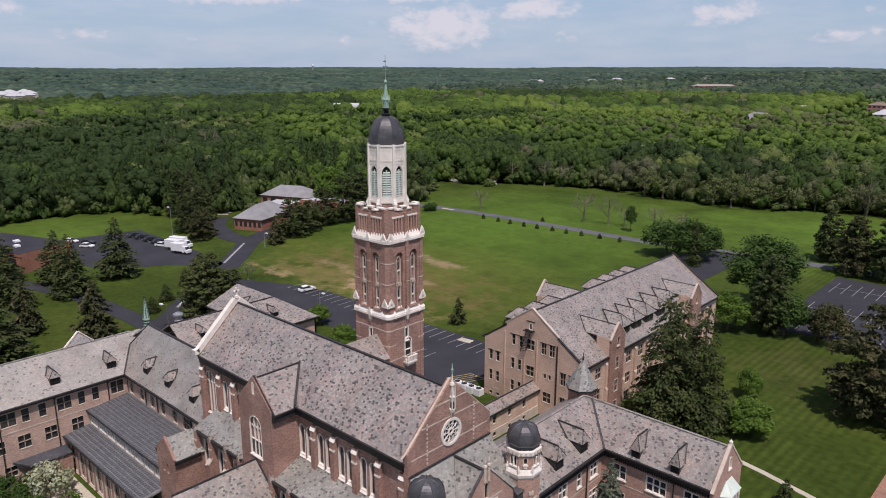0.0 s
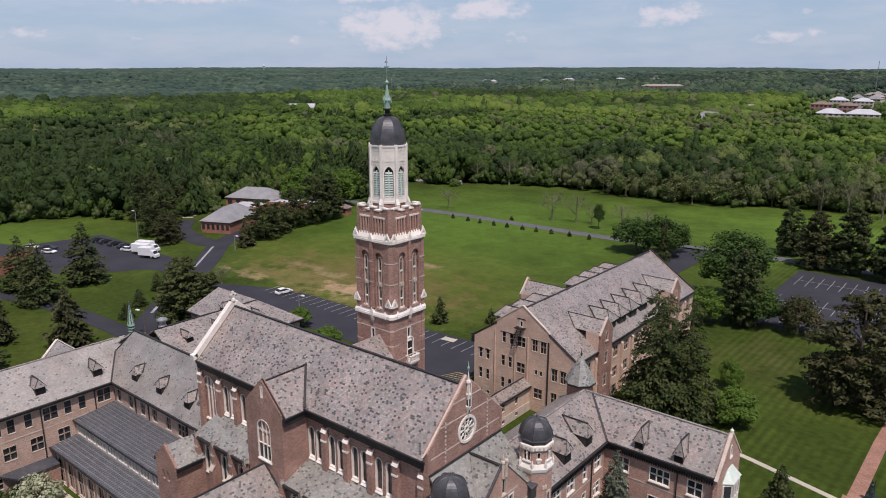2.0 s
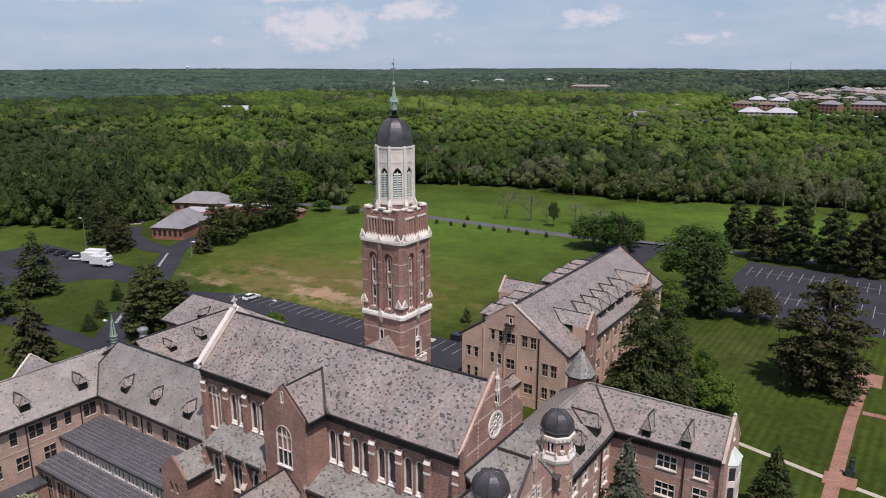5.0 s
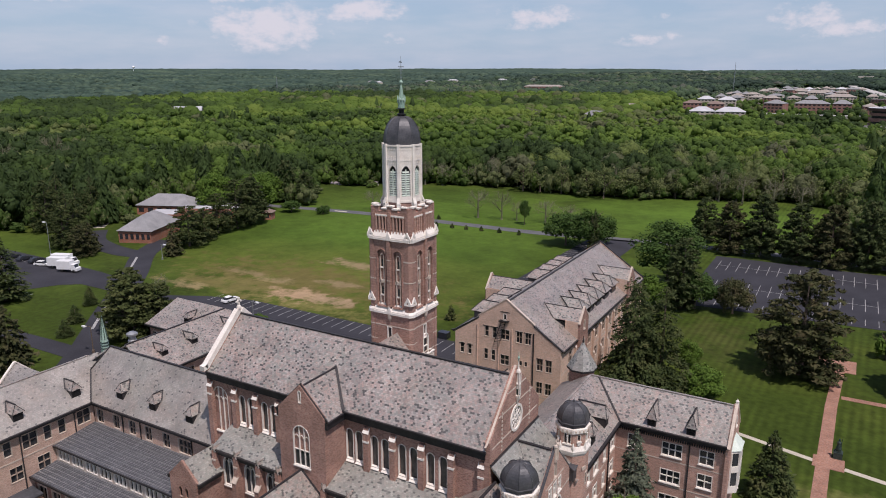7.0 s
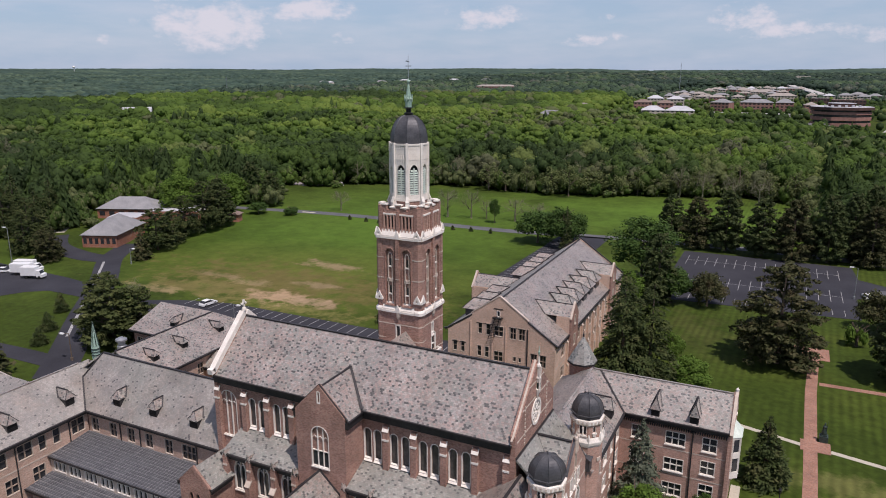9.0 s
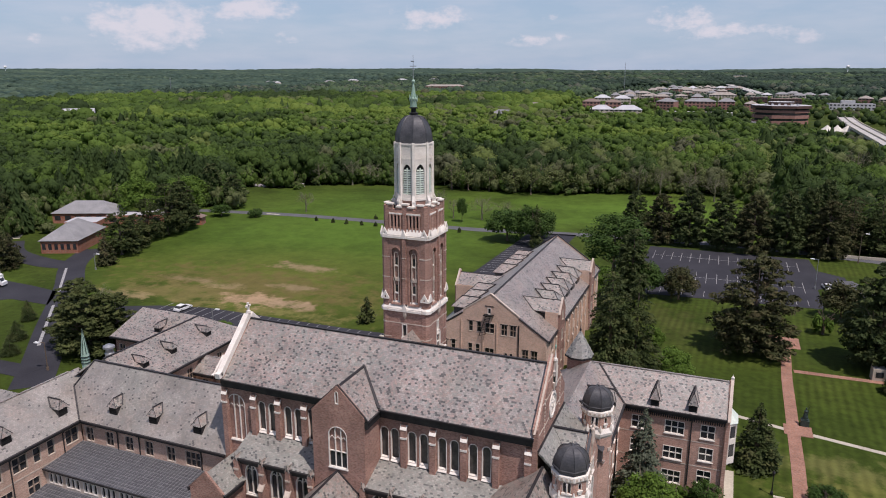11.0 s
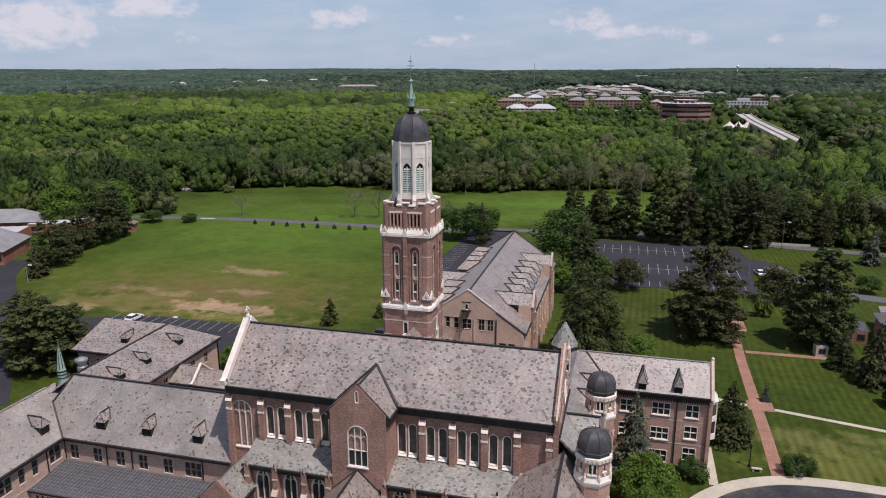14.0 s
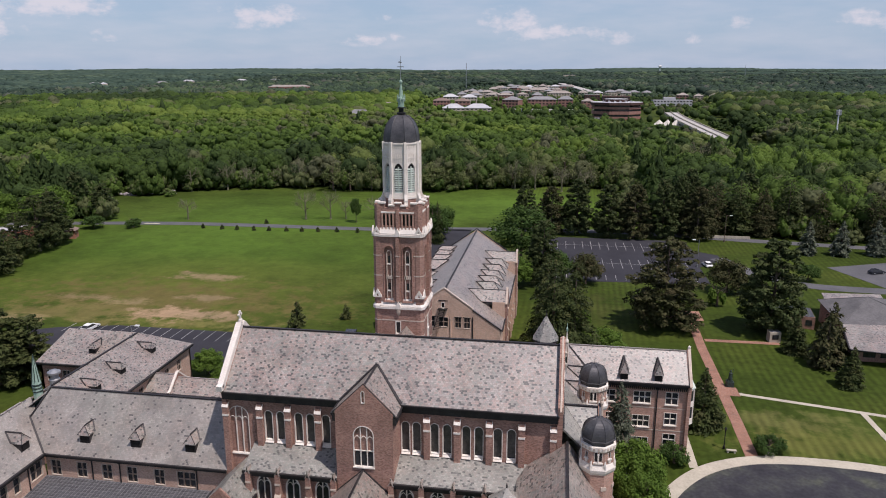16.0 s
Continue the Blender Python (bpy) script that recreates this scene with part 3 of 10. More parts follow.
def dormer(parent, at, n, w=1.5, h=1.5, slope=1.0, mat=None, point=1.2, louver=True):
    """A little hipped window in a slope: at = middle of its sill on the roof, n = the way it looks, slope = rise of that roof."""
    n, u, at = Vector(n), along(n), Vector(at)
    m = Matrix(((u.x, -n.x, 0, at.x), (u.y, -n.y, 0, at.y), (0, 0, 1, at.z), (0, 0, 0, 1)))
    a, top = w / 2, h + point
    bm = bmesh.new()
    outline = [(-a, -0.3), (a, -0.3), (a, h), (-a, h)]
    lo = [bm.verts.new(m @ Vector((x, 0, z))) for x, z in outline]
    hi = [bm.verts.new(m @ Vector((x, max(0.05, (z - 0.15) / slope), z))) for x, z in outline]
    bm.faces.new(lo)
    bm.faces.new(hi[::-1])
    for i in range(4):
        bm.faces.new((lo[i - 1], lo[i], hi[i], hi[i - 1]))
    body = part("dormer", bm, GUTTER, parent)
    e, f = 0.12, -0.26
    k = e * point / a
    ef, er = h - k, (h - k) / slope
    bm = bmesh.new()
    hip = (0, f + 0.55, top)
    for s in (-1, 1):
        slab(bm, [m @ Vector(q) for q in ((s * (a + e), f, ef), hip, (0, top / slope, top), (s * (a + e), er, ef))], 0.1)
    slab(bm, [m @ Vector(q) for q in ((-a - e, f, ef), (a + e, f, ef), hip)], 0.1)
    pieces("dormer_roof", bm, mat or SLATE, body)
    bm = bmesh.new()
    for s in (-1, 1):
        beam(bm, m @ Vector((0, top / slope, top + 0.02)), m @ Vector((s * (a + e), er, ef + 0.05)), 0.2, 0.09)
        beam(bm, m @ Vector(hip), m @ Vector((s * (a + e), f, ef + 0.02)), 0.07, 0.05)
    beam(bm, m @ Vector(hip), m @ Vector((0, top / slope, top)), 0.2, 0.08)
    pieces("flashing", bm, GUTTER, body)
    bm = bmesh.new()
    for i in range(5 if louver else 1):
        z = 0.12 + i * (h - 0.2) / 5
        hh = (h - 0.2) / 5 * 0.8 if louver else h - 0.2
        box(bm, -a + 0.15, a - 0.15, -0.05, 0.02, z, z + hh, m)
    pieces("louver" if louver else "pane", bm, IRON if louver else GLASS, body)
    return body


def gable_block(parent, axis, a0, a1, mid, half, z0, eave, top, over=0.45, mat_roof=None, ends=(0, 0), ridge_on=True):
    """Two roof slopes over a block along an axis; returns the slope's rise. ends: how far the roof passes the walls."""
    rise = (top - eave) / (half + over)
    lo = eave
    p = (lambda a, s, z: (a, mid + s, z)) if axis == "x" else (lambda a, s, z: (mid + s, a, z))
    b0, b1 = a0 - ends[0], a1 + ends[1]
    for sgn in (-1, 1):
        roof_plane(parent, [p(b0, sgn * (half + over), lo), p(b1, sgn * (half + over), lo), p(b1, 0, top), p(b0, 0, top)], 0.25, mat_roof, shift=random.random() * 3)
    if ridge_on:
        ridge(parent, p(b0, 0, top), p(b1, 0, top))
    return rise


# ---- the church ----
church = thing("church", (-67, 51, 0), "long red-brown brick church with a spotted slate roof and stone trim", "church")
NX0, NX1, NY0, NY1, NEAVE, NTOP = -88.2, -46.9, 45.0, 57.0, 20.5, 26.65

# south wall of the nave
p = (0, NY0, 0)
cuts = set_windows(church, p, SOUTH, [(x, 14.2) for x in (-82.4, -80.85, -78.5, -77.0, -75.0, -65.05, -63.7, -61.5, -60.0, -57.7, -56.2, -53.95, -52.35)], 0.95, 3.9, "round", lights=1, rows=1, surround=0.09, tracery=False, proud=0.03, depth=0.42, glass=GLASS_LEADED)
cuts += set_windows(church, p, SOUTH, [(-86.35, 12.1)], 2.5, 6.3, "round", lights=3, rows=1, surround=0.1, glass=BRICK, tracery=True, barw=0.09, proud=0.03)
wall(church, p, SOUTH, rect(NX0, NX1, 0, 19.9), cuts)
wall(church, (0, NY1, 0), NORTH, rect(-NX1, -NX0, 0, 19.9))
wall(church, (NX0, 0, 0), WEST, [(-57.4, 0), (-44.6, 0), (-44.6, 20.7), (-51, 26.7), (-57.4, 20.7)], depth=0.5)
for y, s in ((NY0, -1), (NY1, 1)):
    bm = bmesh.new()
    box(bm, NX0 + 0.1, NX1 - 0.1, min(y, y + s * 0.5), max(y, y + s * 0.5), 19.5, 20.1)
    box(bm, NX0 + 0.1, NX1 - 0.1, min(y, y + s * 0.62), max(y, y + s * 0.62), 20.02, 20.35)
    part("cornice", bm, GUTTER, church, "dark metal cornice under the eave")
gable_block(church, "x", NX0 + 0.35, NX1, 51, 6.0, 0, NEAVE, NTOP, 0.6)
gutter(church, (NX0 + 0.2, NY0 - 0.62, 20.55), (-72.8, NY0 - 0.62, 20.55), 0.3, 0.3, -0.3)
gutter(church, (-65.5, NY0 - 0.62, 20.55), (NX1, NY0 - 0.62, 20.55), 0.3, 0.3, -0.3)
# white coping of the west gable with its kneelers and cross
coping(church, [(NX0 + 0.1, 43.9, 20.75), (NX0 + 0.1, 44.6, 20.85), (NX0 + 0.1, 51, 26.9), (NX0 + 0.1, 57.4, 20.85), (NX0 + 0.1, 58.1, 20.75)], 0.75, 0.7)
bm = bmesh.new()
box(bm, NX0 - 0.02, NX0 + 0.22, 50.88, 51.12, 27.55, 28.8)
box(bm, NX0 - 0.02, NX0 + 0.22, 50.55, 51.45, 28.2, 28.42)
turned(bm, [(0.34, 27.35), (0.3, 27.65), (0.14, 27.75)], (NX0 + 0.1, 51, 0), 8)
part("gable_cross", bm, STONE, church, "small stone cross")

for x in (-82.4, -80.85, -78.5, -77.0, -75.0, -65.05, -63.7, -61.5, -60.0, -57.7, -56.2, -53.95, -52.35):
    bm = bmesh.new()
    slab(bm, [(x - 0.55, NY0 - 0.22, 13.9), (x + 0.55, NY0 - 0.22, 13.9), (x + 0.55, NY0 + 0.2, 14.3), (x - 0.55, NY0 + 0.2, 14.3)], 0.16)
    part("sill", bm, STONE, church)
# wall strips between the nave windows, stone-capped
def strip(x, y, z0, z1, w=0.72, out=0.55):
    bm = bmesh.new()
    box(bm, x - w / 2, x + w / 2, y - out, y + 0.1, z0, z1 - 0.5)
    box(bm, x - w / 2 + 0.04, x + w / 2 - 0.04, y - out * 0.7, y + 0.1, z1 - 0.5, z1 + 0.1)
    uv_layer(bm)
    pier = part("buttress", bm, BRICK, church)
    bm = bmesh.new()
    vs = [(x - w / 2 - 0.05, y - out - 0.05, z1 - 0.55), (x + w / 2 + 0.05, y - out - 0.05, z1 - 0.55), (x + w / 2 + 0.05, y - 0.2, z1 + 0.05), (x - w / 2 - 0.05, y - 0.2, z1 + 0.05)]
    slab(bm, vs, 0.16)
    box(bm, x - w / 2 - 0.04, x + w / 2 + 0.04, y - out - 0.05, y - out + 0.2, z1 - 1.75, z1 - 1.5)
    pieces("cap_stone", bm, STONE, pier)


for x in (-87.85, -83.4, -79.75, -75.9, -62.4, -58.75, -54.95, -51.15, -47.5):
    strip(x, NY0, 12.6 if x > -87 and x < -48 else 8.0, 19.0)

# south transept
TX0, TX1, TY = -72.6, -65.75, 41.3
p = (0, TY, 0)
cuts = set_windows(church, p, SOUTH, [(-69.25, 13.9)], 2.3, 5.1, "round", lights=3, rows=2, surround=0.1, glass=BRICK, tracery=True, barw=0.09, proud=0.04)
cuts += set_windows(church, p, SOUTH, [(-69.2, 22.0)], 0.32, 1.4, "round", lights=1, rows=1, surround=0.07, glass=BRICK)
wall(church, p, SOUTH, [(TX0, 0), (TX1, 0), (TX1, 20.75), ((TX0 + TX1) / 2, 24.2), (TX0, 20.75)], cuts, depth=0.5)
for i in (-1, 0, 1):
    bm = bmesh.new()
    panel(bm, (-69.25 + i * 0.767, TY + 0.2, 13.9), SOUTH, [(-0.34, 0.02), (0.34, 0.02), (0.34, 1.55), (0.2, 1.82), (0, 1.92), (-0.2, 1.82), (-0.34, 1.55)], (), 0.03)
    part("pane", bm, GLASS, church)
wall(church, (TX1, 0, 0), EAST, rect(TY + 0.5, NY0, 0, 20.0))
wall(church, (TX0, 0, 0), WEST, rect(-NY0, -TY - 0.5, 0, 20.0))
mid = (TX0 + TX1) / 2
for sgn in (-1, 1):
    e = mid + sgn * 3.85
    roof_plane(church, [(e, TY + 0.3, 20.35), (e, 44.8, 20.35), (mid, 48.2, 23.88), (mid, TY + 0.3, 23.88)])
    gutter(church, (e, TY + 0.1, 20.4), (e, 44.4, 20.4), 0.3, 0.3, -0.3)
    bm = bmesh.new()
    box(bm, min(mid + sgn * 3.42, mid + sgn * 3.8), max(mid + sgn * 3.42, mid + sgn * 3.8), TY + 0.1, 44.9, 19.4, 20.2)
    part("cornice", bm, GUTTER, church)
    ridge(church, (mid + sgn * 3.75, 44.45, 20.62), (mid, 48.0, 23.95), 0.3, 0.14, name="valley_flashing")
ridge(church, (mid, TY + 0.4, 23.9), (mid, 48.1, 23.9), 0.25, 0.1)
coping(church, [(TX0 - 0.3, TY + 0.2, 20.5), (mid, TY + 0.2, 24.25), (TX1 + 0.3, TY + 0.2, 20.5)], 0.2, 0.07, GUTTER)

# aisles with their lean-to roofs
def aisle(x0, x1, wins, piers):
    p = (0, 41.6, 0)
    cuts = set_windows(church, p, SOUTH, [(x, 7.2) for x in wins], 1.55, 4.1, "pointed", lights=2, rows=1, surround=0.16, tracery=True, barw=0.1)
    wall(church, p, SOUTH, rect(x0, x1, 0, 11.7), cuts)
    roof_plane(church, [(x0, 41.0, 12.1), (x1, 41.0, 12.1), (x1, 45.1, 13.8), (x0, 45.1, 13.8)], 0.2, SLATE_GREEN)
    gutter(church, (x0, 40.95, 12.15), (x1, 40.95, 12.15), 0.28, 0.32, -0.32)
    bm = bmesh.new()
    box(bm, x0, x1, 41.25, 41.7, 11.3, 11.8)
    part("cornice", bm, GUTTER, church)
    for x in piers:
        bm = bmesh.new()
        box(bm, x - 0.34, x + 0.34, 40.35, 41.7, 0, 8.8)
        box(bm, x - 0.3, x + 0.3, 40.75, 41.75, 8.7, 12.0)
        uv_layer(bm)
        pier = part("buttress", bm, BRICK, church)
        bm = bmesh.new()
        slab(bm, [(x - 0.4, 40.25, 8.75), (x + 0.4, 40.25, 8.75), (x + 0.4, 40.85, 9.5), (x - 0.4, 40.85, 9.5)], 0.15)
        box(bm, x - 0.34, x + 0.34, 40.7, 40.85, 10.6, 10.85)
        pieces("cap_stone", bm, STONE_WARM, pier)
        bm = bmesh.new()
        for s in (-1, 1):
            slab(bm, [(x + s * 0.36, 40.7, 11.9), (x, 40.7, 12.6), (x, 41.9, 12.6), (x + s * 0.36, 41.9, 11.9)], 0.1)
        box(bm, x - 0.06, x + 0.06, 40.72, 40.84, 12.5, 12.95)
        pieces("gablet_slate", bm, SLATE, pier)


aisle(-84.4, TX0, (-82.0, -78.3, -74.6), (-83.7, -79.95, -76.15, -73.0))
aisle(TX1, -48.5, (-64.3, -60.6, -56.9, -53.2), (-66.0, -62.4, -58.7, -55.05, -51.0))
# low eight-sided stair turret at the aisle's east end
aisle_turret = thing("aisle_turret", (-52.4, 39.2, 0), "low eight-sided brick turret with pointed grey slate roof", "turret")
bm = bmesh.new()
turned(bm, [(1.95, -0.5), (1.95, 12.4)], (-52.4, 39.2, 0), 8, math.pi / 8)
uv_layer(bm)
part("shaft", bm, BRICK, aisle_turret)
bm = bmesh.new()
uv_layer(bm)
for k in range(8):
    q = [Vector((-52.4 + 2.25 * math.cos(a), 39.2 + 2.25 * math.sin(a), 12.35)) for a in (math.pi / 8 + k * math.pi / 4, math.pi / 8 + (k + 1) * math.pi / 4)]
    slab(bm, [q[0], q[1], Vector((-52.4, 39.2, 14.2))], 0.1)
pieces("cone_roof", bm, SLATE_GREEN, aisle_turret)
bm = bmesh.new()
turned(bm, [(2.28, 12.1), (2.28, 12.32), (1.95, 12.34)], (-52.4, 39.2, 0), 8, math.pi / 8)
turned(bm, [(0.1, 14.1), (0.12, 14.35), (0.02, 14.7)], (-52.4, 39.2, 0), 6)
pieces("gutter", bm, GUTTER, aisle_turret)

# gabled porch before the transept
mid = -69.4
for sgn in (-1, 1):
    roof_plane(church, [(mid + sgn * 4.0, 30.5, 9.7), (mid + sgn * 4.0, 41.35, 9.7), (mid, 41.35, 13.45), (mid, 30.5, 13.45)])
    wall(church, (mid + sgn * 3.6, 0, 0), EAST if sgn > 0 else WEST, rect(31, 41.3, -3, 9.8) if sgn > 0 else rect(-41.3, -31, -3, 9.8))
ridge(church, (mid, 30.5, 13.47), (mid, 41.3, 13.47), 0.25, 0.1)
ridge(church, (mid - 4.0, 41.2, 9.75), (mid, 41.2, 13.5), 0.2, 0.1, name="flashing")
ridge(church, (mid + 4.0, 41.2, 9.75), (mid, 41.2, 13.5), 0.2, 0.1, name="flashing")
wall(church, (0, 31, 0), SOUTH, [(mid - 3.6, -3), (mid + 3.6, -3), (mid + 3.6, 9.8), (mid, 13.3), (mid - 3.6, 9.8)])

# little gabled sacristy at the west end of the aisle
mid = -85.6
p = (0, 37.3, 0)
cuts = set_windows(church, p, SOUTH, [(mid - 0.55, 6.6), (mid + 0.55, 6.6)], 0.6, 1.5, "pointed", lights=1, rows=1, surround=0.04, stone=BRICK)
wall(church, p, SOUTH, [(mid - 2.4, -3.6), (mid + 2.4, -3.6), (mid + 2.4, 9.3), (mid, 11.7), (mid - 2.4, 9.3)], cuts)
for sgn in (-1, 1):
    wall(church, (mid + sgn * 2.4, 0, 0), EAST if sgn > 0 else WEST, rect(37.7, 44.8, -3.6, 9.0) if sgn > 0 else rect(-44.8, -37.7, -3.6, 9.0))
    roof_plane(church, [(mid + sgn * 2.7, 37.5, 9.0), (mid + sgn * 2.7, 45, 9.0), (mid, 45, 11.5), (mid, 37.5, 11.5)], 0.22, SLATE_GREEN)
    gutter(church, (mid + sgn * 2.75, 37.3, 9.1), (mid + sgn * 2.75, 41, 9.1), 0.25, 0.5, -0.5)
coping(church, [(mid - 2.6, 37.45, 9.2), (mid, 37.45, 11.75), (mid + 2.6, 37.45, 9.2)], 0.22, 0.08, BRICK)

# block with a hipped ridge at the south-east corner
mid = -45.9
for sgn in (-1, 1):
    foot = 10.6 if sgn > 0 else 12.95
    roof_plane(church, [(mid + sgn * 5.6, 28.0, foot), (mid + sgn * 5.6, 44.9, foot), (mid, 44.9, 17.2), (mid, 28.0, 17.2)])
    wall(church, (mid + sgn * 5.2, 0, 0), EAST if sgn > 0 else WEST, rect(28.5, 44.9, 0, foot + 0.2) if sgn > 0 else rect(-44.9, -28.5, 0, foot + 0.2))
ridge(church, (mid, 28, 17.22), (mid, 44.8, 17.22), 0.3, 0.12)

# east front with the rose window
p = (-46.5, 0, 0)
cy, cz = 50.95, 21.75
rose_cut = [(cy + 1.42 * math.cos(2 * math.pi * i / 28), cz + 1.42 * math.sin(2 * math.pi * i / 28)) for i in range(28)]
wall(church, p, EAST, [(44.5, 0), (57.5, 0), (57.5, 21.6), (51, 27.75), (44.5, 21.6)], [rose_cut], depth=0.6)
ring = lambda r: [(cy + r * math.cos(2 * math.pi * i / 28), cz + r * math.sin(2 * math.pi * i / 28)) for i in range(28)]
bm = bmesh.new()
panel(bm, (-46.38, 0, 0), EAST, ring(1.58), [ring(1.28)], 0.35)
panel(bm, (-46.46, 0, 0), EAST, ring(0.42), [ring(0.25)], 0.16)
for i in range(10):
    a = 2 * math.pi * i / 10
    tube(bm, (-46.52, cy + 0.4 * math.cos(a), cz + 0.4 * math.sin(a)), (-46.52, cy + 1.3 * math.cos(a), cz + 1.3 * math.sin(a)), 0.055, n=5)
    a2 = a + math.pi / 10
    c = Vector((-46.52, cy + 1.05 * math.cos(a2), cz + 1.05 * math.sin(a2)))
    ringpts = [c + Vector((0, 0.26 * math.cos(b), 0.26 * math.sin(b))) for b in [k * math.pi / 4 for k in range(9)]]
    for q, r in zip(ringpts, ringpts[1:]):
        tube(bm, q, r, 0.035, n=4)
rose = part("rose_window", bm, STONE, church, "round white stone rose window")
bm = bmesh.new()
panel(bm, (-46.72, 0, 0), EAST, ring(1.35), (), 0.04)
part("pane", bm, GLASS, rose)
coping(church, [(-46.75, 43.9, 21.3), (-46.75, 44.5, 21.65), (-46.75, 51, 27.8), (-46.75, 57.5, 21.65), (-46.75, 58.1, 21.3)], 0.22, 0.08, STONE_WARM)
bands(church, p, EAST, [(45.0, 57.0, 20.6), (46.6, 55.4, 23.5), (48.6, 53.4, 25.4)], 0.14)
for u in (47.3, 54.6):
    for i in range(10):
        bm = bmesh.new()
        box(bm, -46.55, -46.42, u - 0.1, u + 0.1, 19.4 + i * 0.48, 19.62 + i * 0.48)
        part("quoin_stone", bm, STONE_WARM, church)
# canopied niche that climbs over the gable as a pinnacle
bm = bmesh.new()
turned(bm, [(0.05, 23.4), (0.28, 24.2), (0.32, 24.45), (0.2, 24.55), (0.19, 25.6), (0.3, 25.8), (0.2, 26.0), (0.16, 27.0), (0.28, 27.15), (0.22, 27.4), (0.12, 27.5), (0.03, 28.5)], (-46.35, 50.95, 0), 8)
for i in range(4):
    a = math.pi / 4 + i * math.pi / 2
    turned(bm, [(0.07, 24.4), (0.06, 26.6), (0.01, 27.4)], (-46.35 + 0.3 * math.cos(a), 50.95 + 0.3 * math.sin(a), 0), 6)
corbel = bmesh.new()
turned(corbel, [(0.04, 23.5), (0.2, 24.1), (0.24, 24.4), (0.22, 24.62), (0.22, 25.2), (0.1, 25.4)], (-46.3, 50.95, 0), 8)
part("niche_figure", corbel, BRONZE, church, "weathered bronze corbel in the niche")
niche = part("pinnacle", bm, STONE, church, "slender carved stone pinnacle over the gable")
bm = bmesh.new()
turned(bm, [(0.04, 28.4), (0.14, 28.85), (0.05, 29.05), (0.03, 29.5), (0, 29.6)], (-46.35, 50.95, 0), 8)
part("finial", bm, COPPER, niche)

# entrance block: a lean-to along the front with a cross gable
roof_plane(church, [(-46.5, 44.7, 19.0), (-46.5, 57.3, 19.0), (-41.9, 57.3, 14.5), (-41.9, 44.7, 14.5)], 0.22, SLATE_GREEN)
for sgn in (-1, 1):
    roof_plane(church, [(-46.5, 51.3, 18.75), (-42.1, 51.3, 18.75), (-42.1, 51.3 + sgn * 4.7, 14.2), (-46.5, 51.3 + sgn * 4.7, 14.2)], 0.22, SLATE_GREEN)
    ridge(church, (-46.5, 51.3, 18.85), (-42.1, 51.3 + sgn * 4.5, 14.5), 0.3, 0.12, name="valley_flashing")
ridge(church, (-46.5, 51.3, 18.77), (-42.2, 51.3, 18.77), 0.35, 0.12)
ridge(church, (-46.45, 44.6, 19.05), (-46.45, 57.4, 19.05), 0.35, 0.1, name="flashing")
p = (-41.8, 0, 0)
cuts = set_windows(church, p, EAST, [(49.9, 8.0), (52.7, 8.0)], 1.6, 4.5, "pointed", lights=2, rows=2, surround=0.22, tracery=True)
cuts += set_windows(church, p, EAST, [(51.3, 15.6)], 0.62, 1.9, "pointed", lights=1, rows=1, surround=0.1, stone=STONE_WARM)
cuts += set_windows(church, p, EAST, [(49.9, 13.3), (51.3, 13.3), (52.7, 13.3)], 0.7, 1.55, lights=1, rows=2, surround=0.16)
wall(church, p, EAST, [(44.6, 0), (57.4, 0), (57.4, 14.2), (56.2, 14.2), (51.3, 19.2), (46.4, 14.2), (44.6, 14.2)], cuts, BRICK_MID)
coping(church, [(-41.95, 46.0, 13.9), (-41.95, 51.3, 19.2), (-41.95, 56.6, 13.9)], 0.3, 0.14, LEAD)
bands(church, p, EAST, [(46.2, 56.4, 12.8), (48.6, 54.0, 15.2), (45, 57.2, 7.0)], 0.2)
bm = bmesh.new()
for u in (51.0, 51.6):
    turned(bm, [(0.16, 17.6), (0.16, 19.3), (0.24, 19.4), (0.2, 19.6), (0.07, 19.7), (0.12, 20.0), (0.02, 20.4)], (-41.75, u, 0), 8)
part("finial", bm, STONE_WARM, church, "pair of weathered stone finials")
bm = bmesh.new()
box(bm, -42.6, -41.3, 56.0, 57.1, 12.6, 14.1)
slab(bm, [(-41.15, 55.9, 14.1), (-41.15, 57.2, 14.1), (-42.6, 57.2, 14.9), (-42.6, 55.9, 14.9)], 0.12)
part("lead_gutter_box", bm, LEAD, church, "dark lead-covered gutter box")

# two eight-sided stair turrets with lead domes
def rib(pts, r, parent):
    """One standing seam of a dome, as a single bent bar."""
    bm = bmesh.new()
    rings = []
    for i, q in enumerate(pts):
        d = (pts[min(i + 1, len(pts) - 1)] - pts[max(i - 1, 0)]).normalized()
        side = d.cross(UP).normalized()
        out = side.cross(d)
        rings.append([bm.verts.new(q + side * r * a + out * r * b) for a, b in ((1, 0), (0, 1), (-1, 0), (0, -1))])
    for a, b in zip(rings, rings[1:]):
        for i in range(4):
            bm.faces.new((a[i - 1], a[i], b[i], b[i - 1]))
    bm.faces.new(rings[0])
    bm.faces.new(rings[-1])
    return part("dome_rib", bm, LEAD, parent)


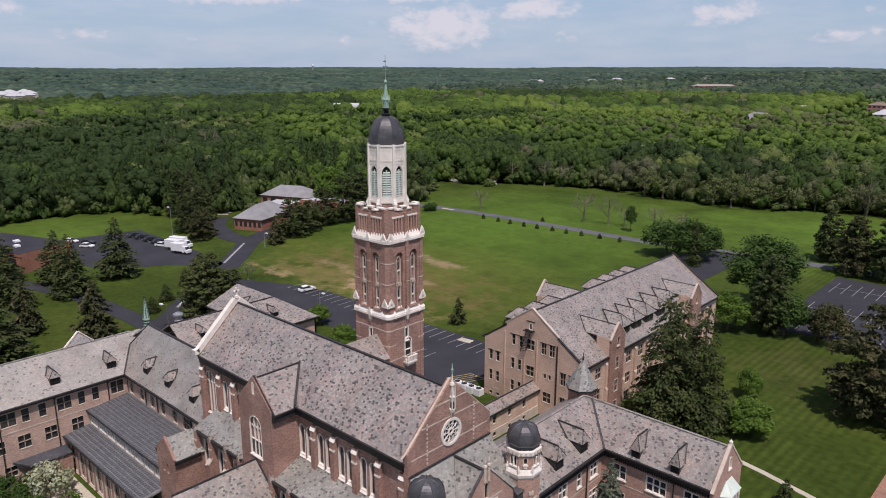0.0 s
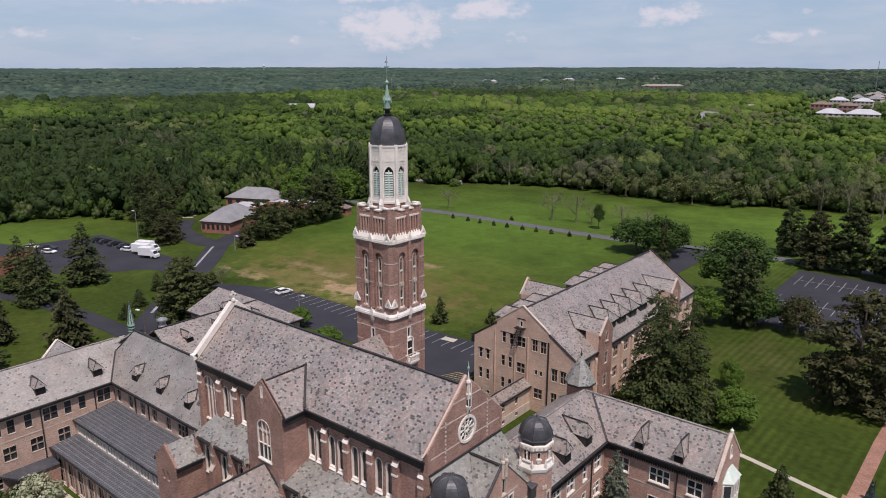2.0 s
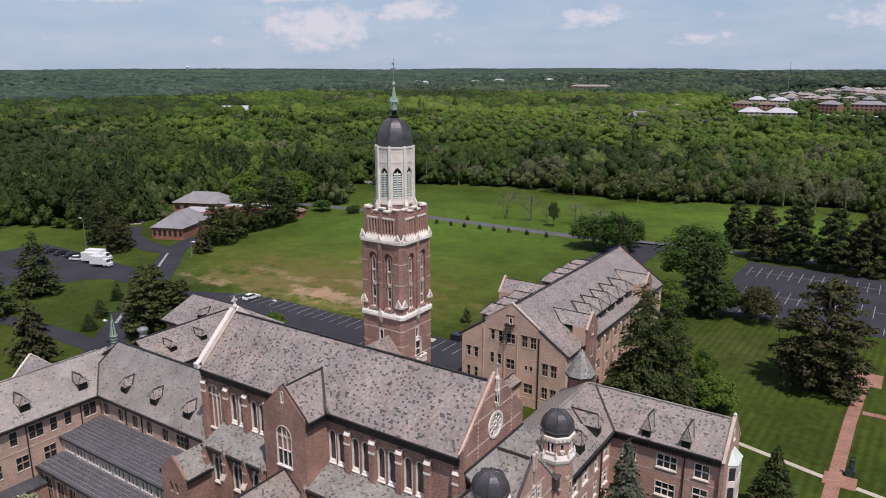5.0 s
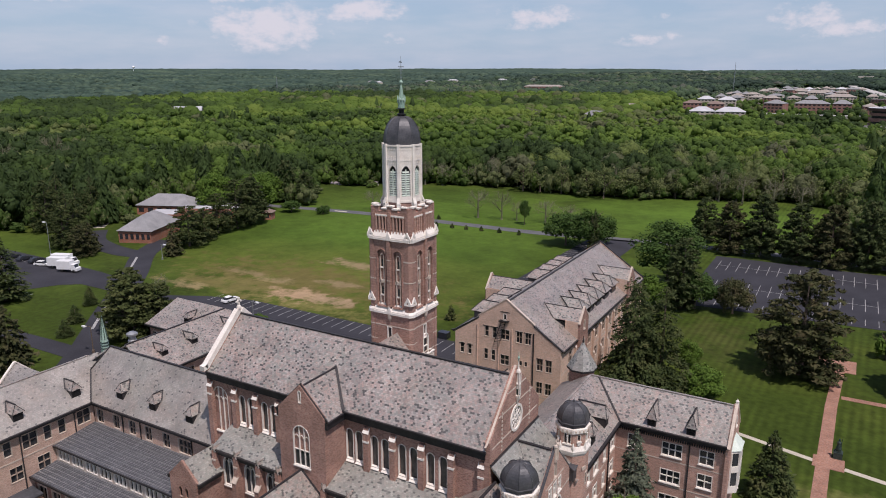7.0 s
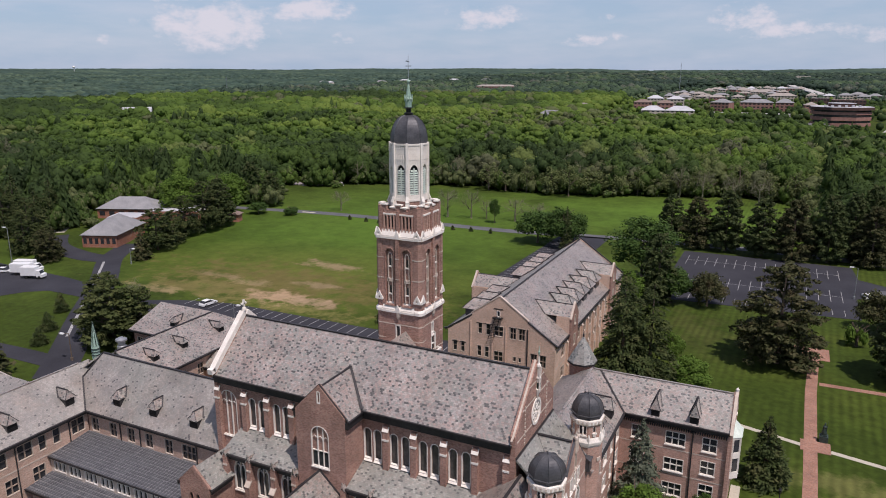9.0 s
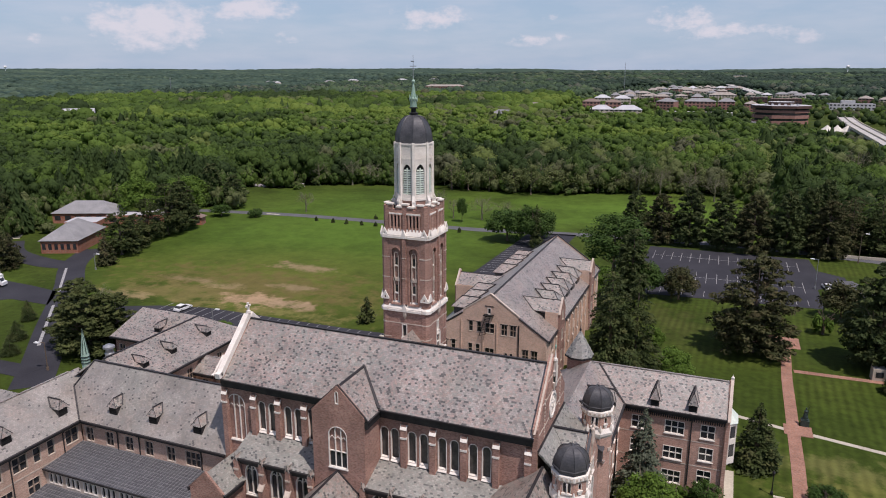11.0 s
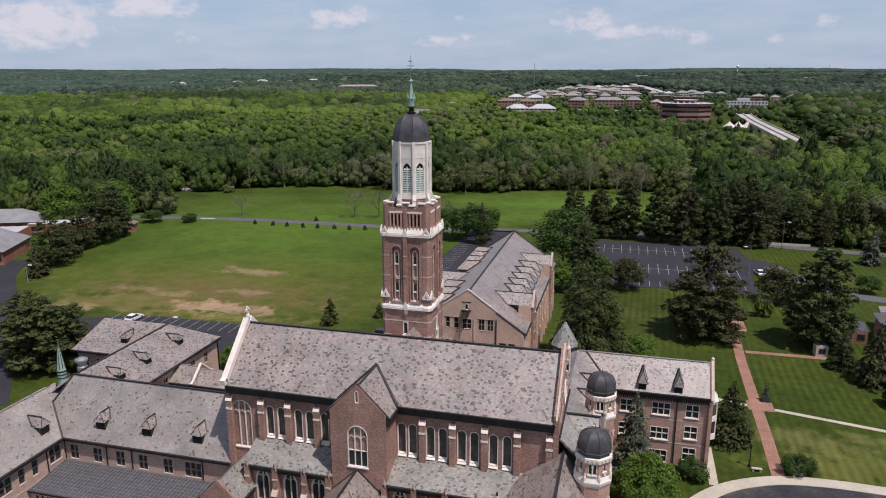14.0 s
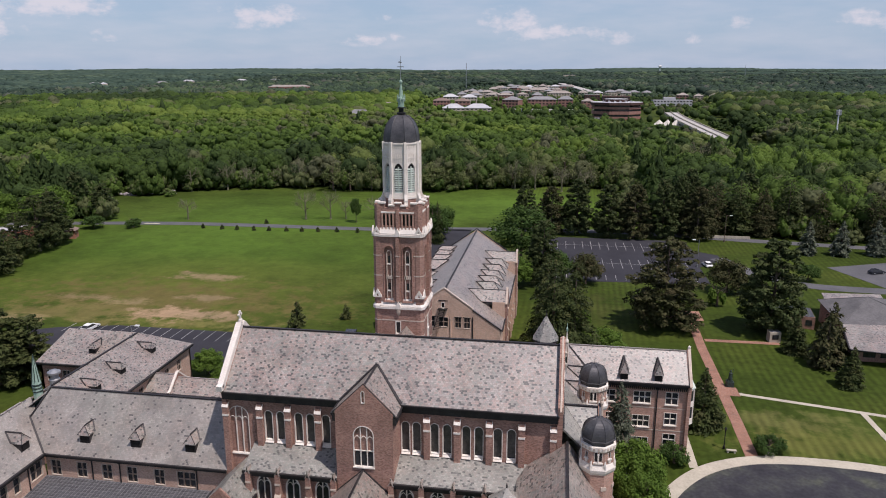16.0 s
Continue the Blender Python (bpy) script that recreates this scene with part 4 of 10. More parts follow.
def turret(x, y):
    t = thing("turret", (x, y, 0), "octagonal brick turret with white stone bands and dark lead dome", "turret", "domed turrets of the church front")
    s = math.pi / 8
    ca = 1.74
    half = ca * math.tan(s)
    for k in range(8):
        a = k * math.pi / 4
        m = Matrix.Translation((x, y, 0)) @ Matrix.Rotation(a - math.radians(270), 4, "Z")
        pair = k % 2 == 0
        ww, hh, z0 = (0.34, 1.2, 16.55) if pair else (0.36, 0.78, 16.85)
        mids = (-0.24, 0.24) if pair else (0.0,)
        bm = bmesh.new()
        panel(bm, (0, -ca, 0), SOUTH, rect(-half, half, 15.9, 18.1), [moved(arched(ww, hh, "round"), u, z0) for u in mids], 0.3)
        ob = part("wall", bm, BRICK_MID, t)
        ob.matrix_basis = m
        bm = bmesh.new()
        for u in mids:
            panel(bm, (0, -ca - 0.03, 0), SOUTH, moved(arched(ww, hh, "round", 0.03), u, z0), [moved(arched(ww, hh, "round", -0.01), u, z0)], 0.1)
        if pair:
            tube(bm, (0, -ca - 0.06, z0), (0, -ca - 0.06, z0 + 0.85), 0.065, n=6)
            box(bm, -0.11, 0.11, -ca - 0.1, -ca + 0.06, z0 + 0.85, z0 + 1.02)
        else:
            box(bm, -0.18, 0.18, -ca - 0.1, -ca + 0.1, z0 - 0.5, z0 - 0.2)
        box(bm, -max(mids) - 0.3, max(mids) + 0.3, -ca - 0.14, -ca + 0.1, z0 - 0.2, z0 - 0.02)
        w = part("window", bm, STONE, t)
        w.matrix_basis = m
        bm = bmesh.new()
        for u in mids:
            panel(bm, (0, -ca + 0.22, 0), SOUTH, moved(arched(ww + 0.04, hh + 0.02, "round"), u, z0), (), 0.03)
        part("pane", bm, GLASS, w)
    r = ca / math.cos(s)
    bm = bmesh.new()
    turned(bm, [(r + 0.1, -0.8), (r + 0.1, 15.1), (r, 15.2), (r, 15.95)], (x, y, 0), 8, s)
    uv_layer(bm)
    part("shaft", bm, BRICK_MID, t)
    bm = bmesh.new()
    turned(bm, [(r + 0.1, 15.0), (r + 0.26, 15.3), (r + 0.32, 15.65), (r + 0.02, 16.2)], (x, y, 0), 8, s)
    part("stone_ledge", bm, STONE, t, "white stone ledge")
    for k in range(8):
        a = s + k * math.pi / 4
        pin = bmesh.new()
        turned(pin, [(0.17, 15.5), (0.19, 16.2), (0.05, 16.75)], (x + (r + 0.12) * math.cos(a), y + (r + 0.12) * math.sin(a), 0), 4, a)
        part("ledge_pinnacle", pin, STONE, t)
    # slit window and corner stones on the sides that look out
    for a in (0.0, -math.pi / 2):
        m = Matrix.Translation((x, y, 0)) @ Matrix.Rotation(a + math.pi / 2, 4, "Z")
        bm = bmesh.new()
        panel(bm, (0, -ca - 0.16, 0), SOUTH, rect(-0.32, 0.32, 10.9, 12.6), [rect(-0.18, 0.18, 11.05, 12.45)], 0.16)
        w = part("slit_window", bm, STONE_WARM, t)
        w.matrix_basis = m
        bm = bmesh.new()
        panel(bm, (0, -ca - 0.11, 0), SOUTH, rect(-0.18, 0.18, 11.05, 12.45), (), 0.03)
        part("pane", bm, GLASS, w)
    for a in (-s, -3 * s):
        bm = bmesh.new()
        box(bm, -0.3, 0.3, -0.1, 0.22, 13.1, 13.55, Matrix.Translation((x + (r + 0.02) * math.cos(a), y + (r + 0.02) * math.sin(a), 0)) @ Matrix.Rotation(a + math.pi / 2, 4, "Z"))
        part("corner_stone", bm, STONE_WARM, t)
    bm = bmesh.new()
    turned(bm, [(r + 0.0, 17.75), (r + 0.17, 17.92), (r + 0.17, 18.4), (r + 0.02, 18.45)], (x, y, 0), 8, s)
    part("stone_frieze", bm, STONE, t, "carved white stone frieze")
    for k in range(24):
        a = k * math.pi / 12
        blk = bmesh.new()
        flat = ca / math.cos((a + s) % (2 * s) - s)
        box(blk, -0.11, 0.11, -0.08, 0.1, 18.0, 18.3, Matrix.Translation((x + (flat + 0.15) * math.cos(a), y + (flat + 0.15) * math.sin(a), 0)) @ Matrix.Rotation(a + math.pi / 2, 4, "Z"))
        part("frieze_block", blk, STONE_WARM, t)
    bm = bmesh.new()
    prof = [(r - 0.1, 18.4), (r - 0.1, 18.85), (r + 0.14, 18.9), (r + 0.14, 18.98)]
    prof += [(r * math.cos(b) ** 0.8, 19.0 + 2.02 * math.sin(b)) for b in [i * math.pi / 20 for i in range(10)]] + [(0.12, 21.06), (0.05, 21.25), (0, 21.65)]
    turned(bm, prof, (x, y, 0), 8, s)
    part("dome", bm, LEAD, t, "dark ribbed lead dome")
    for k in range(8):
        a = s + k * math.pi / 4
        rib([Vector((x + rr * 1.01 * math.cos(a), y + rr * 1.01 * math.sin(a), z + 0.02)) for rr, z in prof[4:-3]], 0.045, t)
    t.location.z = 0.3


turret(-42.5, 58.55)
turret(-42.55, 43.2)

# ---- bell tower ----
tower = thing("bell_tower", (-69.05, 63.1, 0), "tall red-brown brick bell tower with white stone belfry and copper spire", "bell tower")
CX, CY = -69.05, 63.1


def tower_face(k, a, outline_z, cuts_of, depth=0.5, c=0.55):
    """One stage of one side: the plate between the corner piers."""
    n = (SOUTH, EAST, NORTH, WEST)[k]
    o = Vector((CX, CY, 0)) + Vector(n) * a
    half = a - c
    cuts = cuts_of(o, n)
    wall(tower, o, n, rect(-half, half, *outline_z), cuts, BRICK, depth)
    return o, n


def pier(sx, sy, a, c, z0, z1, w=0.95):
    bm = bmesh.new()
    x, y = sx * (a + 0.06), sy * (a + 0.06)
    q = c * 0.75
    loop = [(x, y - sy * (w + 0.05)), (x, y - sy * q), (x - sx * q, y), (x - sx * (w + 0.05), y), (x - sx * (w + 0.05), y - sy * (w + 0.05))]
    lo = [bm.verts.new((CX + i, CY + j, z0)) for i, j in loop]
    hi = [bm.verts.new((CX + i, CY + j, z1)) for i, j in loop]
    bm.faces.new(lo)
    bm.faces.new(hi)
    for i in range(5):
        bm.faces.new((lo[i - 1], lo[i], hi[i], hi[i - 1]))
    uv_layer(bm)
    for f in bm.faces:
        f.normal_update()
        lay_uv(bm, f, Vector(), Vector((-f.normal.y, f.normal.x, 0)), UP)
    return part("corner_pier", bm, BRICK, tower)


def lower(o, n):
    cuts = set_windows(tower, o, n, [(-0.1, 23.6)], 0.55, 1.65, "flat", lights=1, rows=1, surround=0.12)
    if n == EAST:
        cuts += set_windows(tower, o, n, [(0.15, 20.9)], 1.1, 2.9, "round", lights=1, rows=2, surround=0.14)
    return cuts


def middle(o, n):
    cuts = set_windows(tower, o, n, [(-1.28, 28.3), (1.28, 28.3)], 1.25, 7.65, "round", lights=1, rows=1, surround=0.12, stone=BRICK, glass=BRICK, proud=0.06, depth=0.34)
    return cuts


def upper(o, n):
    cuts = []
    for u in (-1.85, -1.35, -0.85, 0.85, 1.35, 1.85):
        cuts += set_windows(tower, o, n, [(u, 38.75)], 0.34, 1.55, "pointed", lights=1, rows=1, surround=0.05, stone=BRICK, proud=0.02)
    return cuts


A1, A2, A3 = 3.4, 3.38, 3.15
for k in range(4):
    o, n = tower_face(k, A1, (0, 27.3), lower)
    bands(tower, o, n, [(-A1 + 0.6, A1 - 0.6, z) for z in (21.2, 25.4)] + [(q, q + 0.7, 23.3) for q in (-A1 + 0.6, A1 - 1.3)], 0.13, 0.03)
    o, n = tower_face(k, A2, (28.2, 37.6), middle)
    u, nv = along(n), Vector(n)
    # stone tracery, slits and a carved panel in each blind arch
    for q in (-1.28, 1.28):
        bm = bmesh.new()
        for side in (-0.3, 0.3):
            panel(bm, o + nv * -0.1, n, rect(q + side - 0.055, q + side + 0.055, 28.6, 34.9), (), 0.24)
        heads = [(q + 0.3 * math.cos(math.pi * i / 6), 34.9 + 0.42 * math.sin(math.pi * i / 6)) for i in range(7)]
        for (a0, b0), (a1, b1) in zip(heads, heads[1:]):
            tube(bm, o + u * a0 + UP * b0 + nv * -0.14, o + u * a1 + UP * b1 + nv * -0.14, 0.06, n=4)
        part("tracery", bm, STONE_WARM, tower, "pale stone tracery in a blind arch")
        bm = bmesh.new()
        for j in range(4):
            c = q - 0.36 + 0.24 * j
            panel(bm, o + nv * (-0.06 if j % 2 else -0.1), n, [(c - 0.1, 31.35), (c + 0.1, 31.35), (c + 0.1, 31.7), (c, 31.9), (c - 0.1, 31.7)], (), 0.2)
        pieces("carved_stone", bm, STONE_WARM, tower)
        for z in (33.55, 29.75):
            bm = bmesh.new()
            panel(bm, o + nv * -0.25, n, rect(q - 0.17, q + 0.17, z, z + 1.0), (), 0.05)
            slit = part("slit_window", bm, GLASS, tower)
            bm = bmesh.new()
            panel(bm, o + nv * -0.12, n, rect(q - 0.26, q + 0.26, z - 0.2, z - 0.02), (), 0.2)
            part("sill", bm, STONE, slit)
    for q, w in ((-2.38, 0.42), (2.38, 0.42), (0.0, 0.56)):
        for z in (31.8, 34.6):
            bm = bmesh.new()
            panel(bm, o + nv * (0.31 if q == 0 else 0.03), n, rect(q - w / 2, q + w / 2, z, z + 0.13), (), 0.1)
            part("stone_band", bm, STONE_WARM, tower)
    # middle shaft between the arches
    bm = bmesh.new()
    panel(bm, o + nv * 0.28, n, rect(-0.24, 0.24, 28.2, 37.5), (), 0.3)
    part("pilaster", bm, BRICK, tower)
    o3, n = tower_face(k, A3, (38.0, 41.1), upper)
    bm = bmesh.new()
    panel(bm, o3 + nv * 0.25, n, rect(-0.2, 0.2, 38.2, 41.0), (), 0.3)
    part("pilaster", bm, BRICK, tower)
    bm = bmesh.new()
    panel(bm, o3 + nv * 0.12, n, rect(-2.25, -0.25, 40.45, 40.65), (), 0.2)
    panel(bm, o3 + nv * 0.12, n, rect(0.25, 2.25, 40.45, 40.65), (), 0.2)
    part("label_mould", bm, STONE, tower, "pale stone hood")
    for q in (-2.1, -1.6, -1.1, -0.6, 0.6, 1.1, 1.6, 2.1):
        bm = bmesh.new()
        panel(bm, o3 + nv * 0.13, n, rect(q - 0.085, q + 0.085, 38.1, 40.45), (), 0.2)
        part("shaft", bm, BRICK_MID, tower)
    # battlements with stone caps
    for u0, u1, hi in ((-2.6, -1.75, 0.62), (-1.2, -0.45, 0.28), (0.45, 1.2, 0.28), (1.75, 2.6, 0.62), (-0.45, 0.45, 0.62)):
        bm = bmesh.new()
        panel(bm, o3, n, rect(u0, u1, 41.1, 41.1 + hi), (), 0.4)
        mer = part("merlon", bm, BRICK, tower)
        bm = bmesh.new()
        panel(bm, o3 + nv * 0.1, n, rect(u0 - 0.06, u1 + 0.06, 41.1 + hi, 41.28 + hi), (), 0.6)
        part("cap_stone", bm, STONE, mer)
    # sloped white weatherings that step round the arches
    base = Vector((CX, CY, 0))
    for a, z0, rise, back in ((A1 + 0.18, 27.15, 1.35, 0.72), (A2 + 0.16, 37.3, 0.85, 0.42)):
        for u0, u1 in ((-2.45, -0.26), (0.26, 2.45)):
            bm = bmesh.new()
            slab(bm, [base + nv * a + u * u0 + UP * (z0 + 0.42), base + nv * a + u * u1 + UP * (z0 + 0.42), base + nv * (a - back) + u * u1 + UP * (z0 + 0.42 + rise), base + nv * (a - back) + u * u0 + UP * (z0 + 0.42 + rise)], 0.2)
            panel(bm, base + nv * (a + 0.02), n, rect(u0, u1, z0 + 0.05, z0 + 0.45), (), 0.3)
            part("stone_weathering", bm, STONE, tower, "white stone weathering")
        bm = bmesh.new()
        panel(bm, base + nv * (a + 0.1), n, rect(-2.5, 2.5, z0, z0 + 0.28), (), 0.4)
        panel(bm, base + nv * (a + 0.16), n, [(-0.34, z0 + 0.05), (0.34, z0 + 0.05), (0.34, z0 + 0.5), (0.0, z0 + 1.15), (-0.34, z0 + 0.5)], (), 0.35)
        part("stone_band", bm, STONE, tower)
    bm = bmesh.new()
    turned(bm, [(0.05, 26.1), (0.3, 26.6), (0.36, 27.1)], base + nv * (A1 + 0.05), 6)
    part("corbel", bm, STONE_WARM, tower)
for sx in (-1, 1):
    for sy in (-1, 1):
        pier(sx, sy, A1, 0.55, 0, 27.3)
        pier(sx, sy, A2, 0.55, 27.8, 38.0)
        pier(sx, sy, A3, 0.5, 38.0, 41.6, 0.8)
        # stone bands, weathered offsets and gablets on the piers
        for z0, z1, a in ((27.15, 27.9, A1 + 0.16), (37.3, 38.0, A2 + 0.14)):
            bm = bmesh.new()
            x, y = sx * (a + 0.08), sy * (a + 0.08)
            q = 0.45
            loop = [(x, y - sy * 1.1), (x, y - sy * q), (x - sx * q, y), (x - sx * 1.1, y), (x - sx * 1.1, y - sy * 1.1)]
            lo = [bm.verts.new((CX + i, CY + j, z0)) for i, j in loop]
            md = [bm.verts.new((CX + i, CY + j, z0 + 0.4)) for i, j in loop]
            hi = [bm.verts.new((CX + i * 0.93, CY + j * 0.93, z1)) for i, j in loop]
            bm.faces.new(lo)
            bm.faces.new(hi)
            for r0, r1 in ((lo, md), (md, hi)):
                for i in range(5):
                    bm.faces.new((r0[i - 1], r0[i], r1[i], r1[i - 1]))
            part("stone_band", bm, STONE, tower)
        for z, sc, a in ((28.75, 1.05, A2), (37.6, 0.95, A2 - 0.02)):
            for n, uc in (((0, sy, 0), along((0, sy, 0)).x * sx), ((sx, 0, 0), along((sx, 0, 0)).y * sy)):
                nv = Vector(n)
                mid = uc * (a - 0.5)
                o = Vector((CX, CY, 0)) + nv * (a + 0.2)
                bm = bmesh.new()
                panel(bm, o, n, [(mid - 0.52 * sc, z), (mid + 0.52 * sc, z), (mid + 0.52 * sc, z + 0.25 * sc), (mid, z + 1.15 * sc), (mid - 0.52 * sc, z + 0.25 * sc)], [[(mid - 0.16, z + 0.16), (mid + 0.16, z + 0.16), (mid, z + 0.62 * sc)]], 0.2)
                part("gablet", bm, STONE, tower, "white stone gablet on a pier")
        for z in (21.2, 23.3, 25.4, 31.8, 34.6):
            a = A1 if z < 28 else A2
            bm = bmesh.new()
            x, y, q = sx * (a + 0.09), sy * (a + 0.09), 0.42
            loop = [(x, y - sy * 1.0), (x, y - sy * q), (x - sx * q, y), (x - sx * 1.0, y), (x - sx * 1.0, y - sy * 1.0)]
            lo = [bm.verts.new((CX + i, CY + j, z)) for i, j in loop]
            hi = [bm.verts.new((CX + i, CY + j, z + 0.14)) for i, j in loop]
            bm.faces.new(lo)
            bm.faces.new(hi)
            for i in range(5):
                bm.faces.new((lo[i - 1], lo[i], hi[i], hi[i - 1]))
            part("stone_band", bm, STONE_WARM, tower)
# balcony on the east face
bm = bmesh.new()
box(bm, CX + A1, CX + A1 + 0.85, CY - 0.75, CY + 1.05, 20.35, 20.6)
box(bm, CX + A1, CX + A1 + 0.5, CY - 0.55, CY + 0.85, 19.9, 20.35)
for i in range(7):
    y = CY - 0.68 + i * 0.277
    box(bm, CX + A1 + 0.72, CX + A1 + 0.83, y - 0.05, y + 0.05, 20.6, 21.25)
box(bm, CX + A1 + 0.66, CX + A1 + 0.88, CY - 0.78, CY + 1.08, 21.25, 21.42)
for y in (CY - 0.72, CY + 1.02):
    box(bm, CX + A1, CX + A1 + 0.8, y - 0.06, y + 0.06, 21.2, 21.4)
    box(bm, CX + A1 + 0.3, CX + A1 + 0.4, y - 0.05, y + 0.05, 20.6, 21.2)
part("balcony", bm, STONE, tower, "small white stone balcony")
# roof deck inside the battlements
bm = bmesh.new()
box(bm, CX - 2.9, CX + 2.9, CY - 2.9, CY + 2.9, 40.6, 40.9)
part("roof_deck", bm, LEAD, tower)

# the eight-sided stone belfry
OC, S8 = 2.3, math.pi / 8
for k in range(8):
    a = k * math.pi / 4
    half = OC * math.tan(S8)
    m = Matrix.Translation((CX, CY, 0)) @ Matrix.Rotation(a, 4, "Z")
    bm = bmesh.new()
    panel(bm, (0, -OC, 0), SOUTH, rect(-half, half, 42.3, 49.6), [moved(arched(1.18, 4.0, "pointed"), 0, 43.0)], 0.3)
    part("belfry_wall", bm, STONE, tower, "pale stone belfry wall").matrix_basis = m
    bm = bmesh.new()
    panel(bm, (0, -OC - 0.06, 0), SOUTH, rect(-half, half, 42.2, 42.5), (), 0.2)
    panel(bm, (0, -OC - 0.06, 0), SOUTH, rect(-half, half, 47.6, 47.75), (), 0.2)
    panel(bm, (0, -OC - 0.1, 0), SOUTH, rect(-half, half, 49.45, 49.65), (), 0.2)
    for i in range(6):
        u = -half + 0.28 + i * (2 * half - 0.56) / 5
        for z in (47.8, 49.0):
            panel(bm, (0, -OC - 0.05, 0), SOUTH, rect(u - 0.05, u + 0.05, z, z + 0.42), (), 0.1)
        panel(bm, (0, -OC - 0.05, 0), SOUTH, rect(u - 0.05, u + 0.05, 47.2, 47.6), (), 0.1)
    pieces("stone_band", bm, STONE, tower, "", m)
    bm = bmesh.new()
    box(bm, -0.07, 0.07, -OC + 0.04, -OC + 0.2, 43.0, 46.5)
    for s in (-1, 1):
        for i in range(11):
            z = 43.1 + i * 0.3
            q = 0.55 if z < 45.9 else 0.45
            slab(bm, [(s * 0.06, -OC + 0.02, z), (s * q, -OC + 0.02, z), (s * q, -OC + 0.22, z + 0.16), (s * 0.06, -OC + 0.22, z + 0.16)], 0.04)
    lv = part("louver", bm, COPPER_PALE, tower, "pale green copper louvers")
    lv.matrix_basis = m
    bm = bmesh.new()
    panel(bm, (0, -OC + 0.26, 0), SOUTH, moved(arched(1.2, 4.02, "pointed"), 0, 43.0), (), 0.03)
    part("dark_backing", bm, IRON, lv)
    bm = bmesh.new()
    aa = a + S8
    x, y = OC / math.cos(S8) * math.sin(aa), -OC / math.cos(S8) * math.cos(aa)
    mm = Matrix.Translation((CX + x, CY + y, 0)) @ Matrix.Rotation(aa, 4, "Z")
    box(bm, -0.17, 0.17, -0.16, 0.2, 41.4, 49.75, mm)
    box(bm, -0.24, 0.24, -0.45, 0.2, 41.3, 42.1, mm)
    slab(bm, [mm @ Vector(v) for v in ((-0.24, -0.5, 42.1), (0.24, -0.5, 42.1), (0.2, -0.1, 43.0), (-0.2, -0.1, 43.0))], 0.15)
    part("corner_shaft", bm, STONE, tower)
bm = bmesh.new()
turned(bm, [(OC / math.cos(S8) - 0.02, 40.8), (OC / math.cos(S8) - 0.02, 42.32)], (CX, CY, 0), 8, S8)
uv_layer(bm)
part("belfry_base", bm, BRICK, tower)
bm = bmesh.new()
R = OC / math.cos(S8) - 0.05
prof = [(R, 49.6)] + [(R * math.cos(b) ** 0.8, 49.65 + 3.55 * math.sin(b) ** 0.95) for b in [i * math.pi / 26 for i in range(0, 12)]] + [(0.42, 53.25)]
turned(bm, prof, (CX, CY, 0), 8, S8)
dome = part("dome", bm, LEAD, tower, "dark pointed lead dome")
for k in range(8):
    a = S8 + k * math.pi / 4
    rib([Vector((CX + r * 1.005 * math.cos(a), CY + r * 1.005 * math.sin(a), z + 0.02)) for r, z in prof[1:-1]], 0.045, dome)
bm = bmesh.new()
turned(bm, [(0.42, 53.2), (0.6, 53.3), (0.6, 53.45), (0.34, 53.55), (0.34, 54.0), (0.6, 54.05), (0.6, 54.15), (0.4, 54.2)], (CX, CY, 0), 8, S8)
part("spire_neck", bm, IRON, tower)
bm = bmesh.new()
turned(bm, [(0.42, 54.2), (0.42, 55.1), (0.56, 55.2), (0.5, 55.4), (0.34, 55.45), (0.1, 57.2), (0.22, 57.35), (0.24, 57.5), (0.12, 57.65), (0.04, 57.8)], (CX, CY, 0), 8, S8)
for k in range(8):
    a = k * math.pi / 4
    pin = bmesh.new()
    turned(pin, [(0.07, 54.9), (0.08, 55.5), (0.0, 55.9)], (CX + 0.5 * math.cos(a), CY + 0.5 * math.sin(a), 0), 4)
    part("spire_pinnacle", pin, COPPER, tower)
part("spire", bm, COPPER, tower, "slender green copper spire")
bm = bmesh.new()
tube(bm, (CX, CY, 57.6), (CX, CY, 60.7), 0.045, 0.03, 6)
box(bm, CX - 0.45, CX + 0.45, CY - 0.03, CY + 0.03, 59.3, 59.4)
box(bm, CX - 0.03, CX + 0.03, CY - 0.45, CY + 0.45, 58.9, 58.98)
slab(bm, [(CX - 0.4, CY, 59.9), (CX + 0.15, CY, 59.82), (CX + 0.15, CY, 59.96), (CX - 0.2, CY, 60.05)], 0.03)
part("weather_vane", bm, STEEL, tower, "thin iron weather vane")
# gabled link between nave and tower
bm = bmesh.new()
for s in (-1, 1):
    slab(bm, [(-68.0 + s * 2.6, 53.2, 21.9), (-68.0 + s * 2.6, 59.7, 21.9), (-68.0, 59.7, 24.7), (-68.0, 53.2, 24.7)], 0.2)
pieces("roof", bm, SLATE, church)
wall(church, (-65.7, 0, 0), EAST, rect(56.5, 59.6, 0, 21.9))
wall(church, (-70.3, 0, 0), WEST, rect(-59.6, -56.5, 0, 21.9))


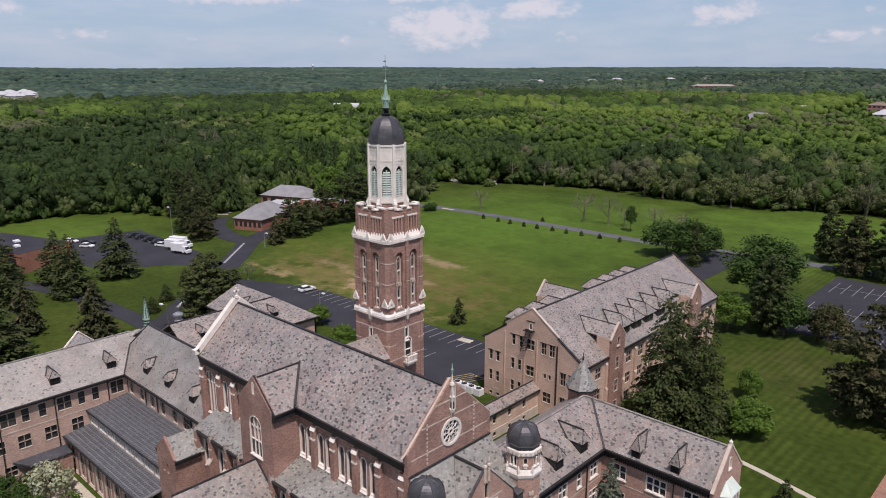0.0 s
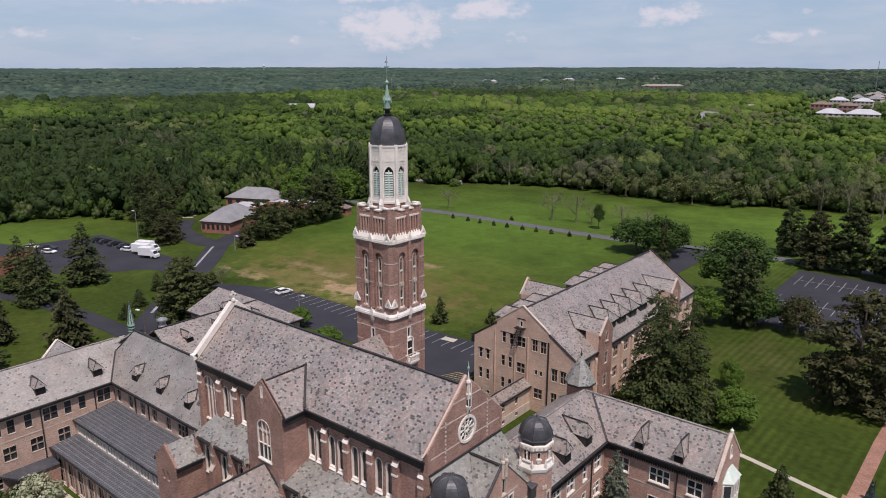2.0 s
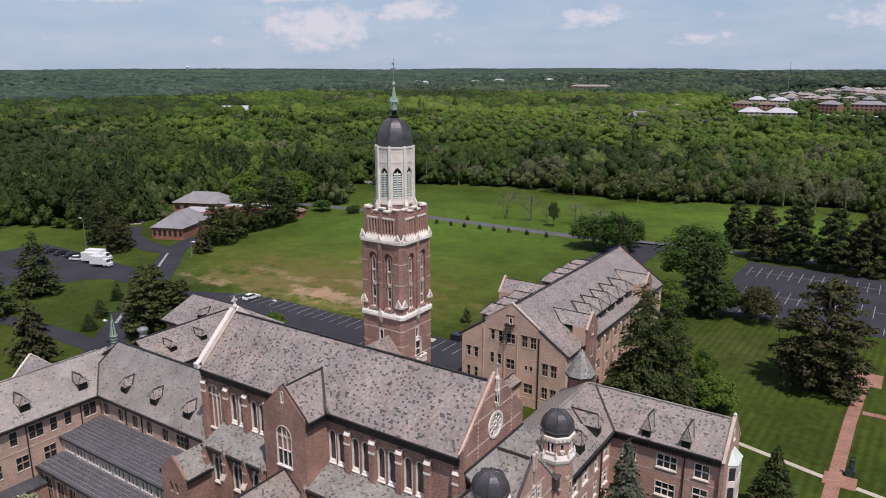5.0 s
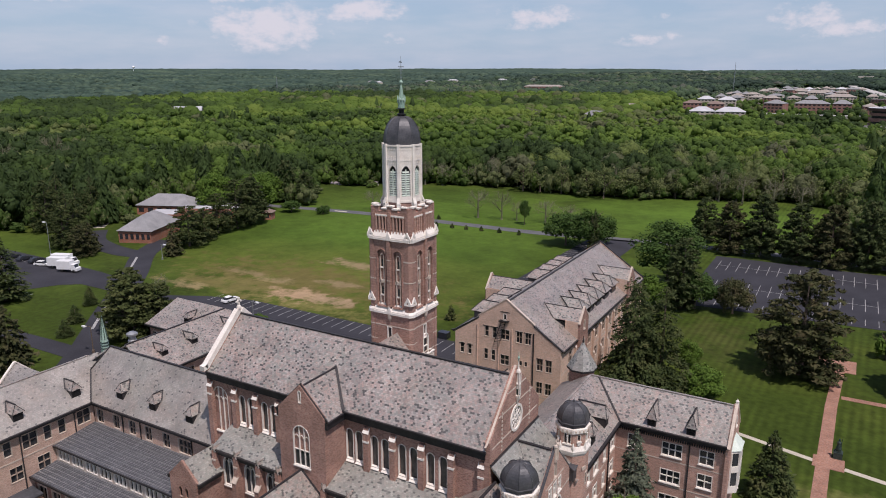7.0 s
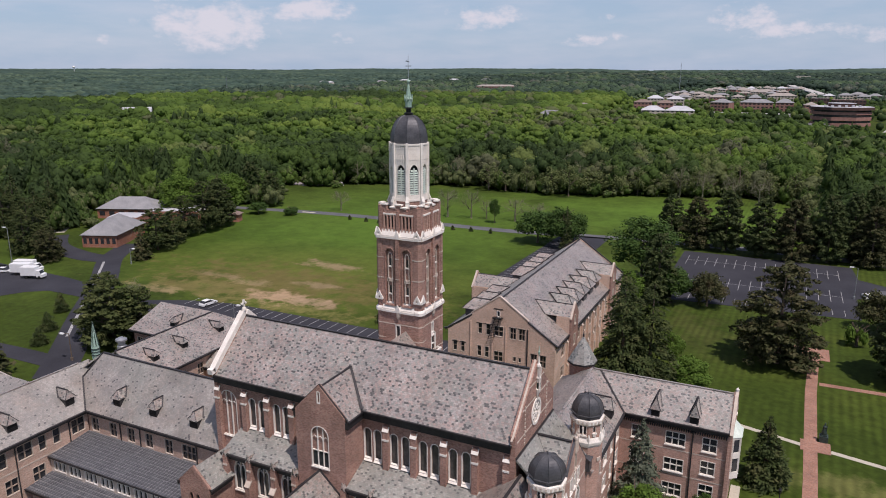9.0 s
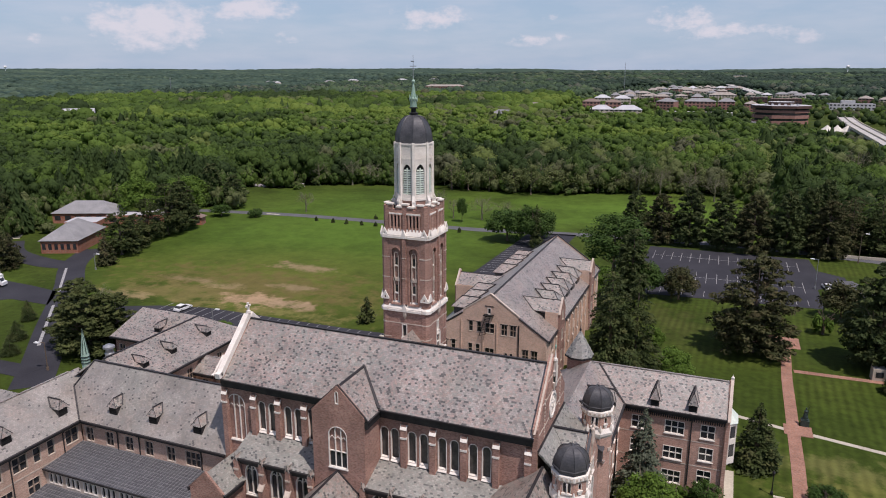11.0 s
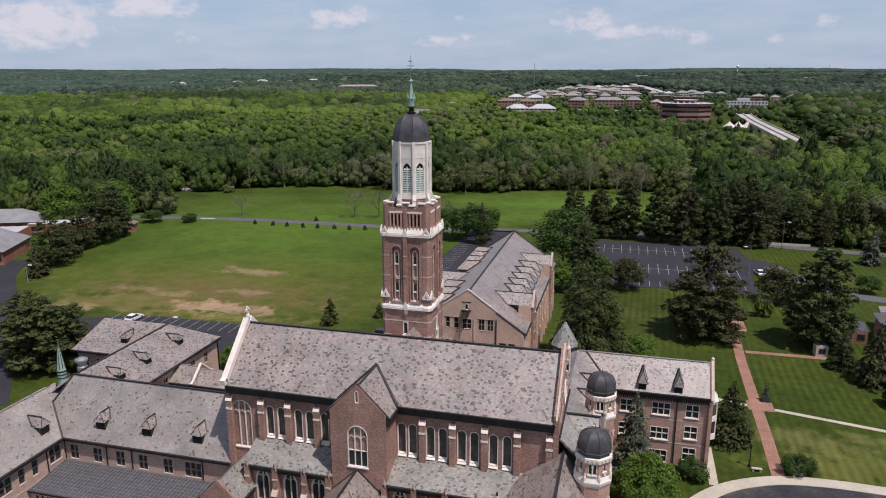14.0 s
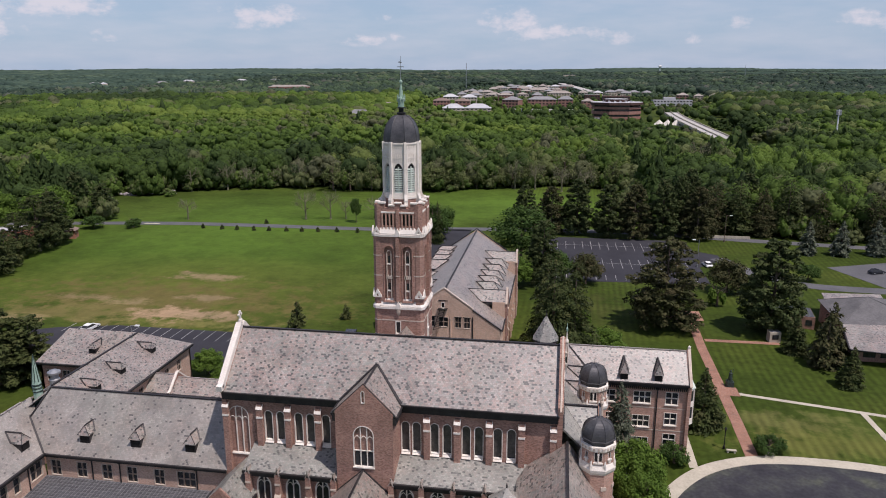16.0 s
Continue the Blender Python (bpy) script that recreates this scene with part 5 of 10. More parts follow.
# ---- west wings round the cloister yard ----
YARD = -3.6
west = thing("west_wing", (-104, 50, 0), "two-storey brick college wing with spotted slate roof and small dormers", "building")
p = (0, 44.8, 0)
cuts = set_windows(west, p, SOUTH, [(x, 6.45) for x in (-112.8, -109.0, -105.35, -101.75, -97.9)], 1.4, 2.15, lights=2, rows=2, surround=0.07, stone=STONE_WARM, bars=SASH)
cuts += set_windows(west, p, SOUTH, [(-94.1, 6.45)], 2.5, 2.15, lights=3, rows=2, surround=0.07, stone=STONE_WARM, bars=SASH)
wall(west, p, SOUTH, rect(-114.2, -88.2, YARD, 9.5), cuts, BRICK_TAN)
wall(west, (0, 55.6, 0), NORTH, rect(88.2, 120, -1, 9.5), (), BRICK_TAN)
CE, CT = 9.7, 16.4
for sgn in (-1, 1):
    roof_plane(west, [(-88.2, 50.2 + sgn * 5.85, CE), (-119.4, 50.2 + sgn * 5.85, CE), (-116.3, 50.2, CT), (-88.2, 50.2, CT)])
roof_plane(west, [(-124.5, 56.0, CE), (-124.5, 44.4, CE), (-116.3, 50.2, CT)])
ridge(west, (-116.3, 50.2, CT), (-88.2, 50.2, CT))
gutter(west, (-114.3, 44.3, CE + 0.05), (-88.3, 44.3, CE + 0.05), 0.34, 0.42, -0.42)
for x in (-103.4, -92.6, -107.4):
    downpipe(west, x, 44.68, YARD, 9.4)

dwing = thing("dormitory_wing", (-119.5, 34, YARD), "three-storey brick dormitory wing with slate roof and small dormers", "building")
p = (-114.4, 0, 0)
DT, DE = 14.75, 9.7
cuts = set_windows(dwing, p, EAST, [(y, 6.75) for y in (26.8, 34.8, 43.1, 19.0)], 2.1, 2.15, lights=2, rows=2, surround=0.07, stone=STONE_WARM, bars=SASH)
cuts += set_windows(dwing, p, EAST, [(y, 6.75) for y in (29.2, 31.6, 37.4, 39.6, 22, 24.2)], 1.05, 2.15, lights=1, rows=2, surround=0.07, stone=STONE_WARM, bars=SASH)
cuts += set_windows(dwing, p, EAST, [(y, 2.6) for y in (25.0, 28.6, 32.4, 36.4, 20.5)], 1.8, 2.15, lights=2, rows=2, surround=0.07, stone=STONE_WARM, bars=SASH)
cuts += set_windows(dwing, p, EAST, [(y, -1.4) for y in (26.2, 22.5)], 1.7, 1.7, lights=2, rows=2, surround=0.07, stone=STONE_WARM, bars=SASH)
wall(dwing, p, EAST, rect(8, 44.8, YARD - 0.5, 9.5), cuts, BRICK_TAN)
wall(dwing, (-125, 0, 0), WEST, rect(-57, -8, -2, 9.5))
wall(dwing, (0, 8, 0), SOUTH, [(-125, YARD - 0.5), (-114.4, YARD - 0.5), (-114.4, 9.6), (-119.7, 15.0), (-125, 9.6)])
bands(dwing, p, EAST, [(8, 44.7, 5.6)], 0.18, 0.04)
roof_plane(dwing, [(-114.0, 7.6, DE), (-114.0, 46, DE), (-119.7, 50, DT), (-119.7, 7.6, DT)])
roof_plane(dwing, [(-125.4, 7.6, DE), (-125.4, 57, DE), (-119.7, 50, DT), (-119.7, 7.6, DT)])
ridge(dwing, (-119.7, 7.6, DT), (-119.7, 48.2, DT), 0.3, 0.12, SLATE)
gutter(dwing, (-113.9, 7.6, DE + 0.05), (-113.9, 44.4, DE + 0.05), 0.34, 0.42, -0.42)
ridge(dwing, (-114.05, 44.35, DE + 0.12), (-117.8, 47.3, 13.18), 0.24, 0.12, name="valley_flashing")
ridge(dwing, (-117.8, 47.3, 13.18), (-116.3, 50.2, CT + 0.04), 0.24, 0.12, name="valley_flashing")
for y in (33.4, 41.6, 25.5):
    downpipe(dwing, -114.28, y, YARD, 9.4)
# cross gable on the far side
roof_plane(dwing, [(-135, 41.6, 8.2), (-125, 41.6, 8.2), (-125, 45, 11.4), (-135, 45, 11.4)])
roof_plane(dwing, [(-135, 48.4, 8.2), (-125, 48.4, 8.2), (-125, 45, 11.4), (-135, 45, 11.4)])
coping(dwing, [(-135, 41.4, 8.1), (-135, 45, 11.6), (-135, 48.6, 8.1)], 0.4, 0.2)
wall(dwing, (-135, 0, 0), WEST, [(-48.4, -2), (-41.6, -2), (-41.6, 8.1), (-45, 11.4), (-48.4, 8.1)])
# dormers
DS = (DT - DE) / 5.7
for y in (43.0, 34.2, 25.6):
    dormer(dwing, (-114.0 - 1.35, y, DE + 1.35 * DS), EAST, 1.45, 1.35, DS, point=1.0)
CS = (CT - CE) / 5.85
for x in (-108.6, -101.3, -93.6):
    dormer(west, (x, 44.35 + 1.2, CE + 1.2 * CS), SOUTH, 1.45, 1.35, CS, point=1.0)

# copper-roofed cupola, vent stack and stone gable behind the ridge
cupola = thing("cupola", (-119.5, 51.3, 12), "small green copper spirelet on a slate roof", "spirelet")
bm = bmesh.new()
turned(bm, [(0.62, 13.0), (0.62, 15.9)], (-119.5, 51.3, 0), 8, 0.39)
part("drum", bm, COPPER, cupola)
for z in (15.0, 15.5, 16.0):
    bm = bmesh.new()
    turned(bm, [(0.65, z), (0.71, z + 0.06), (0.71, z + 0.16), (0.64, z + 0.2)], (-119.5, 51.3, 0), 8, 0.39)
    part("moulding", bm, BRONZE, cupola)
bm = bmesh.new()
turned(bm, [(0.64, 16.1), (0.58, 16.6), (0.28, 18.9), (0.05, 20.5), (0, 20.6)], (-119.5, 51.3, 0), 8, 0.39)
spire = part("spire", bm, COPPER, cupola)
for k in range(8):
    a = 0.39 + k * math.pi / 4
    bm = bmesh.new()
    tube(bm, (-119.5 + 0.6 * math.cos(a), 51.3 + 0.6 * math.sin(a), 16.6), (-119.5 + 0.05 * math.cos(a), 51.3 + 0.05 * math.sin(a), 20.5), 0.07, 0.03, 4)
    part("spire_rib", bm, BRONZE, spire)
vent = thing("roof_vent", (-122.6, 58.6, 12), "round steel roof vent with a hood", "roof vent")
bm = bmesh.new()
turned(bm, [(0.75, 11), (0.75, 13.4), (0.6, 13.5), (0.6, 14.2), (0.95, 14.3), (0.95, 14.6), (0.4, 14.9), (0, 15.0)], (-122.6, 58.6, 0), 14)
part("vent_pipe", bm, STEEL, vent, smooth=False)

# covered walk and cloister hall with dark tiled roofs
hall = thing("cloister_hall", (-101, 41, YARD), "low hall with arcaded windows under a dark tiled roof", "building")
roof_plane(hall, [(-114.35, 37.85, 5.45), (-87.9, 37.85, 5.45), (-87.9, 44.75, 6.25), (-114.35, 44.75, 6.25)], 0.25, TILE_GLEAM)
p = (0, 38.2, 0)
cuts = set_windows(hall, p, SOUTH, [(-113.3 + i * 3.2 + k * 0.86, 3.35) for i in range(8) for k in range(3)], 0.62, 1.55, "round", lights=1, rows=1, surround=0.09, stone=STONE, bars=STONE, proud=0.07)
wall(hall, p, SOUTH, rect(-114.35, -88, YARD, 5.3), cuts, STONE_WARM)
roof_plane(hall, [(-114.35, 34.0, 2.45), (-87.9, 34.0, 2.45), (-87.9, 38.25, 3.0), (-114.35, 38.25, 3.0)], 0.25, TILE_GLEAM, label="dark tiled roof of a covered walk")
p = (0, 34.6, 0)
cuts = set_windows(hall, p, SOUTH, [(-112.6 + i * 3.22, YARD + 0.5) for i in range(8)], 1.9, 4.2, lights=2, rows=2, surround=0.2, stone=STONE_WARM, bars=SASH)
wall(hall, p, SOUTH, rect(-114.35, -88, YARD - 0.3, 2.3), cuts, BRICK)
gutter(hall, (-114.3, 37.82, 5.5), (-87.9, 37.82, 5.5), 0.18, 0.24, -0.24)
gutter(hall, (-114.3, 33.95, 2.5), (-87.9, 33.95, 2.5), 0.25, 0.3, -0.3)


def tile_field(x0, x1, y0, z0, y1, z1, step=0.53, course=0.6):
    """Barrel tiles in courses over a slope, each course lapping the one below, as one mesh."""
    g = np.random.default_rng(11)
    rows, cols = int((y1 - y0) / course), int((x1 - x0) / step)
    across = np.array([(-0.2, 0.0), (-0.15, 0.035), (0.15, 0.035), (0.2, 0.0)])
    vs, fs = [], []
    for j in range(rows):
        fa, fb = j / rows, (j + 1) / rows
        for i in range(cols):
            x = x0 + step * (i + 0.5)
            jog = g.uniform(-0.012, 0.02)
            base = len(vs)
            for f, lift in ((fa - 0.02 / rows, 0.045 + jog), (fb - 0.24 / rows, 0.012)):
                vs += [(x + a, y0 + (y1 - y0) * f, z0 + (z1 - z0) * f + h + lift) for a, h in across]
            vs += [(x + a, y0 + (y1 - y0) * (fa - 0.02 / rows), z0 + (z1 - z0) * fa + 0.01) for a, h in across]
            fs += [(base + k, base + k + 1, base + k + 5, base + k + 4) for k in range(3)]
            fs += [(base + 8 + k, base + 9 + k, base + k + 1, base + k) for k in range(3)]
    me = bpy.data.meshes.new("roof_tile")
    me.from_pydata(vs, [], fs)
    me.materials.append(TAR)
    tagged(under(new("roof_tile", me), hall), "dark barrel roof tiles", kind="stuff")


tile_field(-114.3, -88.0, 37.87, 5.45, 44.72, 6.25)
tile_field(-114.3, -88.0, 34.02, 2.45, 38.2, 3.0)
# low entry roof at the dormitory wall
bm = bmesh.new()
slab(bm, [(-114.4, 26.5, 0.9), (-114.4, 34.2, 0.9), (-111.8, 34.2, 0.5), (-111.8, 28.5, 0.5)], 0.3)
part("porch_roof", bm, TAR, hall)
wall(hall, (-112.0, 0, 0), EAST, rect(28.8, 34.2, YARD - 0.3, 0.4), (), BRICK)

# L-shaped north-west range
nw = thing("northwest_range", (-122, 72, 0), "L-shaped brick range with hipped slate roof and dormers", "building")
NE_, NT_ = 9.5, 13.6
roof_plane(nw, [(-114.2, 56, NE_), (-114.2, 84.4, NE_), (-121.1, 78.4, NT_), (-121.1, 56, NT_)])
roof_plane(nw, [(-128, 56, NE_), (-128, 74, NE_), (-121.1, 78.4, NT_), (-121.1, 56, NT_)])
roof_plane(nw, [(-137.0, 71.9, NE_), (-122, 71.9, NE_), (-121.1, 78.4, NT_), (-134.6, 78.4, NT_)])
roof_plane(nw, [(-137.0, 84.6, NE_), (-114.2, 84.6, NE_), (-121.1, 78.4, NT_), (-134.6, 78.4, NT_)])
roof_plane(nw, [(-137.0, 84.6, NE_), (-137.0, 71.9, NE_), (-134.6, 78.4, NT_)])
ridge(nw, (-121.1, 56, NT_), (-121.1, 78.4, NT_), 0.35, 0.14)
gutter(nw, (-114.15, 56, NE_ + 0.05), (-114.15, 84.4, NE_ + 0.05))
gutter(nw, (-137, 71.85, NE_ + 0.05), (-127.9, 71.85, NE_ + 0.05))
p = (-114.7, 0, 0)
cuts = set_windows(nw, p, EAST, [(y, 6.1) for y in (64, 68, 72, 76, 80)], 1.3, 2.0, lights=2, rows=2, surround=0.07, stone=STONE_WARM, bars=SASH)
cuts += set_windows(nw, p, EAST, [(y, 2.0) for y in (64, 68, 72, 76, 80)], 1.3, 2.0, lights=2, rows=2, surround=0.07, stone=STONE_WARM, bars=SASH)
wall(nw, p, EAST, rect(56, 84.2, -0.5, 9.4), cuts, BRICK_TAN)
p = (0, 72.4, 0)
cuts = set_windows(nw, p, SOUTH, [(x, 6.1) for x in (-134.6, -131.6, -129.4)], 1.4, 2.0, lights=2, rows=2, surround=0.07, stone=STONE_WARM, bars=SASH)
wall(nw, p, SOUTH, rect(-136.5, -127.6, -0.5, 9.4), cuts, BRICK)
wall(nw, (-136.5, 0, 0), WEST, rect(-84.2, -72.4, -0.5, 9.4))
wall(nw, (0, 84.2, 0), NORTH, rect(114.7, 136.5, -0.5, 9.4))
wall(nw, (-127.5, 0, 0), WEST, rect(-72.4, -56, -0.5, 9.4))
NS = (NT_ - NE_) / 6.9
for y in (60.5, 67.0, 76.0):
    dormer(nw, (-114.2 - 2.6, y, NE_ + 2.6 * NS), EAST, 1.3, 1.1, NS, point=0.7)
dormer(nw, (-127.3, 71.9 + 2.2, NE_ + 2.2 * (NT_ - NE_) / 6.5), SOUTH, 1.3, 1.1, (NT_ - NE_) / 6.5, point=0.7)
# stone gable of the passage between church and range
passage = thing("passage_block", (-106, 70, 0), "small brick passage with white-coped gable", "building")
for x0, x1, top in ((-114.6, -110.0, 9.3), (-110.0, -100.5, 8.9)):
    for q in (-1, 1):
        roof_plane(passage, [(x0, 71.6 + q * 3.0, 7.1), (x1 - 0.2, 71.6 + q * 3.0, 7.1), (x1 - 0.2, 71.6, top), (x0, 71.6, top)])
    ridge(passage, (x0, 71.6, top), (x1 - 0.3, 71.6, top), 0.25, 0.1, SLATE)
    wall(passage, (0, 68.9, 0), SOUTH, rect(x0, x1 - 0.4, -0.5, 7.0), set_windows(passage, (0, 68.9, 0), SOUTH, [((x0 + x1) / 2, 4.2)], 1.2, 1.9, lights=2, rows=2, surround=0.07, stone=STONE_WARM, bars=SASH), BRICK_TAN)
    wall(passage, (0, 74.3, 0), NORTH, rect(-x1 + 0.4, -x0, -0.5, 7.0), (), BRICK_TAN)
    gutter(passage, (x0, 68.55, 7.15), (x1 - 0.3, 68.55, 7.15), 0.28, 0.5, -0.5)
    wall(passage, (x1, 0, 0), EAST, [(68.7, -0.5), (74.5, -0.5), (74.5, 7.5), (71.6, top + 0.4), (68.7, 7.5)], set_windows(passage, (x1, 0, 0), EAST, [(71.6, 6.6)], 0.5, 1.2, "pointed", lights=1, rows=1, stone=STONE, surround=0.06), BRICK)
coping(passage, [(-110.1, 68.3, 7.3), (-110.1, 68.9, 7.5), (-110.1, 71.6, 9.8), (-110.1, 74.3, 7.5), (-110.1, 74.9, 7.3)], 0.4, 0.22)
bm = bmesh.new()
box(bm, -106.4, -88.3, 57.2, 66, -0.5, 6.8)
part("wall", bm, BRICK_TAN, passage)
roof_plane(passage, [(-106.4, 56.8, 6.9), (-88.3, 56.8, 6.9), (-88.3, 61.5, 9.2), (-106.4, 61.5, 9.2)])
roof_plane(passage, [(-106.4, 66.2, 6.9), (-88.3, 66.2, 6.9), (-88.3, 61.5, 9.2), (-106.4, 61.5, 9.2)])

# ---- front wing east of the church ----
front = thing("front_wing", (-41, 76, 0), "three-storey brick front wing with mullioned windows and slate roof", "building")
FE, FT = 12.2, 16.3
p = (0, 74.4, 0)
cuts = set_windows(front, p, SOUTH, [(-34.0, z) for z in (8.75, 4.75, 1.0)], 2.5, 1.85, lights=3, rows=2, surround=0.1)
cuts += set_windows(front, p, SOUTH, [(-29.55, z) for z in (8.75, 5.3, 1.75)], 1.75, 1.95, lights=2, rows=2, surround=0.1)
cuts += set_windows(front, p, SOUTH, [(-39.0, z) for z in (8.7, 4.9, 1.2)], 1.75, 1.85, lights=2, rows=2, surround=0.1)
wall(front, p, SOUTH, rect(-41.6, -27.0, -0.5, 12.0), cuts, BRICK_MID)
bands(front, p, SOUTH, [(-41.5, -27.5, 7.95), (-41.5, -27.5, 4.2), (-41.5, -27.5, 0.4)], 0.14)
wall(front, (-26.8, 0, 0), EAST, [(74.0, -0.5), (82.0, -0.5), (82.0, 12.2), (78, 16.6), (74.0, 12.2)], set_windows(front, (-26.8, 0, 0), EAST, [(78, 13.6)], 0.6, 1.4, "pointed", lights=1, rows=1, surround=0.12), BRICK_MID, depth=0.5)
wall(front, (0, 81.6, 0), NORTH, rect(27.4, 52, -0.5, 12.0))
coping(front, [(-26.95, 73.7, 12.05), (-26.95, 78, 16.6), (-26.95, 82.3, 12.05)], 0.42, 0.2, STONE_WARM)
bm = bmesh.new()
turned(bm, [(0.2, 16.7), (0.24, 17.0), (0.08, 17.15), (0, 17.35)], (-26.95, 78, 0), 6)
part("finial", bm, STONE, front)
for s in (-1, 1):
    roof_plane(front, [(-46.9, 78 + s * 4.05, FE), (-27.1, 78 + s * 4.05, FE), (-27.1, 78, FT), (-46.9, 78, FT)])
ridge(front, (-46.6, 78, FT), (-27.2, 78, FT), 0.3, 0.12, SLATE)
roof_plane(front, [(-41.05, 56.8, FE), (-41.05, 78, FE), (-46.8, 78, FT), (-46.8, 56.8, FT)])
roof_plane(front, [(-52.5, 56.8, FE), (-52.5, 82, FE), (-46.8, 78, FT), (-46.8, 56.8, FT)])
roof_plane(front, [(-52.5, 82.0, FE), (-46, 82.0, FE), (-46.8, 78, FT)])
ridge(front, (-46.8, 57, FT), (-46.8, 78, FT), 0.3, 0.12, SLATE)
ridge(front, (-41.1, 74.0, FE + 0.12), (-45.6, 78.0, FT + 0.02), 0.25, 0.1, name="valley_flashing")
bm = bmesh.new()
box(bm, -41.2, -26.95, 74.05, 74.45, 11.55, 11.95)
for i in range(46):
    box(bm, -41.1 + i * 0.3, -40.95 + i * 0.3, 74.0, 74.4, 11.15, 11.5)
part("cornice", bm, GUTTER, front, "dark bracketed cornice")
bm = bmesh.new()
box(bm, -41.65, -41.2, 60, 74.3, 11.55, 11.95)
for i in range(47):
    box(bm, -41.6, -41.15, 60.2 + i * 0.3, 60.35 + i * 0.3, 11.15, 11.5)
part("cornice", bm, GUTTER, front)
gutter(front, (-41.0, 73.9, FE + 0.08), (-27.1, 73.9, FE + 0.08), 0.32, 0.36, -0.36)
gutter(front, (-41.0, 58.5, FE + 0.08), (-41.0, 74.0, FE + 0.08), 0.32, 0.36, -0.36)
p = (-41.6, 0, 0)
cuts = set_windows(front, p, EAST, [(y, z) for y in (62.3, 65.6, 72.6) for z in (8.7, 4.9, 1.2)], 1.7, 1.9, lights=2, rows=2, surround=0.1)
cuts += set_windows(front, p, EAST, [(69.2, z) for z in (8.7, 4.9, 1.2)], 0.9, 1.9, lights=1, rows=2, surround=0.1)
wall(front, p, EAST, rect(59.6, 74.4, -0.5, 12.0), cuts, BRICK_MID)
bands(front, p, EAST, [(59.7, 74.3, 7.95), (59.7, 74.3, 4.2)], 0.14)
wall(front, (-52, 0, 0), WEST, rect(-82, -57.2, -0.5, 12.0), set_windows(front, (-52, 0, 0), WEST, [(-u, z) for u in (61, 64.5, 68, 71.5) for z in (8.7, 4.9)], 1.4, 1.9, lights=2, rows=2))
wall(front, (0, 82, 0), NORTH, rect(41, 52, -0.5, 12.0))
downpipe(front, -31.75, 74.28, 0, 11.5)
downpipe(front, -41.45, 70.8, 0, 11.5)
FS = (FT - FE) / 4.05
for x in (-36.9, -31.75):
    dormer(front, (x, 73.95 + 0.3, FE + 0.3 * FS), SOUTH, 1.15, 1.35, FS, point=1.45)
AS = (FT - FE) / 5.75
for y in (70.6, 65.2):
    dormer(front, (-41.05 - 0.9, y, FE + 0.9 * AS), EAST, 1.6, 1.6, AS, point=1.3)
# copper-roofed stone oriel on the end gable
oriel = thing("oriel_window", (-26.7, 77.6, 7), "white stone oriel window with green copper roof", "oriel window")
bm = bmesh.new()
ys = [(-26.8, 75.9), (-25.8, 76.7), (-25.8, 79.3), (-26.8, 80.1)]
for z0, z1 in ((4.6, 5.6), (7.6, 8.5), (10.4, 10.8)):
    lo = [bm.verts.new((x, y, z0)) for x, y in ys]
    hi = [bm.verts.new((x, y, z1)) for x, y in ys]
    bm.faces.new(lo)
    bm.faces.new(hi)
    for i in range(4):
        bm.faces.new((lo[i - 1], lo[i], hi[i], hi[i - 1]))
for x, y in ((-26.7, 76.0), (-25.88, 76.75), (-25.88, 77.6), (-25.88, 78.45), (-25.88, 79.25), (-26.7, 80.0)):
    box(bm, x - 0.09, x + 0.09, y - 0.09, y + 0.09, 5.5, 10.5)
turned(bm, [(0.1, 3.4), (0.9, 4.6)], (-26.6, 78, 0), 8)
part("stonework", bm, STONE, oriel)
bm = bmesh.new()
panel(bm, (-25.93, 0, 0), EAST, rect(76.8, 79.2, 5.6, 10.4), (), 0.04)
for a, b in (((-26.75, 75.98), (-25.9, 76.72)), ((-26.75, 80.02), (-25.9, 79.28))):
    vs = [bm.verts.new((x - 0.06, y, z)) for z in (5.6, 10.4) for x, y in (a, b)]
    bm.faces.new((vs[0], vs[1], vs[3], vs[2]))
part("pane", bm, GLASS, oriel)
bm = bmesh.new()
lo = [bm.verts.new((x + (0.12 if x > -26.6 else 0), y + (0.12 if y > 78 else -0.12), 10.8)) for x, y in ys]
hi = [bm.verts.new((-26.8 + 0.05 * i, y, 12.1)) for i, y in ((0, 77.0), (1, 77.4), (1, 78.6), (0, 79.0))]
bm.faces.new(lo)
bm.faces.new(hi)
for i in range(4):
    bm.faces.new((lo[i - 1], lo[i], hi[i], hi[i - 1]))
part("copper_roof", bm, COPPER_PALE, oriel)

# stair turret with a slated cone
stair = thing("stair_turret", (-49.2, 81.2, 0), "eight-sided stair turret with pointed slate cone roof", "turret")
bm = bmesh.new()
turned(bm, [(1.85, -0.5), (1.85, 16.0)], (-49.2, 81.2, 0), 8, S8)
uv_layer(bm)
part("shaft", bm, BRICK, stair)
bm = bmesh.new()
uv_layer(bm)
for k in range(8):
    a0, a1 = S8 + k * math.pi / 4, S8 + (k + 1) * math.pi / 4
    c = Vector((-49.2, 81.2, 0))
    q = [c + Vector((2.25 * math.cos(a), 2.25 * math.sin(a), 15.9)) for a in (a0, a1)]
    slab(bm, [q[0], q[1], c + UP * 19.9], 0.1)
pieces("cone_roof", bm, SLATE_GREEN, stair)
bm = bmesh.new()
turned(bm, [(2.26, 15.6), (2.26, 15.85), (1.9, 15.87)], (-49.2, 81.2, 0), 8, S8)
turned(bm, [(0.14, 19.7), (0.16, 20.0), (0.06, 20.2), (0.05, 20.7), (0, 20.8)], (-49.2, 81.2, 0), 8)
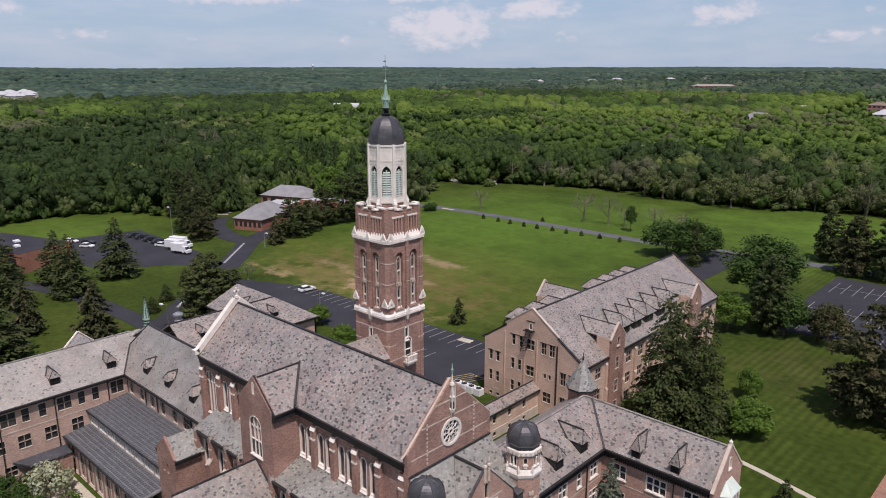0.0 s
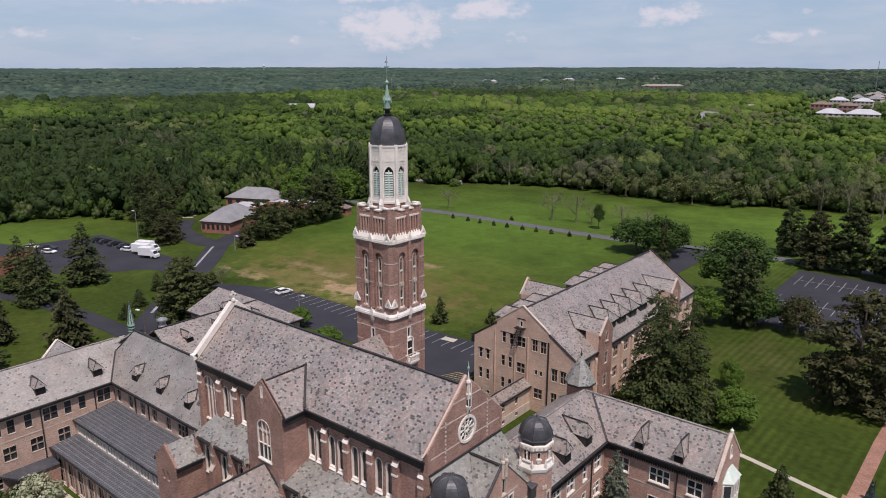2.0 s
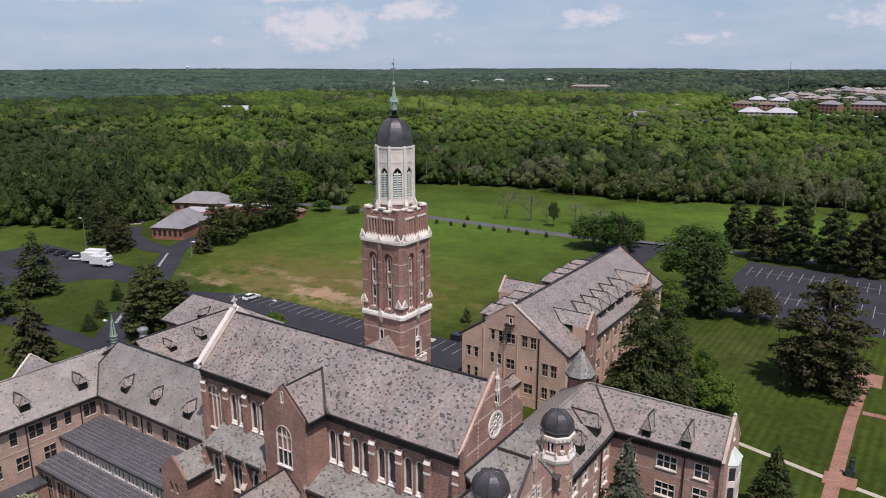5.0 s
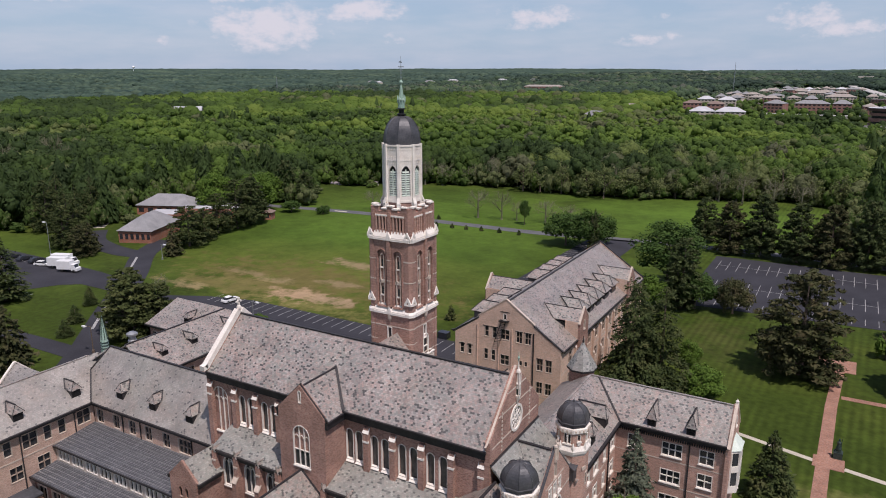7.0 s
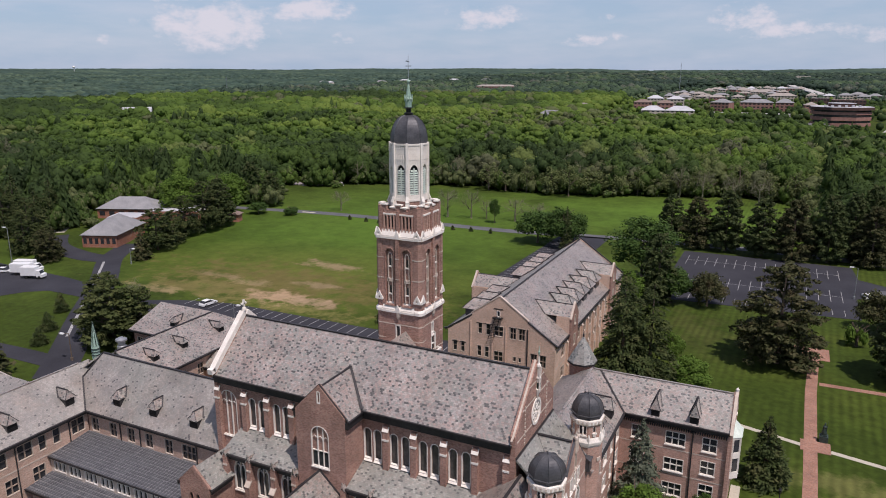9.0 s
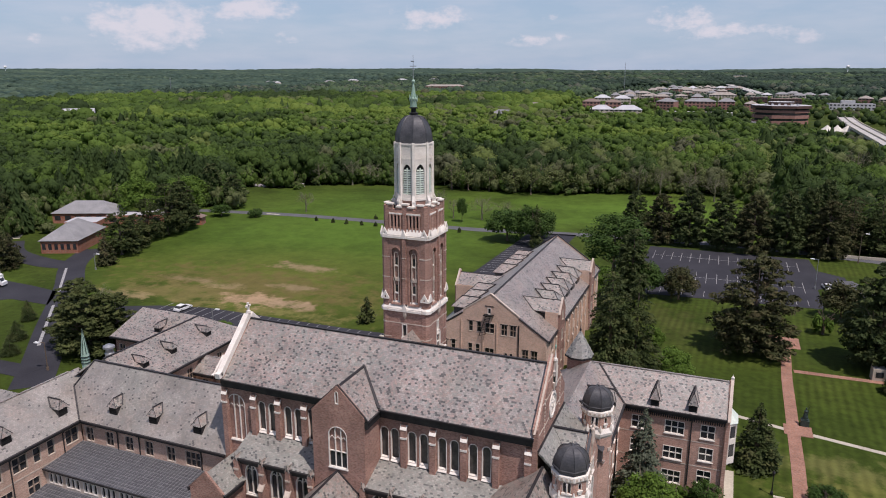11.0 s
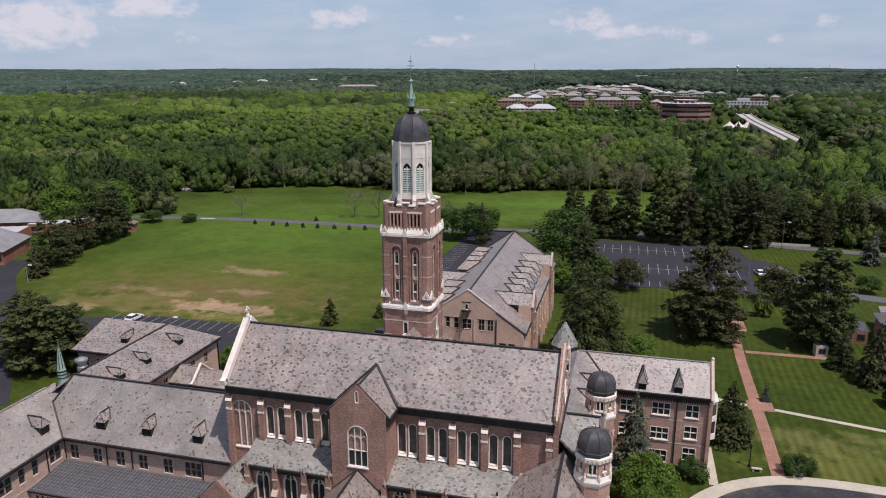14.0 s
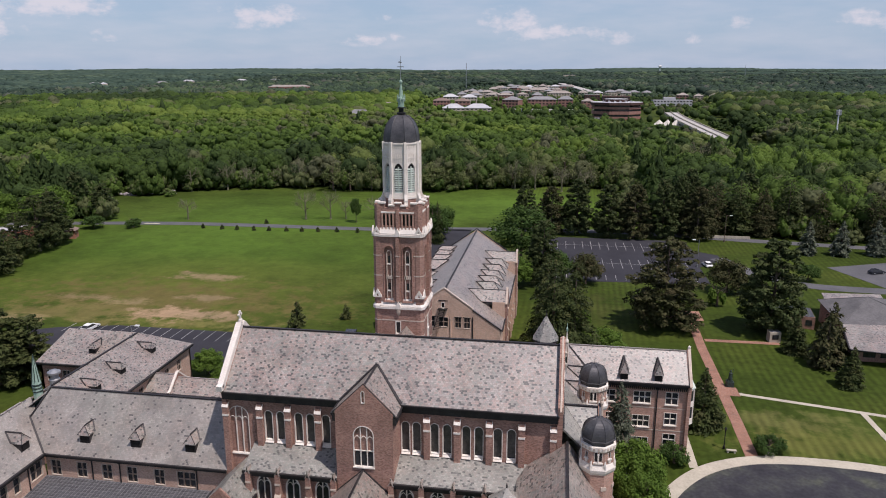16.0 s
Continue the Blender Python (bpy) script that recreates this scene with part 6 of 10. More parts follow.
pieces("gutter", bm, GUTTER, stair)

# ---- north building ----
north = thing("north_building", (-68.6, 122, 0), "long tan-brown brick college building with slate roof and rows of dormers", "building")
NR, NRT, HS = -68.6, 18.5, 0.675
Y0, Y1 = 95.8, 149.0
p = (0, Y0, 0)
wn_ = dict(surround=0.07, stone=STONE_WARM, bars=SASH)
cuts = set_windows(north, p, SOUTH, [(-77.5, 7.2), (-75.9, 7.2), (-72.4, 11.4), (-70.8, 11.4), (-77.5, 3.2), (-75.9, 3.2), (-72.5, 6.9), (-71.0, 6.9), (-72.5, 2.6), (-71.0, 2.6)], 0.75, 2.05, lights=1, rows=2, **wn_)
cuts += set_windows(north, p, SOUTH, [(-65.9, 11.3), (-64.2, 11.3), (-61.8, 6.8), (-60.1, 6.8), (-61.8, 2.4), (-60.1, 2.4)], 1.1, 2.2, lights=2, rows=2, **wn_)
cuts += set_windows(north, p, SOUTH, [(-68.7, 11.4), (-68.7, 6.5), (-65.0, 2.6)], 1.7, 1.9, lights=2, rows=2, **wn_)
cuts += set_windows(north, p, SOUTH, [(-65.5, 7.0), (-64.5, 7.0)], 0.5, 0.9, lights=1, rows=1, **wn_)
cuts += set_windows(north, p, SOUTH, [(-77.4, 0.4), (-75.8, 0.4), (-72.5, 0.2), (-71.0, 0.2)], 0.7, 0.6, lights=1, rows=1, **wn_)
cuts += set_windows(north, p, SOUTH, [(-68.8, 15.2)], 0.5, 1.0, lights=1, rows=1, surround=0.1, stone=STONE, bars=STONE)
wall(north, p, SOUTH, [(-79.0, -0.5), (-57.9, -0.5), (-57.9, 11.3), (-63.2, 14.9), (-63.2, 15.3), (-68.6, 19.0), (-74.0, 15.3), (-74.0, 14.6), (-79.0, 11.2)], cuts, BRICK_BUFF)
coping(north, [(-63.0, Y0 + 0.15, 15.1), (-63.4, Y0 + 0.15, 15.4), (-68.6, Y0 + 0.15, 19.05), (-73.8, Y0 + 0.15, 15.4), (-74.2, Y0 + 0.15, 15.1)], 0.45, 0.16, STONE_WARM)
coping(north, [(-74.2, Y0 + 0.15, 14.7), (-79.3, Y0 + 0.15, 11.3), (-79.9, Y0 + 0.15, 11.25)], 0.45, 0.14, GUTTER)
coping(north, [(-63.2, Y0 + 0.15, 14.9), (-57.6, Y0 + 0.15, 11.15)], 0.45, 0.14, GUTTER)
for x in (-74.3, -69.95, -67.3, -63.1):
    bm = bmesh.new()
    box(bm, x - 0.1, x + 0.1, Y0 - 0.16, Y0, 0, 13.6)
    part("downpipe", bm, BRICK_BUFF if x != -63.1 else GUTTER, north)
bm = bmesh.new()
box(bm, -69.7, -67.9, Y0 - 0.06, Y0 + 0.05, 16.55, 16.7)
for x in (-72.4, -70.8, -65.9, -64.2):
    box(bm, x - 0.75, x + 0.75, Y0 - 0.06, Y0 + 0.05, 13.35, 13.5)
for x in (-61.8, -60.1, -77.5, -75.9):
    box(bm, x - 0.65, x + 0.65, Y0 - 0.06, Y0 + 0.05, 8.95, 9.1)
pieces("lintel", bm, GUTTER, north)
bands(north, p, SOUTH, [(-79, -57.9, 1.6)], 0.16)
wall(north, (0, Y1, 0), NORTH, [(57.9, -0.5), (79.0, -0.5), (79.0, 11.2), (68.6, 18.7), (57.9, 11.3)], (), BRICK_BUFF)
coping(north, [(-57.6, Y1 - 0.15, 11.3), (-63.0, Y1 - 0.15, 15.0), (-68.6, Y1 - 0.15, 18.95), (-79.2, Y1 - 0.15, 11.4)], 0.4, 0.16, GUTTER)
p = (-57.9, 0, 0)
ys = [100.6, 111.0, 115.4, 119.8, 124.2, 128.6, 132.6, 142.0, 146.0]
cuts = set_windows(north, p, EAST, [(y, z) for y in ys for z in (7.6, 3.6)], 1.9, 2.1, lights=2, rows=2, **wn_)
cuts += set_windows(north, p, EAST, [(y, 0.2) for y in ys[1:]], 1.9, 1.9, lights=2, rows=2, **wn_)
wall(north, p, EAST, rect(Y0 + 0.4, Y1 - 0.4, -0.5, 11.0), cuts, BRICK_BUFF)
bands(north, p, EAST, [(Y0 + 0.5, Y1 - 0.5, 6.5), (Y0 + 0.5, Y1 - 0.5, 2.9)], 0.18)
for y in (103.0, 108.8, 113.2, 117.6, 122, 126.4, 130.8, 135.0, 140, 144):
    bm = bmesh.new()
    box(bm, -58, -57.55, y - 0.3, y + 0.3, -0.5, 9.6)
    box(bm, -58, -57.35, y - 0.34, y + 0.34, -0.5, 5.0)
    uv_layer(bm)
    b = part("buttress", bm, BRICK_BUFF, north)
    bm = bmesh.new()
    slab(bm, [(-57.5, y - 0.35, 9.6), (-57.5, y + 0.35, 9.6), (-57.95, y + 0.35, 10.2), (-57.95, y - 0.35, 10.2)], 0.15)
    slab(bm, [(-57.3, y - 0.38, 5.0), (-57.3, y + 0.38, 5.0), (-57.6, y + 0.38, 5.5), (-57.6, y - 0.38, 5.5)], 0.15)
    pieces("cap_stone", bm, STONE_WARM, b)
wall(north, (-79.0, 0, 0), WEST, rect(-Y1 + 0.4, -Y0 - 0.4, -0.5, 11.0), set_windows(north, (-79.0, 0, 0), WEST, [(-y, z) for y in ys for z in (7.6, 3.6)], 1.9, 2.1, lights=2, rows=2, **wn_), BRICK_BUFF)
for s, lbl in ((1, "e"), (-1, "w")):
    e = NR + s * 11.05
    roof_plane(north, [(e, Y0 + 0.35, 11.04), (e, Y1 - 0.35, 11.04), (NR, Y1 - 0.35, NRT), (NR, Y0 + 0.35, NRT)])
    gutter(north, (e + s * 0.05, Y0 + 0.4, 11.1), (e + s * 0.05, Y1 - 0.4, 11.1), 0.3, 0.32, -0.32)
ridge(north, (NR, Y0 + 0.3, NRT), (NR, Y1 - 0.3, NRT), 0.35, 0.14)


def hipped_dormer(y, s, w=3.9):
    """Broad dormer with a hipped roof, its ridge level out from the main slope."""
    n = EAST if s > 0 else WEST
    bx, fx = NR + s * 4.1, NR + s * 9.5
    top, eave = 15.8, 14.05
    fz = NRT - HS * 9.0
    bm = bmesh.new()
    a, b = sorted((fx - s * 0.35, fx - s * 3.0))
    box(bm, a, b, y - w / 2 + 0.55, y + w / 2 - 0.55, fz - 0.4, eave + 0.1)
    body = part("dormer", bm, LEAD, north)
    bm = bmesh.new()
    e = fx + s * 0.1
    hip = (fx - s * 1.5, y, top)
    for t in (-1, 1):
        slab(bm, [(bx, y, top), hip, (e, y + t * w / 2, eave), (NR + s * 6.6, y + t * w / 2, eave)], 0.12)
    slab(bm, [hip, (e, y - w / 2, eave), (e, y + w / 2, eave)], 0.12)
    pieces("dormer_roof", bm, SLATE, body)
    bm = bmesh.new()
    for t in (-1, 1):
        beam(bm, (bx, y, top + 0.05), (NR + s * 6.7, y + t * w / 2, eave + 0.08), 0.2, 0.08)
        beam(bm, hip, (e, y + t * w / 2, eave), 0.12, 0.07)
    beam(bm, (bx, y, top), hip, 0.2, 0.1)
    pieces("flashing", bm, GUTTER, body)
    bm = bmesh.new()
    x = fx - s * 0.3
    for t in (-0.75, 0.75):
        box(bm, min(x, x + s * 0.03), max(x, x + s * 0.03), y + t - 0.55, y + t + 0.55, fz + 0.15, eave - 0.1)
    part("pane", bm, GLASS, body)


for y in (112.2, 116.6, 121.2, 126.1, 131.2):
    hipped_dormer(y, 1)
for y in (102.5, 107.2, 112.0, 128.5, 133.0, 137.5, 142.0):
    hipped_dormer(y, -1)


def wall_gable(y, s, x1, w=4.6, top=16.2):
    """Cross gable that rises from the side wall."""
    n = EAST if s > 0 else WEST
    sh = top - w / 2 * 0.95
    u = lambda v: v if s > 0 else -v
    loop = [(y - w / 2, -0.5), (y + w / 2, -0.5), (y + w / 2, sh), (y, top + 0.5), (y - w / 2, sh)]
    p = (x1, 0, 0)
    cuts = set_windows(north, p, n, [(u(y), 8.3), (u(y), 4.0), (u(y), 0.0)], 1.2, 2.2, lights=2, rows=2, **wn_)
    cuts += set_windows(north, p, n, [(u(y), 12.6)], 0.8, 1.7, "pointed", lights=1, rows=1, surround=0.1, stone=STONE_WARM)
    wall(north, p, n, [(u(a), b) for a, b in loop][:: 1 if s > 0 else -1], cuts, BRICK)
    coping(north, [(x1 - s * 0.15, y - w / 2 - 0.1, sh), (x1 - s * 0.15, y, top + 0.55), (x1 - s * 0.15, y + w / 2 + 0.1, sh)], 0.4, 0.16, STONE_WARM)
    back = NR + s * (NRT - top) / HS
    ridge(north, (back, y, top), (x1 - s * 0.2, y, top), 0.2, 0.1)
    low = top - w / 2 * 0.8
    for t in (-1, 1):
        roof_plane(north, [(back, y, top), (x1 - s * 0.2, y, top), (x1 - s * 0.2, y + t * w / 2, low), (NR + s * (NRT - low) / HS, y + t * w / 2, low)], 0.15)
        ridge(north, (back, y, top + 0.05), (NR + s * (NRT - low) / HS, y + t * w / 2, low + 0.08), 0.16, 0.08, name="flashing")
        bm = bmesh.new()
        a, b = sorted((x1 - s * 0.4, NR + s * 8.5))
        box(bm, a, b, y + t * (w / 2 - 0.1) - 0.15, y + t * (w / 2 - 0.1) + 0.15, 10.6, low - 0.02)
        uv_layer(bm)
        part("wall", bm, BRICK_BUFF, north)


wall_gable(105.6, 1, -57.2)
wall_gable(137.0, 1, -57.2)
wall_gable(122.2, -1, -84.6, 5.4, 14.7)
for t in (-1, 1):
    bm = bmesh.new()
    box(bm, -84.4, -78.8, 122.2 + t * 2.6 - 0.2, 122.2 + t * 2.6 + 0.2, -0.5, 12.4)
    part("wall", bm, BRICK_BUFF, north)
# iron fire escape ladder on the south gable
bm = bmesh.new()
tube(bm, (-69.3, Y0 - 0.5, 11.3), (-68.3, Y0 - 0.5, 15.6), 0.06)
tube(bm, (-70.6, Y0 - 0.5, 10.8), (-69.2, Y0 - 0.5, 15.2), 0.06)
for i in range(9):
    f = i / 8
    tube(bm, (-69.3 + f, Y0 - 0.5, 11.3 + 4.3 * f), (-70.6 + 1.4 * f, Y0 - 0.5, 10.8 + 4.4 * f), 0.035, n=4)
box(bm, -69.7, -67.9, Y0 - 1.0, Y0, 15.0, 15.12)
part("fire_escape", bm, IRON, north, "black iron fire ladder")
# low gabled corridor to the church
CX, CEAVE, CTOP = -67.95, 4.8, 5.9
corridor = thing("corridor", (CX, 85, 0), "low tan brick corridor with slate gable roof and cream base", "building")
for s in (-1, 1):
    roof_plane(corridor, [(CX + s * 1.62, 67, CEAVE), (CX + s * 1.62, 95.7, CEAVE), (CX, 95.7, CTOP), (CX, 67, CTOP)])
    p = (CX + s * 1.35, 0, 0)
    n = EAST if s > 0 else WEST
    cuts = set_windows(corridor, p, n, [(s * y, 2.75) for y in (75.5, 79.5, 83.5, 87.5, 91.5)], 0.85, 1.35, lights=1, rows=2, **wn_)
    wall(corridor, p, n, rect(67, 95.7, 1.7, 4.65) if s > 0 else rect(-95.7, -67, 1.7, 4.65), cuts, BRICK_BUFF)
    p = (CX + s * 1.42, 0, 0)
    cuts = set_windows(corridor, p, n, [(s * y, 0.5) for y in (75.5, 79.5, 83.5, 87.5, 91.5)], 0.8, 0.8, lights=1, rows=1, **wn_)
    wall(corridor, p, n, rect(67, 95.7, -0.5, 1.7) if s > 0 else rect(-95.7, -67, -0.5, 1.7), cuts, STONE_WARM, name="base_wall", label="cream base wall")
    gutter(corridor, (CX + s * 1.66, 67, CEAVE - 0.12), (CX + s * 1.66, 95.7, CEAVE - 0.12), 0.2, 0.22, -0.22)
ridge(corridor, (CX, 67, CTOP), (CX, 95.7, CTOP), 0.25, 0.1)


# ---- ground, roads and paths ----
def hill(x, y):
    """Height of the land: flat campus, a sunken cloister yard, and a slow rise to the far horizon."""
    r = math.hypot(x + 30, y + 10)
    f = min(1.0, max(0.0, (r - 1500) / 3300))
    z = 46 * f * f * (3 - 2 * f)
    if r > 700:
        z += min(1.0, (r - 700) / 900) * 7 * noise.noise(Vector((x * 0.0011, y * 0.0011, 0.3)))
    if -116.5 < x < -85 and y < 42:
        a = min(1, (x + 116.5) / 2) * min(1, (-85 - x) / 2) * min(1, (42 - y) / 4)
        z += (YARD + 0.05) * max(0, a)
    return z


def lawn_material():
    m = material("mown lawn", [(0.026, 0.042, 0.006), (0.040, 0.061, 0.009), (0.060, 0.077, 0.013)], 0.03, 0.9, fine=0.7, fine_amount=0.26, bump=0.04, bump_scale=3.0, spec=0.1)
    n, l = m.node_tree.nodes, m.node_tree.links
    bsdf = n["Principled BSDF"]
    src = bsdf.inputs["Base Color"].links[0].from_socket
    geo = n.new("ShaderNodeNewGeometry")
    # mowing stripes on the east lawns
    mp = n.new("ShaderNodeMapping")
    mp.inputs["Rotation"].default_value = (0, 0, radians(1.5))
    l.new(geo.outputs["Position"], mp.inputs["Vector"])
    wv = n.new("ShaderNodeTexWave")
    wv.inputs["Scale"].default_value = 0.2
    wv.inputs["Distortion"].default_value = 0.35
    wv.inputs["Detail"].default_value = 1.0
    l.new(mp.outputs["Vector"], wv.inputs["Vector"])
    mr = n.new("ShaderNodeMapRange")
    mr.inputs["To Min"].default_value, mr.inputs["To Max"].default_value = 0.85, 1.2
    l.new(wv.outputs["Fac"], mr.inputs["Value"])
    # the stripes come and go, and lie east of the church only
    sx = n.new("ShaderNodeSeparateXYZ")
    l.new(geo.outputs["Position"], sx.inputs["Vector"])
    side = n.new("ShaderNodeMapRange")
    side.inputs["From Min"].default_value, side.inputs["From Max"].default_value = -75, -50
    l.new(sx.outputs["X"], side.inputs["Value"])
    come = n.new("ShaderNodeTexNoise")
    come.inputs["Scale"].default_value = 0.06
    come.inputs["Detail"].default_value = 3.0
    l.new(geo.outputs["Position"], come.inputs["Vector"])
    cm = n.new("ShaderNodeMapRange")
    cm.inputs["From Min"].default_value, cm.inputs["From Max"].default_value = 0.30, 0.58
    l.new(come.outputs["Fac"], cm.inputs["Value"])
    both = n.new("ShaderNodeMath")
    both.operation = "MULTIPLY"
    l.new(side.outputs["Result"], both.inputs[0])
    l.new(cm.outputs["Result"], both.inputs[1])
    stripe, stripe_where, col = mr.outputs["Result"], both.outputs["Value"], src
    # worn and dry ground: middle of the patch, its reach, colour, how bare
    for (cx, cy, rx, ry), c, amount in (((-165, 215, 125, 135), (0.074, 0.132, 0.017), 0.97), ((-62, 285, 105, 72), (0.082, 0.146, 0.019), 0.97), ((2, 84, 27, 13), (0.085, 0.108, 0.024), 0.75), ((-275, 90, 95, 55), (0.080, 0.130, 0.018), 0.9), ((-150, 146, 80, 46), (0.100, 0.116, 0.022), 0.85),
            ((-150, 134, 62, 28), (0.124, 0.104, 0.034), 0.95), ((-165, 122, 34, 12), (0.15, 0.128, 0.045), 0.7), ((-134, 119, 32, 5), (0.17, 0.155, 0.05), 0.75), ((-143.5, 124, 13, 8), (0.34, 0.235, 0.14), 1.0), ((-133, 124.5, 12, 5), (0.30, 0.215, 0.13), 0.9), ((-160, 132, 15, 4), (0.25, 0.19, 0.1), 0.75), ((-148, 157, 17, 6), (0.26, 0.19, 0.11), 0.75), ((-141, 138, 12, 4), (0.24, 0.18, 0.1), 0.7), ((-178, 116, 16, 3.5), (0.26, 0.2, 0.1), 0.75), ((-172, 134, 14, 3), (0.2, 0.15, 0.08), 0.6),
            ((-40, 146, 16, 20), (0.105, 0.092, 0.034), 0.25), ((-10, 88, 18, 7), (0.15, 0.14, 0.05), 0.5), ((-4, 83, 20, 8), (0.12, 0.12, 0.03), 0.6)):
        mp = n.new("ShaderNodeMapping")
        mp.inputs["Location"].default_value = (-cx / rx, -cy / ry, 0)
        mp.inputs["Scale"].default_value = (1 / rx, 1 / ry, 0)
        l.new(geo.outputs["Position"], mp.inputs["Vector"])
        ln = n.new("ShaderNodeVectorMath")
        ln.operation = "LENGTH"
        l.new(mp.outputs["Vector"], ln.inputs[0])
        nz = n.new("ShaderNodeTexNoise")
        nz.inputs["Scale"].default_value = 0.06 if rx > 70 else 0.17
        nz.inputs["Detail"].default_value = 9.0
        nz.inputs["Roughness"].default_value = 0.68
        l.new(geo.outputs["Position"], nz.inputs["Vector"])
        sub = n.new("ShaderNodeMath")
        sub.operation = "MULTIPLY_ADD"
        sub.inputs[1].default_value, sub.inputs[2].default_value = (1.2, -0.5) if rx > 70 else (3.4, -1.55)
        l.new(nz.outputs["Fac"], sub.inputs[0])
        ad = n.new("ShaderNodeMath")
        ad.operation = "SUBTRACT"
        l.new(sub.outputs["Value"], ad.inputs[0])
        l.new(ln.outputs["Value"], ad.inputs[1])
        fac = n.new("ShaderNodeMapRange")
        fac.inputs["From Min"].default_value, fac.inputs["From Max"].default_value = (-0.75, 0.05) if rx > 70 else (-0.62, -0.05)
        fac.inputs["To Max"].default_value = amount
        l.new(ad.outputs["Value"], fac.inputs["Value"])
        mx = n.new("ShaderNodeMixRGB")
        mx.inputs["Color2"].default_value = (*c, 1)
        l.new(fac.outputs["Result"], mx.inputs["Fac"])
        l.new(col, mx.inputs["Color1"])
        col = mx.outputs["Color"]
    # tufts and thin spots over all of it
    nz = n.new("ShaderNodeTexNoise")
    nz.inputs["Scale"].default_value = 0.22
    nz.inputs["Detail"].default_value = 10.0
    nz.inputs["Roughness"].default_value = 0.72
    l.new(geo.outputs["Position"], nz.inputs["Vector"])
    mr = n.new("ShaderNodeMapRange")
    mr.inputs["From Min"].default_value, mr.inputs["From Max"].default_value = 0.3, 0.7
    mr.inputs["To Min"].default_value, mr.inputs["To Max"].default_value = 0.8, 1.2
    l.new(nz.outputs["Fac"], mr.inputs["Value"])
    hsv = n.new("ShaderNodeHueSaturation")
    l.new(mr.outputs["Result"], hsv.inputs["Value"])
    l.new(col, hsv.inputs["Color"])
    mown = n.new("ShaderNodeHueSaturation")
    l.new(stripe, mown.inputs["Value"])
    l.new(stripe_where, mown.inputs["Fac"])
    l.new(hsv.outputs["Color"], mown.inputs["Color"])
    l.new(mown.outputs["Color"], bsdf.inputs["Base Color"])
    return m


LAWN = lawn_material()


def ground_sheet():
    far = [420, 520, 650, 820, 1050, 1350, 1700, 2100, 2600, 3200, 3900, 4700, 5400]
    xs = sorted([-80 - f for f in far] + [-500 + 4 * i for i in range(1, 210)] + [f for f in far])
    ys = sorted([-f * 1.0 for f in far[1:]] + [-60 + 4 * i for i in range(120)] + [f for f in far])
    me = bpy.data.meshes.new("ground")
    vs = [(x, y, hill(x, y)) for y in ys for x in xs]
    w = len(xs)
    fs = [(j * w + i, j * w + i + 1, (j + 1) * w + i + 1, (j + 1) * w + i) for j in range(len(ys) - 1) for i in range(w - 1)]
    me.from_pydata(vs, [], fs)
    me.materials.append(LAWN)
    me.polygons.foreach_set("use_smooth", [True] * len(me.polygons))
    tagged(new("ground", me), "wide green lawn with worn and dry patches", "ground", kind="structure")


ground_sheet()


def sheet(name, loops, mat, label, category, z=0.05, thick=0.3):
    """A flat paved area, with a real edge, from its outline."""
    bm = bmesh.new()
    for loop in loops:
        slab(bm, [(x, y, z) for x, y in loop], thick)
    return solid(name, bm, mat, label, category, kind="structure")


def ribbon(bm, pts, w, z=0.05, thick=0.3):
    """A strip of even width along a line of points."""
    pts = [Vector((x, y, 0)) for x, y in pts]
    left, right = [], []
    for i, p in enumerate(pts):
        d = (pts[min(i + 1, len(pts) - 1)] - pts[max(i - 1, 0)]).normalized()
        s = Vector((-d.y, d.x, 0)) * (w / 2)
        left.append(p + s)
        right.append(p - s)
    for i in range(len(pts) - 1):
        slab(bm, [(*q.xy, z) for q in (left[i], left[i + 1], right[i + 1], right[i])], thick)


def road(name, pts, w, mat, label, category="road", z=0.05):
    bm = bmesh.new()
    ribbon(bm, pts, w, z)
    return solid(name, bm, mat, label, category, kind="structure")


def bend(pts, n=6):
    """More points along a smooth line through the given ones."""
    out = []
    P = [pts[0], *pts, pts[-1]]
    for i in range(1, len(P) - 2):
        for k in range(n):
            t = k / n
            out.append(tuple(0.5 * (2 * P[i][j] + (P[i + 1][j] - P[i - 1][j]) * t + (2 * P[i - 1][j] - 5 * P[i][j] + 4 * P[i + 1][j] - P[i + 2][j]) * t * t + (3 * P[i][j] - P[i - 1][j] - 3 * P[i + 1][j] + P[i + 2][j]) * t ** 3) for j in (0, 1)))
    out.append(pts[-1])
    return out


def lines(name, segs, w, mat, label, z=0.062):
    """Painted marks, one object for one set."""
    bm = bmesh.new()
    for a, b in segs:
        ribbon(bm, [a, b], w, z, 0.02)
    return solid(name, bm, mat, label, "road marking", kind="structure")


sheet("parking_lot_tower", [[(-182, 102.5), (-176, 96), (-164, 98), (-97, 98), (-97, 90), (-83, 90), (-83, 116), (-110, 114.8), (-150, 114.8), (-163, 111.5)]], ASPHALT, "dark asphalt parking lot with white stall lines", "parking lot")
lines("stall_lines_tower", [((-161 + 2.74 * i, 109.0), (-161 + 2.74 * i, 114.6)) for i in range(28) if not -82 < -161 + 2.74 * i], 0.13, PAINT, "white painted parking stall lines")
lines("stall_lines_tower_near", [((-110 + 2.74 * i, 98.4), (-110 + 2.74 * i, 103.6)) for i in range(5)], 0.13, PAINT, "white painted parking stall lines")
sheet("parking_lot_north", [[(-98.5, 168), (-86, 168), (-84, 150), (-80, 150), (-80, 232), (-97, 230)]], ASPHALT, "asphalt lot beside the north building", "parking lot")
